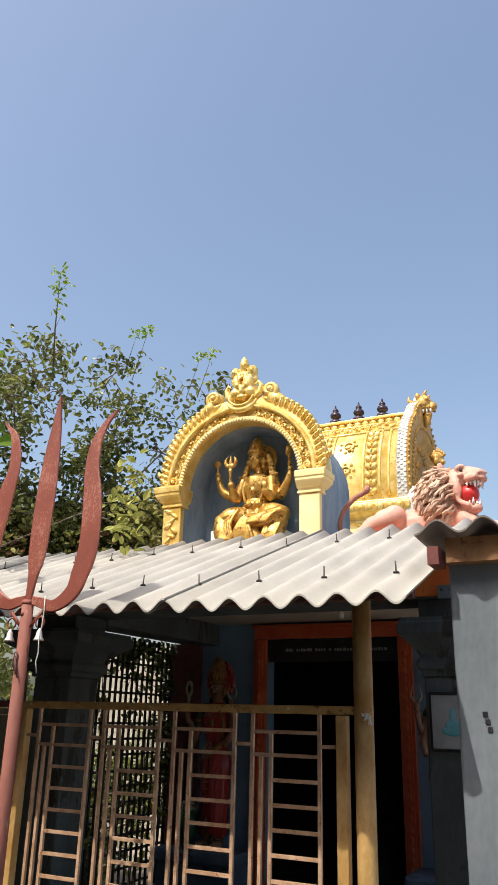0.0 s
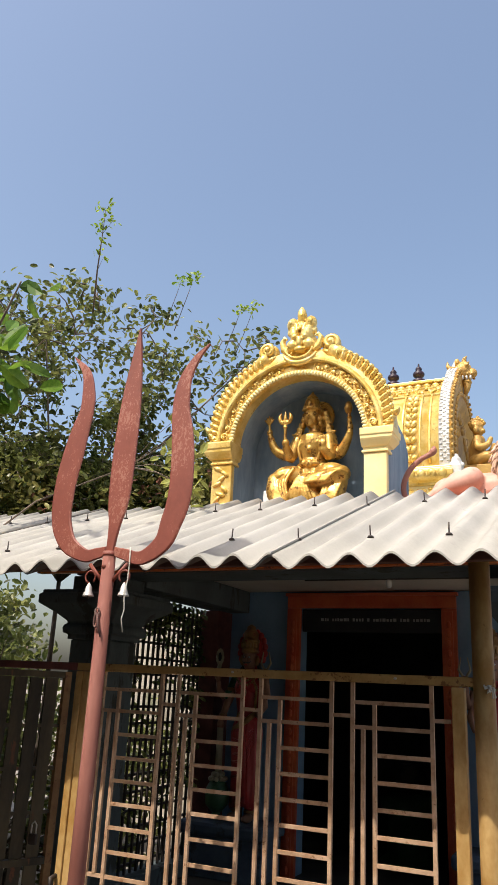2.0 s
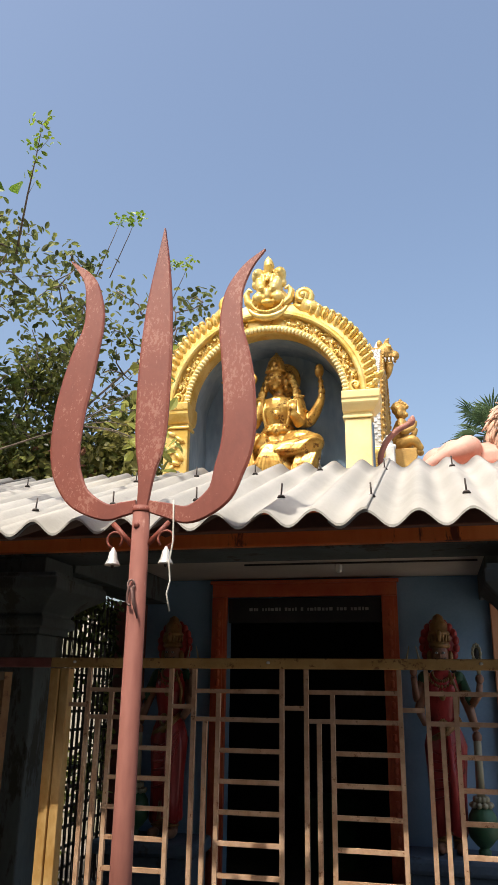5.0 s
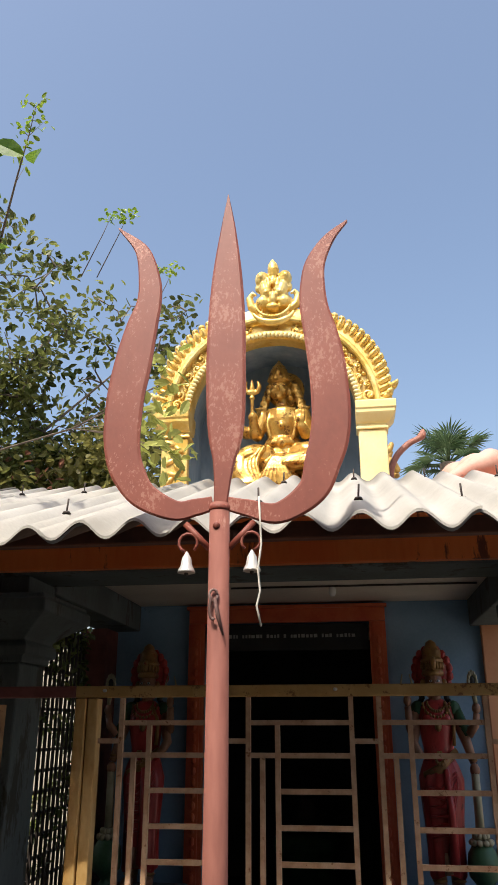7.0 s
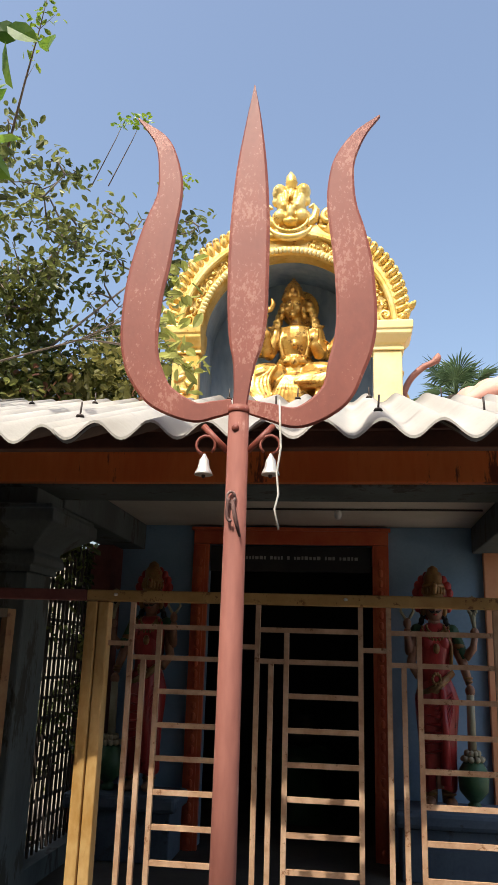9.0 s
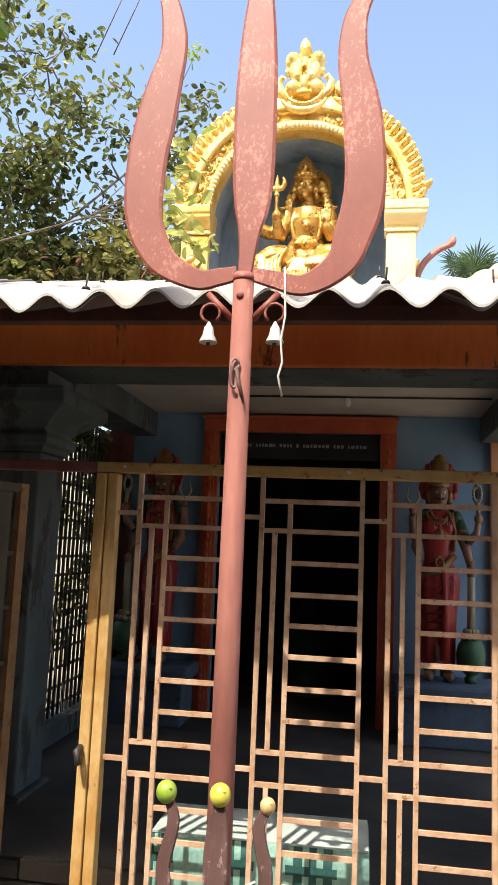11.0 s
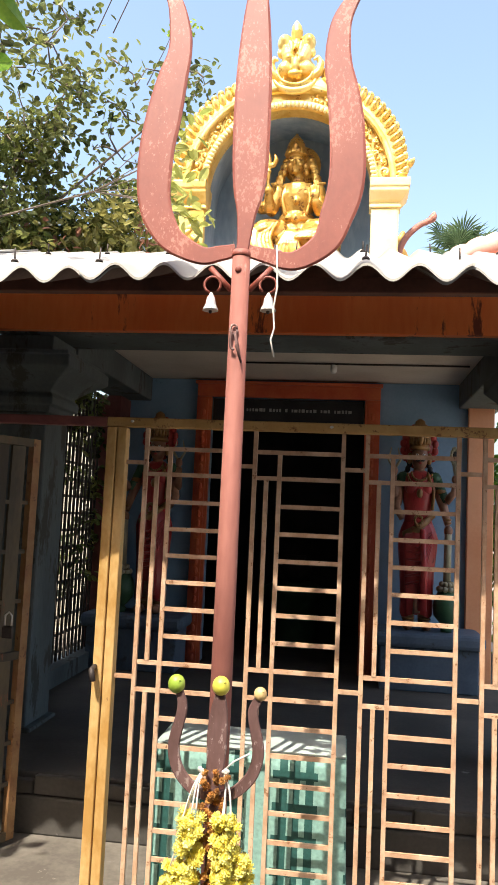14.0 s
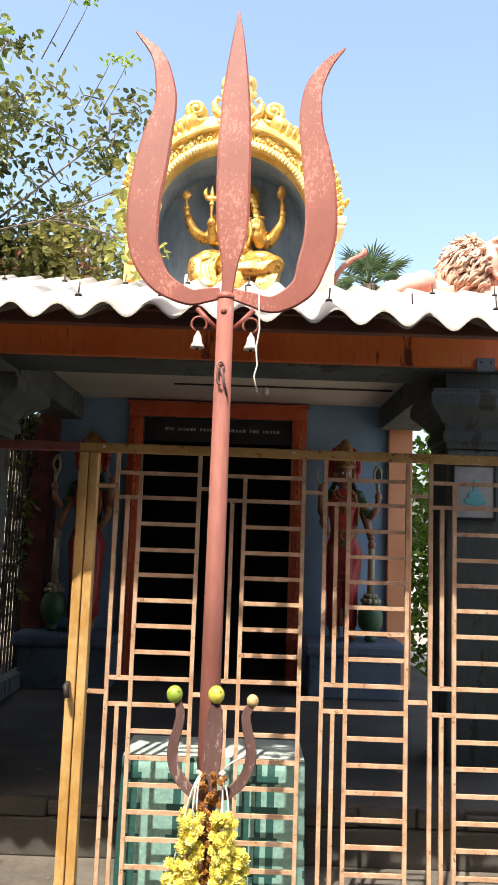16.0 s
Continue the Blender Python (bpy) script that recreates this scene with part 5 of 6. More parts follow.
bm = stepped(B(), VX0, -2.26, VY - 0.86, VY + 0.86, [(0.03, 4.0), (0.03, 4.03), (0.075, 4.05), (0.115, 4.08), (0.12, 4.155), (0.10, 4.165), (0.10, 4.2)])
cornice = part("cornice", bm, GOLD, turret, bevel=0.01)
bm = B()
for k in range(16):
    ball(bm, (VX0 - 0.08 + k * 0.115, VY - 0.985, 4.115), (0.052, 0.03, 0.05), seg=10)
part("cornice_lotus", bm, GOLD, cornice)
bm = stepped(B(), VX0, -2.26, VY - 0.84, VY + 0.84, [(0.0, 3.052), (0.0, 3.78), (0.04, 3.79), (0.09, 3.83), (0.09, 3.88), (0.02, 3.9), (0.02, 3.999)])
neck = part("neck", bm, YELLOW, turret)
bm = B()
for k in range(24):
    ball(bm, (VX0 - 0.02 + k * 0.072, VY - 0.865, 3.95 + 0.01 * math.sin(k * 2.2)), (0.032, 0.02, 0.022), seg=7, turn=(0, 40 * math.sin(k * 1.9), 0))
part("neck_relief", bm, GOLD, neck, kind="stuff")
for x in (-2.70, -3.028, -3.357):
    part("finial", lathe(B(), (x, VY, VZ + 1.325), [(0.06, 0), (0.05, 0.012), (0.05, 0.025), (0.078, 0.045), (0.088, 0.075), (0.078, 0.1), (0.04, 0.12), (0.04, 0.132), (0.068, 0.152), (0.076, 0.178), (0.064, 0.205), (0.032, 0.225), (0.044, 0.245), (0.036, 0.268), (0.014, 0.285), (0.01, 0.325)], 14), FINIAL, ridge, "dark purple pot finial")

# gable at the turret's end: scaled silver outer band, dark gold face, lion head on top
RX0, RX1 = VX1 + 0.002, -2.155
STEPS = 36


def rim_row(a, e):
    h, z = vault_prof(a)
    up = 0.16 * max(0.0, math.sin(radians(a)) - 0.9) / 0.1
    return VY - h * e, VZ + z * e + (up if e > 1 else 0)


bm = B()
rows = []
for k in range(STEPS + 1):
    a = 180 * k / STEPS
    (yo, zo), (yi, zi) = rim_row(a, 1.07), rim_row(a, 0.80)
    rows.append([bm.verts.new(v) for v in ((RX0, *rim_row(a, 0.98)), (RX0, yo, zo), (RX1 - 0.03, yo, zo), (RX1, *rim_row(a, 1.045)), (RX1 + 0.012, yi, zi), (RX1 - 0.05, *rim_row(a, 0.74)))])
for a, b in zip(rows, rows[1:]):
    for j in range(5):
        f = bm.faces.new((a[j], b[j], b[j + 1], a[j + 1]))
        f.material_index, f.smooth = (0 if j < 2 else 1), True
f = bm.faces.new([r[5] for r in rows])
f.material_index = 1
bmesh.ops.recalc_face_normals(bm, faces=bm.faces[:])
rim = part("gable_rim", bm, [SILVER, GOLD_SHADED], turret, "silvery outer band with dark gold face")
bm = B()
for k in range(64):
    a = 3 + 174 * k / 63
    for j in range(3):
        y, z = rim_row(a + 1.35 * (j % 2), 1.068)
        ball(bm, (RX0 + 0.022 + j * 0.04, y, z), (0.022, 0.012, 0.014), 0, 6)
part("rim_scale", bm, SILVER, rim, kind="stuff")
bm = B()
for k in range(46):
    a = 3 + 174 * k / 45
    y, z = rim_row(a, 1.05)
    ball(bm, (RX1 + 0.004, y, z), (0.016, 0.022, 0.024), 0, 6)
    y, z = rim_row(a, 0.9)
    ball(bm, (RX1 + 0.012, y, z), (0.02, 0.03, 0.03), 0, 6, turn=(rng.uniform(0, 90), 0, 0))
    y, z = rim_row(a, rng.uniform(0.5, 0.72))
    ball(bm, (RX1 - 0.045, y, z), (0.03, 0.05, 0.05), 0, 6)
part("gable_border", bm, GOLD_SHADED, rim, "shade-toned gold scalloped border", kind="stuff")
bm = B()
gx, gz = -2.15, 5.64
ball(bm, (gx, VY, gz + 0.02), (0.12, 0.14, 0.13), seg=14)
limb(bm, [(gx - 0.02, VY, gz + 0.02), (gx + 0.06, VY - 0.02, gz - 0.02), (gx + 0.12, VY - 0.03, gz - 0.02)], [0.1, 0.085, 0.06])
ball(bm, (gx + 0.125, VY - 0.03, gz + 0.015), (0.032, 0.05, 0.028), seg=8)
ball(bm, (gx + 0.06, VY - 0.02, gz - 0.13), (0.05, 0.07, 0.03), seg=10)
limb(bm, [(gx + 0.05, VY - 0.02, gz - 0.13), (gx + 0.045, VY - 0.03, gz - 0.22), (gx + 0.02, VY - 0.02, gz - 0.3)], [0.055, 0.04, 0.02])
for s in (1, -1):
    ball(bm, (gx + 0.05, VY + s * 0.1, gz + 0.07), (0.045, 0.035, 0.045), seg=10)
    ball(bm, (gx + 0.075, VY + s * 0.125, gz + 0.065), (0.018, 0.014, 0.018), seg=8)
    limb(bm, [(gx + 0.03, VY + s * 0.07, gz + 0.11), (gx + 0.04, VY + s * 0.085, gz + 0.16), (gx + 0.07, VY + s * 0.085, gz + 0.195)], [0.035, 0.026, 0.006])
    limb(bm, [(gx - 0.08, VY + s * 0.09, gz + 0.02), (gx - 0.15, VY + s * 0.12, gz + 0.05), (gx - 0.165, VY + s * 0.12, gz + 0.13)], [0.045, 0.03, 0.008])
    ball(bm, (gx - 0.05, VY + s * 0.1, gz + 0.12), (0.035, 0.035, 0.05), seg=8)
    for k in range(4):
        ball(bm, (gx - 0.03 + 0.05 * k, VY + s * (0.115 - 0.012 * k), gz - 0.045), (0.022, 0.02, 0.022), seg=6)
fused("lion_face_crest", bm, GOLD_SHADED, "shade-toned gold lion-face crest on the turret gable", "ornament", 0.009)
fangs = thing("crest_teeth", (gx + 0.04, VY - 0.1, gz - 0.12), "row of pale teeth in the gable lion's mouth", "ornament")
for k in range(4):
    part("tooth", sweep(B(), [(gx - 0.035 + 0.045 * k, VY - 0.105 + 0.012 * k, gz - 0.055), (gx - 0.035 + 0.045 * k, VY - 0.105 + 0.012 * k, gz - 0.115)], [0.017, 0.009], 6), WHITE, fangs)
bm = B()
limb(bm, [(VX1 - 0.06, VY - 0.05, VZ + 1.325), (VX1 + 0.03, VY - 0.05, VZ + 1.36), (VX1 + 0.06, VY - 0.05, VZ + 1.5), (VX1 + 0.07, VY - 0.05, VZ + 1.6)], [0.03, 0.06, 0.045, 0.012])
part("crest_neck", bm, SILVER, rim, "silvery neck under the lion head")
bm = B()
sx, sy, sz = -1.99, VY - 0.06, 4.36
box(bm, -2.15, sx + 0.16, sy - 0.2, sy + 0.2, 4.0, sz + 0.02)
ball(bm, (sx, sy, sz + 0.1), (0.13, 0.17, 0.1), seg=12)
limb(bm, [(sx - 0.03, sy, sz + 0.12), (sx - 0.02, sy, sz + 0.26), (sx, sy, sz + 0.36)], [0.1, 0.1, 0.08])
ball(bm, (sx, sy, sz + 0.5), (0.07, 0.07, 0.08), seg=12)
ball(bm, (sx + 0.06, sy - 0.02, sz + 0.48), (0.03, 0.04, 0.03), seg=8)
ball(bm, (sx - 0.02, sy, sz + 0.55), (0.085, 0.085, 0.07), seg=12)
for k in range(7):
    a = radians(20 + 140 * k / 6)
    ball(bm, (sx - 0.01 + 0.09 * math.cos(a), sy - 0.02, sz + 0.55 + 0.085 * math.sin(a)), (0.024, 0.03, 0.026), seg=6)
ball(bm, (sx, sy, sz + 0.65), (0.026, 0.026, 0.04), seg=8)
for s in (1, -1):
    ball(bm, (sx - 0.01, sy + s * 0.09, sz + 0.48), (0.035, 0.03, 0.05), seg=8)
    limb(bm, [(sx, sy + s * 0.11, sz + 0.36), (sx + 0.02, sy + s * 0.17, sz + 0.24), (sx + 0.12, sy + s * 0.14, sz + 0.27), (sx + 0.155, sy + s * 0.13, sz + 0.34)], [0.05, 0.045, 0.036, 0.03])
    limb(bm, [(sx, sy + s * 0.1, sz + 0.1), (sx + 0.12, sy + s * 0.14, sz + 0.13), (sx + 0.2, sy + s * 0.1, sz + 0.05)], [0.07, 0.06, 0.04])
for k in range(9):
    a = math.pi * k / 8
    ball(bm, (sx + 0.03 + 0.06 * math.sin(a), sy - 0.09 * math.cos(a), sz + 0.33 - 0.05 * math.sin(a)), 0.016, seg=6)
fused("seated_figure", bm, GOLD_SHADED, "shade-toned gold seated guardian statue before the gable", "statue", 0.009)
bm = ball(B(), (-2.13, VY - 0.84, 4.255), (0.065, 0.07, 0.07), seg=12)
ball(bm, (-2.13, VY - 0.86, 4.2), (0.085, 0.075, 0.05), seg=10)
ball(bm, (-2.125, VY - 0.85, 4.32), (0.03, 0.03, 0.03), seg=8)
for k in range(6):
    ball(bm, (-2.13 + 0.075 * math.cos(k * 1.05), VY - 0.86 + 0.06 * math.sin(k * 1.05), 4.215), (0.026, 0.026, 0.03), seg=6)
box(bm, -2.21, -2.05, VY - 0.95, VY - 0.75, 4.0, 4.2)
fused("corner_ornament", bm, SILVER, "small silvery ornament on the cornice corner", "ornament", 0.009)

# ---- pink lion on the parapet ----
LY = 5.42
lion = thing("lion_statue", (-1.35, 5.5, 3.05), "pink painted roaring lion statue lying on the roof edge", "statue")
HEAD = pose(-1.035, LY - 0.05, 0, 0, 0, -34)


def headed(bm):
    """From the head's own axes, nose along x, to its place on the lion."""
    bmesh.ops.transform(bm, matrix=HEAD, verts=bm.verts)
    return bm


def softened(ob, voxel):
    r = ob.modifiers.new("remesh", "REMESH")
    r.mode, r.voxel_size, r.use_smooth_shade = "VOXEL", voxel, True
    s = ob.modifiers.new("smooth", "SMOOTH")
    s.factor, s.iterations = 0.4, 1
    return ob


bm = B()
limb(bm, [(-1.68, LY, 3.15), (-1.5, LY, 3.155), (-1.3, LY, 3.16), (-1.12, LY, 3.2)], [0.11, 0.12, 0.125, 0.14])
ball(bm, (-1.57, LY - 0.06, 3.17), (0.13, 0.1, 0.12), seg=14)
limb(bm, [(-1.5, LY - 0.12, 3.21), (-1.62, LY - 0.15, 3.165), (-1.74, LY - 0.165, 3.105)], [0.085, 0.062, 0.038])
ball(bm, (-1.765, LY - 0.165, 3.088), (0.05, 0.038, 0.03), seg=10)
limb(bm, [(-1.0, LY - 0.09, 3.15), (-0.85, LY - 0.1, 3.08), (-0.72, LY - 0.1, 3.08)], [0.07, 0.05, 0.05])
box(bm, -1.86, -0.7, LY - 0.2, LY + 0.2, 3.045, 3.07)
softened(part("lion_body", bm, PINK, lion), 0.009)
bm = B()
ball(bm, (-0.02, 0, 3.44), (0.125, 0.115, 0.10), seg=14)
limb(bm, [(0.03, 0, 3.465), (0.11, 0, 3.46), (0.165, 0, 3.45)], [0.082, 0.066, 0.052])
ball(bm, (0.205, 0, 3.455), (0.032, 0.048, 0.028), seg=10)
ball(bm, (0.215, 0, 3.42), (0.02, 0.03, 0.022), seg=8)
for s in (1, -1):
    ball(bm, (0.065, s * 0.055, 3.515), (0.05, 0.036, 0.026), seg=10, turn=(0, -12, s * 15))
    ball(bm, (0.155, s * 0.048, 3.425), (0.06, 0.034, 0.032), seg=10)
    ball(bm, (0.03, s * 0.092, 3.37), (0.06, 0.03, 0.085), seg=10)
    ball(bm, (0.085, s * 0.068, 3.458), (0.035, 0.026, 0.018), seg=8)
    limb(bm, [(0.02, s * 0.085, 3.42), (0.075, s * 0.08, 3.36), (0.06, s * 0.078, 3.28), (0.12, s * 0.05, 3.235)], [0.025, 0.018, 0.02, 0.022])
    ball(bm, (-0.07, s * 0.105, 3.535), (0.026, 0.03, 0.05), seg=8, turn=(s * -20, 0, 0))
    ball(bm, (0.222, s * 0.028, 3.455), (0.014, 0.012, 0.012), seg=6)
limb(bm, [(0.0, 0, 3.25), (0.07, 0, 3.225), (0.125, 0, 3.215)], [0.07, 0.055, 0.042])
ball(bm, (0.15, 0, 3.215), (0.034, 0.046, 0.032), seg=10)
softened(part("lion_head", headed(bm), PINK, lion), 0.006)
bm = B()
for s in (1, -1):
    ball(bm, (0.092, s * 0.075, 3.49), (0.016, 0.012, 0.009), seg=8)
part("eyes", headed(bm), BLACK, lion, "dark painted eyes")
bm = ball(B(), (0.075, 0, 3.325), (0.085, 0.07, 0.075), seg=16)
ball(bm, (0.11, 0, 3.27), (0.05, 0.032, 0.018), seg=10)
mouth = part("mouth", headed(bm), MOUTH, lion, "wide open red mouth")
bm = B()
for s in (1, -1):
    for x, y, z, d, r in ((0.178, 0.036, 3.405, -0.055, 0.013), (0.15, 0.05, 3.395, -0.024, 0.010), (0.125, 0.058, 3.39, -0.02, 0.010), (0.15, 0.034, 3.24, 0.045, 0.012), (0.125, 0.045, 3.25, 0.02, 0.010)):
        sweep(bm, [(x, s * y, z), (x + 0.004, s * y, z + d)], [r, r * 0.3], 6)
    sweep(bm, [(0.188, s * 0.012, 3.405), (0.188, s * 0.012, 3.38)], [0.010, 0.008], 6)
    sweep(bm, [(0.166, s * 0.012, 3.235), (0.166, s * 0.012, 3.26)], [0.010, 0.006], 6)
part("teeth", headed(bm), WHITE, mouth, "white pointed teeth")
# mane of overlapping curled locks
bm = ball(B(), (-1.165, LY + 0.01, 3.31), (0.17, 0.155, 0.2), seg=16)
mq = random.Random(4)
for k in range(560):
    u, v = mq.uniform(-1, 1), mq.uniform(0, 2 * math.pi)
    w = math.sqrt(1 - u * u)
    n = Vector((u, w * math.cos(v), w * math.sin(v)))
    if n.x > 0.55 or n.z < -0.85:
        continue
    c = Vector((-1.15 + 0.175 * n.x, LY + 0.165 * n.y, 3.315 + 0.21 * n.z))
    flow = Vector((-0.7, 0.25 * n.y, -0.75))
    flow = (flow - n * flow.dot(n)).normalized()
    side = n.cross(flow) * mq.uniform(-1, 1)
    L = mq.uniform(0.10, 0.17)
    pts = [c + flow * L * t + side * 0.026 * math.sin(t * 6.5) + n * (0.006 + 0.018 * math.sin(t * 3.1) + 0.010 * (t > 0.9)) for t in (0, 0.2, 0.4, 0.6, 0.8, 1.0)]
    sweep(bm, pts, [0.006, 0.011, 0.013, 0.0125, 0.010, 0.003], 5)
part("mane", bm, MANE, lion, "tan curled mane", smooth=True)
tail = spline([(-1.74, LY + 0.05, 3.12), (-1.88, LY + 0.2, 3.09), (-2.0, LY + 0.27, 3.13), (-2.062, LY + 0.28, 3.27), (-2.025, LY + 0.28, 3.40), (-1.94, LY + 0.29, 3.495), (-1.87, LY + 0.3, 3.535), (-1.838, LY + 0.31, 3.565), (-1.83, LY + 0.31, 3.605)], 4)
part("tail", sweep(B(), [tuple(p) for p in tail], [0.021] * 21 + [0.02] * 4 + [0.022, 0.025, 0.027, 0.027, 0.025, 0.021, 0.015, 0.006], 8), TAIL, lion, "curved raised tail")

# ---- guardian statues inside the porch ----
def guardian(x, y, s, label):
    """Standing painted guardian with a club; one joined mesh."""
    z = 0.66
    bm = B()
    for q in (-1, 1):
        sweep(bm, [(x + q * 0.07, y - 0.02, z + 0.02), (x + q * 0.07, y, z + 0.3)], [0.05, 0.07], 10, 0)
        ball(bm, (x + q * 0.085, y - 0.09, z + 0.03), (0.05, 0.1, 0.035), 0, 10)
        for k in range(2):
            ball(bm, (x + q * 0.075, y - 0.03, z + 0.075 + 0.03 * k), (0.062, 0.062, 0.014), 2, 10)
    # pleated lower cloth that swells at the hips and gathers at the hem
    rows, m = [], 44
    for k, (h, r) in enumerate(((0.10, 0.135), (0.12, 0.15), (0.25, 0.15), (0.40, 0.155), (0.55, 0.17), (0.66, 0.175), (0.73, 0.15), (0.78, 0.125))):
        ring = []
        for e in range(m):
            b = 2 * math.pi * e / m
            f = 1 + (0.07 - 0.006 * k) * math.sin(b * 11 + 0.5 * k) + 0.04 * math.sin(b * 4 - 0.8 * k)
            ring.append(bm.verts.new((x + r * f * math.cos(b), y - 0.01 + 0.72 * r * f * math.sin(b), z + h + 0.015 * math.sin(b * 3))))
        rows.append(ring)
    for lo, hi in zip(rows, rows[1:]):
        for e in range(m):
            fc = bm.faces.new((lo[e], lo[(e + 1) % m], hi[(e + 1) % m], hi[e]))
            fc.material_index, fc.smooth = 1, True
    for k in range(6):
        g = -0.11 + 0.03 * k
        sweep(bm, [(x + 0.12, y - 0.1, z + 0.70 - 0.02 * k), (x + 0.02 + g * 0.3, y - 0.145, z + 0.6 - 0.05 * k), (x - 0.12, y - 0.1, z + 0.62 - 0.06 * k)], [0.006, 0.016, 0.006], 6, 1)
    sweep(bm, [(x + 0.03, y - 0.14, z + 0.72), (x + 0.05, y - 0.16, z + 0.45), (x + 0.04, y - 0.14, z + 0.14)], [0.02, 0.032, 0.045], 8, 1, 0.6)
    sweep(bm, [(x - 0.02, y - 0.13, z + 0.24), (x - 0.01, y - 0.135, z + 0.12)], [0.012, 0.035], 8, 0, 0.5)
    # torso and ornaments
    sweep(bm, [(x, y, z + 0.72), (x, y, z + 0.84), (x, y - 0.01, z + 0.98), (x, y, z + 1.1), (x, y, z + 1.15)], [0.135, 0.125, 0.155, 0.15, 0.07], 16, 1, 0.68)
    for q in (-1, 1):
        ball(bm, (x + q * 0.15, y, z + 1.09), (0.062, 0.06, 0.055), 3, 10)
        ball(bm, (x + q * 0.065, y - 0.075, z + 1.02), (0.07, 0.04, 0.055), 1, 10)
    sweep(bm, [(x - 0.14, y - 0.06, z + 0.68), (x - 0.02, y - 0.135, z + 0.72), (x + 0.14, y - 0.07, z + 0.83)], [0.022, 0.032, 0.022], 8, 2, 0.6)
    sweep(bm, [(x + 0.12, y - 0.085, z + 0.86), (x + 0.13, y - 0.09, z + 1.0), (x + 0.07, y - 0.09, z + 1.12)], 0.016, 6, 2)
    for k in range(10):
        b = 2 * math.pi * k / 10
        ball(bm, (x - 0.01 + 0.034 * math.cos(b), y - 0.15, z + 0.785 + 0.034 * math.sin(b)), 0.014, 2, 6)
    for rr, zz in ((0.075, 1.13), (0.11, 1.12)):
        for k in range(13):
            b = math.pi * k / 12
            ball(bm, (x + rr * math.cos(b), y - 0.075 - 0.035 * math.sin(b), z + zz - 0.75 * rr * math.sin(b)), 0.012, 2, 5)
    ball(bm, (x, y - 0.115, z + 0.98), (0.03, 0.02, 0.035), 2, 8)
    # head, hair and tall crown
    sweep(bm, [(x, y, z + 1.13), (x, y - 0.01, z + 1.2)], [0.055, 0.05], 10, 0)
    ball(bm, (x, y - 0.02, z + 1.25), (0.078, 0.085, 0.1), 0, 14)
    ball(bm, (x, y + 0.05, z + 1.33), (0.165, 0.035, 0.17), 1, 16)
    for k in range(13):
        b = radians(-30 + 20 * k)
        ball(bm, (x + 0.15 * math.cos(b), y + 0.04, z + 1.33 + 0.15 * math.sin(b)), (0.035, 0.03, 0.035), 1, 7)
    lathe(bm, (x, y - 0.01, z + 1.3), [(0.088, 0), (0.098, 0.015), (0.092, 0.03), (0.086, 0.035), (0.094, 0.09), (0.1, 0.1), (0.09, 0.115), (0.08, 0.12), (0.083, 0.16), (0.074, 0.175), (0.05, 0.2), (0.045, 0.22), (0.012, 0.24)], 14, 2)
    for k in range(9):
        b = radians(190 + 160 * k / 8)
        ball(bm, (x + 0.093 * math.cos(b), y - 0.01 + 0.093 * math.sin(b), z + 1.365), (0.014, 0.014, 0.028), 2, 6)
    ball(bm, (x, y - 0.11, z + 1.38), (0.026, 0.02, 0.045), 2, 8)
    for q in (-1, 1):
        ball(bm, (x + q * 0.03, y - 0.096, z + 1.265), (0.015, 0.007, 0.008), 5, 8)
        ball(bm, (x + q * 0.03, y - 0.102, z + 1.265), (0.006, 0.004, 0.007), 6, 6)
        sweep(bm, [(x + q * 0.005, y - 0.105, z + 1.222), (x + q * 0.03, y - 0.1, z + 1.218), (x + q * 0.055, y - 0.085, z + 1.235)], [0.006, 0.006, 0.002], 5, 6)
        ball(bm, (x + q * 0.09, y - 0.02, z + 1.24), (0.028, 0.025, 0.045), 2, 8)
        for k in range(4):
            ball(bm, (x + q * (0.09 + 0.015 * k), y + 0.03, z + 1.2 - 0.035 * k), 0.028, 6, 6)
    ball(bm, (x, y - 0.107, z + 1.243), (0.012, 0.014, 0.022), 0, 6)
    ball(bm, (x, y - 0.1, z + 1.203), (0.02, 0.007, 0.007), 1, 6)
    # raised arm with a conch
    sweep(bm, [(x + s * 0.16, y, z + 1.09), (x + s * 0.22, y - 0.03, z + 0.97), (x + s * 0.25, y - 0.07, z + 0.93)], [0.05, 0.045, 0.036], 8, 3)
    ball(bm, (x + s * 0.2, y - 0.03, z + 1.0), (0.055, 0.05, 0.025), 2, 8)
    sweep(bm, [(x + s * 0.25, y - 0.07, z + 0.93), (x + s * 0.31, y - 0.1, z + 0.99), (x + s * 0.325, y - 0.1, z + 1.06)], [0.036, 0.03, 0.026], 8, 0)
    ball(bm, (x + s * 0.325, y - 0.105, z + 1.09), (0.038, 0.028, 0.035), 0, 8)
    sweep(bm, [(x + s * 0.325, y - 0.105, z + 1.12), (x + s * 0.315, y - 0.105, z + 1.2)], [0.016, 0.024], 8, 4)
    for k in range(12):
        b = 2 * math.pi * k / 12
        ball(bm, (x + s * 0.315 + 0.034 * math.cos(b), y - 0.105, z + 1.26 + 0.055 * math.sin(b)), (0.015, 0.015, 0.02), 4, 6)
    ball(bm, (x + s * 0.315, y - 0.1, z + 1.26), (0.028, 0.012, 0.045), 6, 8)
    # lower arm resting on the club
    sweep(bm, [(x + s * 0.17, y, z + 1.02), (x + s * 0.23, y - 0.05, z + 0.88), (x + s * 0.265, y - 0.09, z + 0.76)], [0.045, 0.04, 0.03], 8, 0)
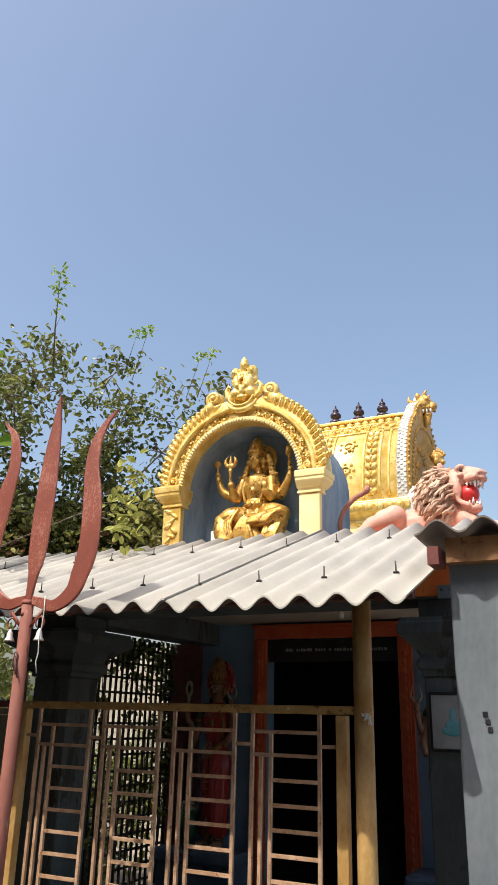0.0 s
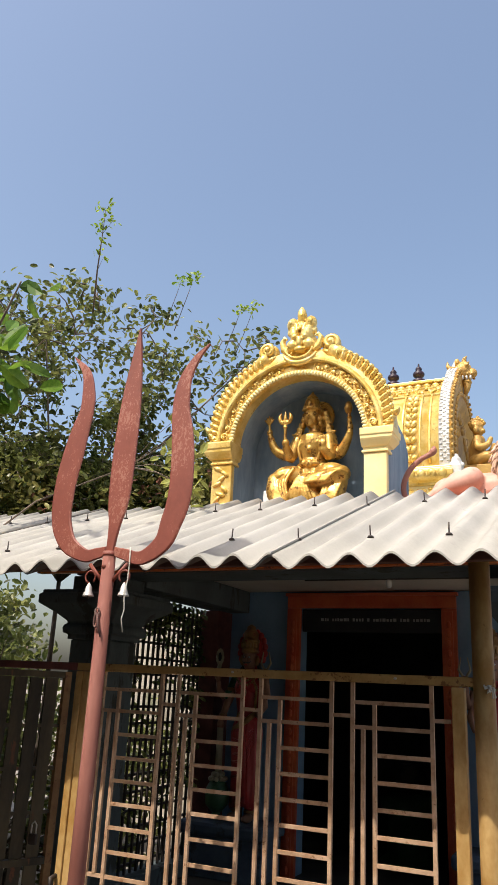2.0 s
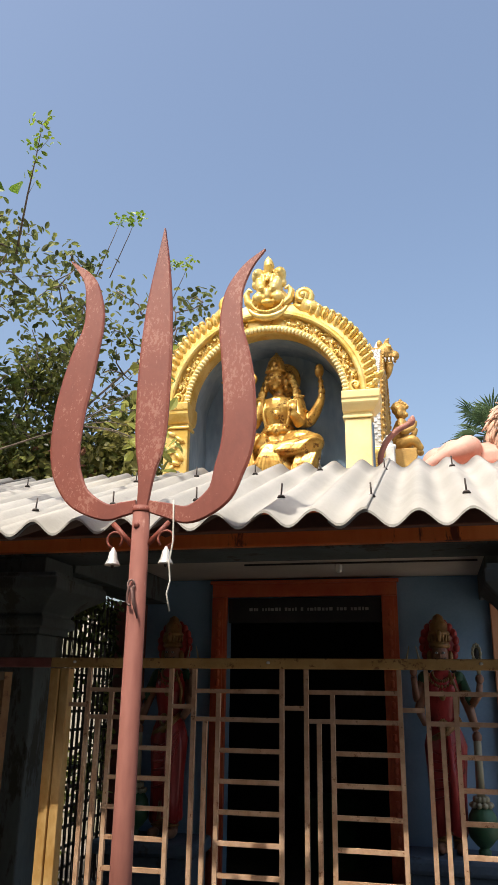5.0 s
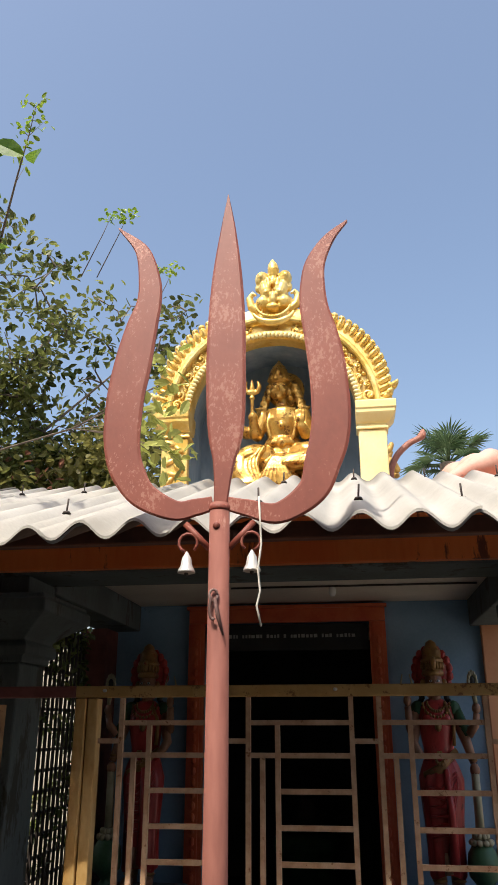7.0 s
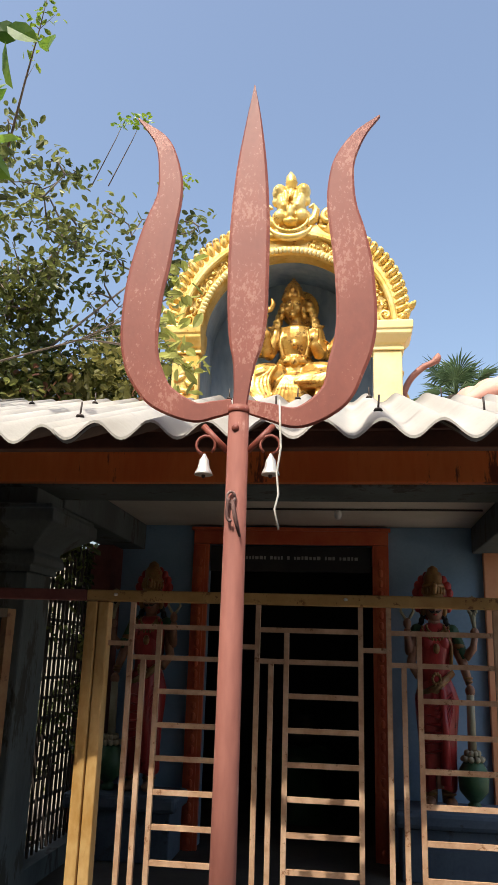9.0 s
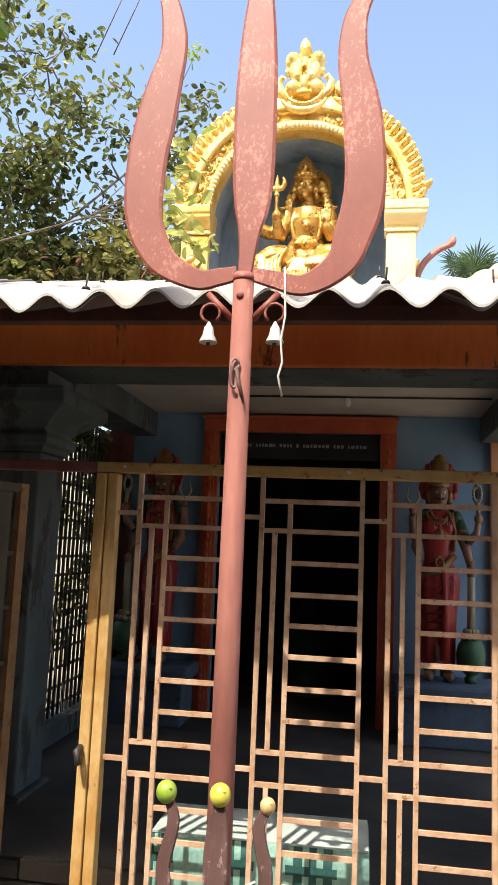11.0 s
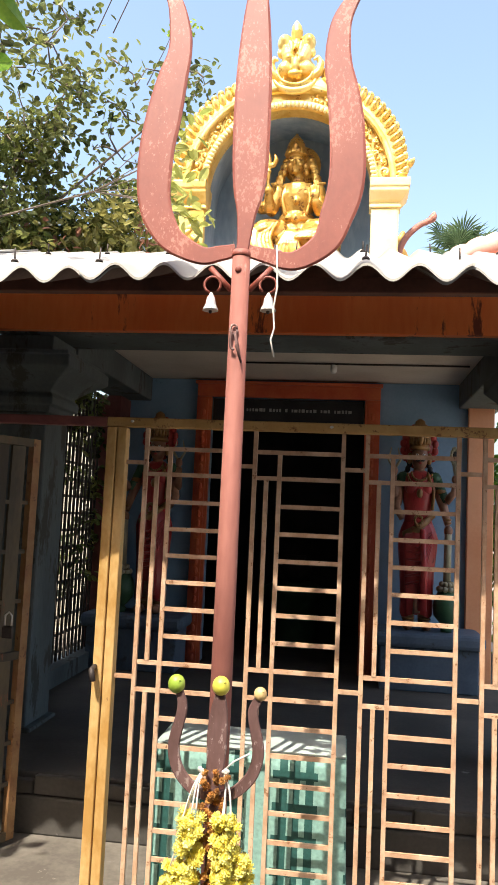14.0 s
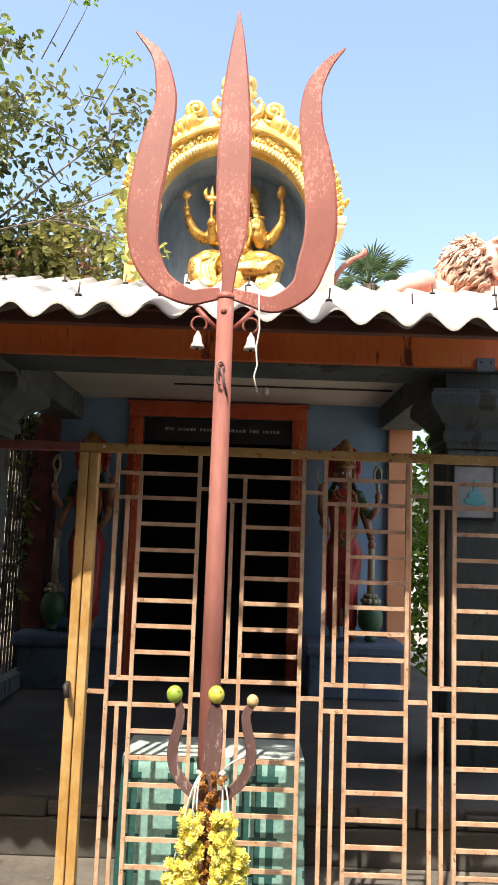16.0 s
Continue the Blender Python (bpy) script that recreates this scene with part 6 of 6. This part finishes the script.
    for k in range(2):
        ball(bm, (x + s * 0.262, y - 0.085, z + 0.775 + 0.022 * k), (0.038, 0.036, 0.012), 2, 8)
    ball(bm, (x + s * 0.268, y - 0.1, z + 0.715), (0.042, 0.04, 0.042), 0, 8)
    sweep(bm, [(x + s * 0.268, y - 0.1, z + 0.72), (x + s * 0.265, y - 0.1, z + 0.34)], [0.032, 0.036], 10, 4)
    lathe(bm, (x + s * 0.265, y - 0.1, z + 0.0), [(0.05, 0), (0.055, 0.03), (0.035, 0.045), (0.06, 0.06), (0.115, 0.11), (0.125, 0.18), (0.11, 0.24), (0.07, 0.29), (0.05, 0.3)], 16, 3)
    for k in range(10):
        b = 2 * math.pi * k / 10
        ball(bm, (x + s * 0.265 + 0.075 * math.cos(b), y - 0.1 + 0.075 * math.sin(b), z + 0.3), (0.028, 0.028, 0.02), 4, 7)
        ball(bm, (x + s * 0.265 + 0.05 * math.cos(b), y - 0.1 + 0.05 * math.sin(b), z + 0.335), (0.022, 0.022, 0.02), 4, 7)
    # other arms with a bow-like emblem
    sweep(bm, [(x - s * 0.16, y, z + 1.08), (x - s * 0.23, y - 0.04, z + 0.97), (x - s * 0.24, y - 0.1, z + 1.1)], [0.05, 0.04, 0.03], 8, 0)
    sweep(bm, [(x - s * 0.16, y, z + 1.02), (x - s * 0.21, y - 0.05, z + 0.88), (x - s * 0.16, y - 0.12, z + 0.8)], [0.045, 0.04, 0.03], 8, 0)
    ball(bm, (x - s * 0.24, y - 0.11, z + 1.14), (0.035, 0.03, 0.04), 0, 8)
    for q in (-1, 1):
        sweep(bm, [(x - s * 0.24, y - 0.11, z + 1.15), (x - s * 0.24 + q * 0.055, y - 0.11, z + 1.22), (x - s * 0.24 + q * 0.03, y - 0.11, z + 1.31)], [0.012, 0.012, 0.004], 6, 4)
    bmesh.ops.transform(bm, matrix=Matrix.Translation((x, y, 0.585)) @ Matrix.Diagonal((0.93, 1.05, 1.19, 1)) @ Matrix.Translation((-x, -y, -z)), verts=bm.verts)
    part("guardian_statue", bm, [SKIN, CLOTH_RED, STATUE_GOLD, CLOTH_GREEN, GREY_CLUB, WHITE, BLACK], smooth=True, label=label, category="statue", group="door guardians")
    ped = thing("pedestal", (x, y, 0.0), "dull blue cement pedestal under a guardian statue", "pedestal", "guardian pedestals")
    p0, p1 = sorted((x - s * 0.31, x + s * 0.5))
    part("block", box(B(), p0, p1, y - 0.26, y + 0.19, 0.101, 0.46), PED, ped, bevel=0.01)
    part("cap", box(B(), p0 - 0.05, p1 + 0.05, y - 0.31, y + 0.2, 0.461, 0.582), PED, ped, bevel=0.03)


PED = mat("dull_blue_cement_paint", (0.07, 0.10, 0.145), (0.12, 0.165, 0.22), 0.7, 0, 3, 50, 0.3, spot=(0.06, 0.07, 0.08), spot_at=0.58, spot_scale=5)
guardian(-1.73, 7.5, 1, "painted guardian statue in crimson holding a green-headed club")
guardian(-4.1, 7.5, -1, "painted guardian statue in crimson half hidden in porch shade")

# ---- neighbouring small building ----
part("neighbour_wall", box(B(), -0.755, 1.3, 3.5, 3.74, YARD, 2.52), PALEBLUE, label="weathered pale blue distempered wall of the next shrine", category="wall", kind="structure", bevel=0.01)
part("neighbour_roof", corrugated(-0.86, 1.5, 3.33, 4.3, lambda x, y: 2.64 - 0.03 * (y - 3.3) + 0.03 * math.cos(2 * math.pi * (x + 0.76) / 0.2)), [SHEET_DARK, SHEET_DARK], label="dark corrugated sheet roof of the next shrine", category="roof", kind="structure")
part("wall_plate", box(B(), -0.745, 1.3, 3.42, 3.495, 2.49, 2.6), RAIL, label="dark brown timber under the neighbouring sheet roof", category="beam", kind="structure")
bm = box(B(), -0.815, -0.765, 3.36, 3.5, 2.475, 2.555)
part("beam_end", bm, MAROON, label="dull red painted end of the roof frame", category="beam", kind="structure")
marks = thing("wall_writing", (-0.62, 3.497, 1.75), "short column of dark stencilled marks on the wall", "sign")
for k in range(3):
    bm = box(B(), -0.65 + k * 0.008, -0.63 + k * 0.008, 3.4945, 3.499, 1.85 - k * 0.03, 1.868 - k * 0.03)
    part("mark", bm, BLACK, marks)
# ---- plants ----
def leaf_cloud(points, n, size, spread, seed, droop=0.3):
    """Folded leaves strewn round twig ends, as one mesh."""
    q = random.Random(seed)
    bm_v, bm_f = [], []
    for p in points:
        for _ in range(n):
            c = Vector(p) + Vector((q.gauss(0, spread), q.gauss(0, spread), q.gauss(0, spread * 0.8)))
            dv = Vector((q.uniform(-1, 1), q.uniform(-1, 1), q.uniform(-0.9, 0.6) - droop * 0.3)).normalized()
            side = dv.cross(Vector((q.uniform(-1, 1), q.uniform(-1, 1), q.uniform(0.3, 1)))).normalized()
            nrm = side.cross(dv)
            L, w = size * q.uniform(0.65, 1.25), size * q.uniform(0.22, 0.32)
            i = len(bm_v)
            bm_v += [c, c + dv * L * 0.52 - nrm * w * 0.08, c + dv * L - nrm * w * 0.25]
            for sg in (1, -1):
                bm_v += [c + dv * L * u + side * sg * w * f + nrm * w * 0.3 * f for u, f in ((0.2, 0.7), (0.52, 1.0), (0.83, 0.68))]
            for o in ((3, 4, 5), (6, 7, 8)):
                for t in ((0, 1, o[0]), (o[0], 1, o[1]), (o[1], 1, o[2]), (o[2], 1, 2)):
                    bm_f.append(tuple(i + e for e in (t if o[0] == 3 else t[::-1])))
    return bm_v, bm_f


def mesh_part(name, vf, m, parent, label="", kind=""):
    me = bpy.data.meshes.new(name)
    foot = BASE[parent]
    me.from_pydata([tuple(W(v) - foot) for v in vf[0]], [], vf[1])
    me.materials.append(m)
    ob = new(name, me)
    ob.parent = parent
    BASE[ob] = foot
    return tagged(ob, label, kind=kind)


def in_blobs(blobs, n, seed):
    q = random.Random(seed)
    out = []
    vol = [b[3] * b[4] * b[5] * b[6] for b in blobs]
    for _ in range(n):
        b = q.choices(blobs, vol)[0]
        d = Vector((q.gauss(0, 1), q.gauss(0, 1), q.gauss(0, 1))).normalized() * q.random() ** 0.45
        out.append(Vector((b[0] + d.x * b[3], b[1] + d.y * b[4], b[2] + d.z * b[5])))
    return out


def tree(name, foot, fork, blobs, n, per, size, spread, seed, label, m, trunk_r=0.055):
    ob = thing(name, foot, label, "tree")
    q = random.Random(seed)
    bm = B()
    sweep(bm, [foot, (Vector(foot) + Vector(fork)) / 2 + Vector((0.08, 0.05, 0)), fork], [trunk_r, trunk_r * 0.8, trunk_r * 0.6], 12)
    nodes = [Vector(fork)]
    for b in blobs:
        c = Vector(b[:3])
        mid = (Vector(fork) + c) / 2 + Vector((q.uniform(-0.15, 0.15), q.uniform(-0.15, 0.15), q.uniform(-0.1, 0.2)))
        sweep(bm, [fork, mid, c], [trunk_r * 0.5, trunk_r * 0.34, trunk_r * 0.16], 8)
        nodes += [mid, (mid + c) / 2, c]
    part("trunk", bm, BARK, ob)
    pts = in_blobs(blobs, n, seed)
    bm = B()
    for p in sorted(pts, key=lambda p: min((p - k).length for k in nodes)):
        near = min(nodes, key=lambda k: (p - k).length)
        mid = (p + near) / 2 + Vector((q.uniform(-0.06, 0.06), q.uniform(-0.06, 0.06), q.uniform(-0.02, 0.08)))
        sweep(bm, [near, mid, p], [0.009, 0.006, 0.003], 4, caps=False)
        if q.random() < 0.5:
            nodes.append(mid)
        nodes.append(p)
    part("brushwood", bm, BARK, ob, kind="stuff")
    mesh_part("crown", leaf_cloud(pts, per, size, spread, seed + 1), m, ob, kind="stuff")
    return ob


blobs = [(-5.2, 5.1, 4.8, 0.85, 0.6, 0.6, 0.7), (-4.75, 6.4, 5.0, 0.75, 0.6, 0.7, 0.75), (-6.3, 5.4, 4.6, 0.9, 0.8, 0.95, 1.0), (-5.2, 6.6, 3.6, 1.1, 0.6, 0.6, 2.6), (-3.95, 6.7, 4.95, 0.5, 0.4, 0.5, 0.9), (-5.7, 5.8, 3.5, 0.9, 0.8, 0.6, 3.2), (-4.3, 6.9, 4.0, 0.55, 0.4, 0.6, 2.4), (-5.05, 6.2, 4.3, 0.5, 0.45, 0.4, 3.0)]
big = tree("tree", (-6.0, 6.4, YARD), (-5.6, 6.2, 2.7), blobs, 840, 21, 0.074, 0.085, 21, "open-crowned tree with small dark green leaves beside the temple", LEAFY, 0.034)
shoot = [Vector(p) for p in ((-4.65, 5.05, 4.75), (-4.42, 4.75, 5.1), (-4.29, 4.6, 5.34), (-4.23, 4.53, 5.5))]
part("shoot", sweep(B(), shoot, [0.010, 0.007, 0.004, 0.002], 5), BARK, big)
tips = [shoot[1].lerp(shoot[3], k / 9) for k in range(3, 10)]
for p, e in ((shoot[2], (0.09, 0.0, 0.1)), (shoot[2], (-0.08, 0.03, 0.09)), (shoot[3], (0.05, 0, 0.06)), (shoot[3], (-0.06, 0, 0.05)), (shoot[1], (0.05, 0, 0.12))):
    part("sprig", sweep(B(), [p, p + Vector(e)], [0.003, 0.0015], 4), BARK, big)
    tips.append(p + Vector(e))
for e in ((-3.98, 5.4, 5.28), (-3.86, 5.4, 5.26), (-3.92, 6.5, 5.52), (-3.78, 6.5, 5.5)):
    e = Vector(e)
    part("sprig", sweep(B(), [e + Vector((-0.25, 0.15, -0.4)), e + Vector((-0.06, 0.03, -0.12)), e], [0.005, 0.0035, 0.0015], 4), BARK, big)
    tips += [e, e + Vector((0.03, 0, 0.02)), e + Vector((-0.04, 0, -0.03)), e + Vector((0.06, 0, 0.01))]
mesh_part("young_leaves", leaf_cloud(tips, 6, 0.045, 0.022, 5), SHOOTS, big, "pale yellow-green young leaves", "stuff")
low = [(-5.2, 6.3, 3.45, 1.2, 0.5, 0.42, 1.5), (-5.8, 5.5, 3.4, 0.8, 0.6, 0.4, 1.0), (-4.2, 6.5, 3.6, 0.5, 0.4, 0.45, 1.0)]
mesh_part("inner_leaves", leaf_cloud(in_blobs(low, 330, 9), 15, 0.078, 0.085, 10), OLIVE, big, "olive sunlit leaves low in the crown", "stuff")
mesh_part("dry_leaves", leaf_cloud(in_blobs(low, 34, 19), 9, 0.075, 0.06, 12), RUSSET, big, "dry reddish leaves", "stuff")

# branch with broad leaves hanging in from the side
br = thing("branch_tree", (-5.6, 3.6, YARD), "broad-leaved young tree leaning over the porch roof", "tree")
part("trunk", sweep(B(), [(-5.6, 3.6, YARD), (-5.3, 3.8, 2.0), (-4.95, 4.0, 3.5), (-4.6, 4.0, 3.95)], [0.06, 0.045, 0.025, 0.01], 8), BARK, br)
part("twig", sweep(B(), [(-4.95, 4.0, 3.6), (-4.3, 3.6, 3.9), (-3.82, 3.3, 4.1)], [0.015, 0.01, 0.005], 6), BARK, br)
mesh_part("crown", leaf_cloud([(-4.5, 4.0, 4.0), (-4.55, 4.0, 3.8), (-4.6, 4.05, 3.9), (-4.75, 4.0, 3.65)], 8, 0.24, 0.12, 3) , BROADLEAF, br, kind="stuff")
# unseen crown, added to cast dapples on the apron and cut sky light
side_crown = [(-5.3, 2.0, 3.3, 0.75, 0.65, 0.5, 1.0), (-5.9, 2.6, 3.0, 0.6, 0.6, 0.6, 1.0)]
part("limb", sweep(B(), [(-5.45, 3.7, 1.2), (-5.5, 2.9, 2.5), (-5.3, 2.0, 3.3)], [0.04, 0.03, 0.012], 8), BARK, br)
mesh_part("side_crown", leaf_cloud(in_blobs(side_crown, 90, 6), 12, 0.12, 0.11, 7), BROADLEAF, br, "unseen broad green leaves added to dapple the yard", "stuff")
mesh_part("hanging_leaves", leaf_cloud([(-3.79, 3.32, 3.5), (-3.77, 3.3, 3.8), (-3.77, 3.3, 4.05)], 4, 0.17, 0.05, 4), BROADLEAF, br, kind="stuff")


spray = [Vector(p) for p in ((-5.3, 3.8, 2.0), (-4.7, 4.7, 3.1), (-3.85, 4.66, 3.3), (-3.34, 4.58, 3.5))]
part("bough", sweep(B(), spray, [0.010, 0.007, 0.005, 0.003], 6), BARK, br)
spots = []
for p in ((-3.36, 4.55, 3.62), (-3.33, 4.56, 3.48), (-3.37, 4.58, 3.34), (-3.34, 4.52, 3.2), (-3.30, 4.5, 3.1), (-3.22, 4.5, 3.06), (-3.42, 4.6, 3.15)):
    part("sprig", sweep(B(), [spray[2], (spray[2] + Vector(p)) / 2 + Vector((0, 0, 0.03)), p], [0.003, 0.0025, 0.0015], 4), BARK, br)
    spots.append(p)
mesh_part("pale_leaves", leaf_cloud(spots, 14, 0.085, 0.055, 14), PALE_LEAF, br, "pale yellow-green broad leaves", "stuff")


def bush(foot, blobs, n, per, size, seed, label, m=LEAFY):
    ob = thing("bush", foot, label, "bush")
    pts = in_blobs(blobs, n, seed)
    q = random.Random(seed)
    bm = B()
    for k in range(0, n, 4):
        p = pts[k]
        sweep(bm, [(foot[0] + q.uniform(-0.3, 0.3), foot[1] + q.uniform(-0.3, 0.3), foot[2]), (p + Vector(foot)) / 2 + Vector((0, 0, 0.2)), p], [0.02, 0.014, 0.006], 5)
    part("stem", bm, BARK, ob)
    mesh_part("foliage", leaf_cloud(pts, per, size, 0.14, seed), m, ob, kind="stuff")


bush((-6.4, 6.0, YARD), [(-5.5, 6.7, 0.4, 0.4, 0.8, 0.55, 2), (-5.9, 4.7, 1.1, 0.6, 1.1, 1.3, 2), (-6.8, 5.8, 1.3, 0.8, 1.2, 1.5, 1), (-6.8, 9.0, 0.7, 1.2, 0.8, 0.8, 1)], 440, 26, 0.11, 31, "dense sunlit green bushes beside the temple")
bush((-7.6, 7.6, YARD), [(-7.3, 7.2, 1.6, 0.8, 0.7, 1.2, 2), (-8.6, 8.4, 1.4, 1.0, 0.8, 1.6, 2), (-10.2, 9.6, 1.6, 1.2, 0.8, 1.8, 2)], 330, 30, 0.12, 33, "tall dark green thicket at the yard's edge")
bush((-0.2, 9.4, YARD), [(-0.3, 9.3, 1.5, 0.8, 0.7, 1.6, 1), (0.8, 9.0, 1.2, 0.7, 0.7, 1.3, 1)], 150, 26, 0.11, 37, "green shrubs behind the temple's open side", BROADLEAF)

# fan palm behind
palm = thing("palm_tree", (-0.55, 14.0, YARD), "tall fan palm with grey-green leaves behind the temple", "palm")
part("trunk", sweep(B(), [(-0.5, 14.1, YARD), (-0.58, 14.0, 3.0), (-0.55, 14.0, 6.1)], [0.24, 0.17, 0.16], 12), BARK, palm)
q = random.Random(8)
for k in range(22):
    az, el = q.uniform(0, 360), q.uniform(-25, 75)
    dv = Vector((math.cos(radians(az)) * math.cos(radians(el)), math.sin(radians(az)) * math.cos(radians(el)), math.sin(radians(el))))
    root = Vector((-0.55, 14.0, 6.1))
    hub = root + dv * q.uniform(0.3, 0.5)
    side = dv.cross(Vector((0, 0, 1))).normalized()
    up = side.cross(dv)
    bm = B()
    sweep(bm, [root, hub], [0.02, 0.012], 5)
    for j in range(19):
        a = radians(-100 + 200 * j / 18)
        f = (dv * math.cos(a) + side * math.sin(a)).normalized()
        L = 0.5 * (1 - 0.25 * abs(a) / 1.75) * q.uniform(0.85, 1.1)
        w = f.cross(up) * 0.02
        e = hub + f * L + up * (-0.05 + 0.04 * (j % 2)) - Vector((0, 0, 0.05))
        m1 = hub + f * L * 0.55
        va = [bm.verts.new(t) for t in (hub, m1 + w + up * 0.012, e, m1 - w + up * 0.012, m1 - up * 0.006)]
        bm.faces.new((va[0], va[4], va[1]))
        bm.faces.new((va[0], va[3], va[4]))
        bm.faces.new((va[4], va[2], va[1]))
        bm.faces.new((va[3], va[2], va[4]))
    part("fan_leaf", bm, PALM, palm)

# creeper over the top and the end of the lattice
creeper = thing("creeper", (X0 - 0.12, 6.6, 0.26), "dark green creeper hanging over the iron lattice", "creeper")
cq = random.Random(17)
spots = []
for k in range(70):
    y = cq.uniform(5.72, 7.46)
    spots.append(Vector((X0 - 0.1, y, 2.5 - abs(cq.gauss(0, 0.13)) - 0.12 * (y < 6.2))))
for k in range(40):
    spots.append(Vector((X0 - 0.09, 7.42 - abs(cq.gauss(0, 0.07)), cq.uniform(0.9, 2.5))))
for k in range(24):
    spots.append(Vector((X0 - 0.09, cq.uniform(5.8, 7.2), cq.uniform(0.4, 2.2))))
for k in range(5):
    y = 5.85 + k * 0.38
    part("stem", sweep(B(), [(X0 - 0.1, y, 0.25), (X0 - 0.1, y + 0.1, 1.2), (X0 - 0.1, y + 0.02, 2.45)], [0.009, 0.007, 0.004], 5), BARK, creeper)
mesh_part("foliage", leaf_cloud(spots, 9, 0.075, 0.045, 23), LEAFY, creeper, kind="stuff")
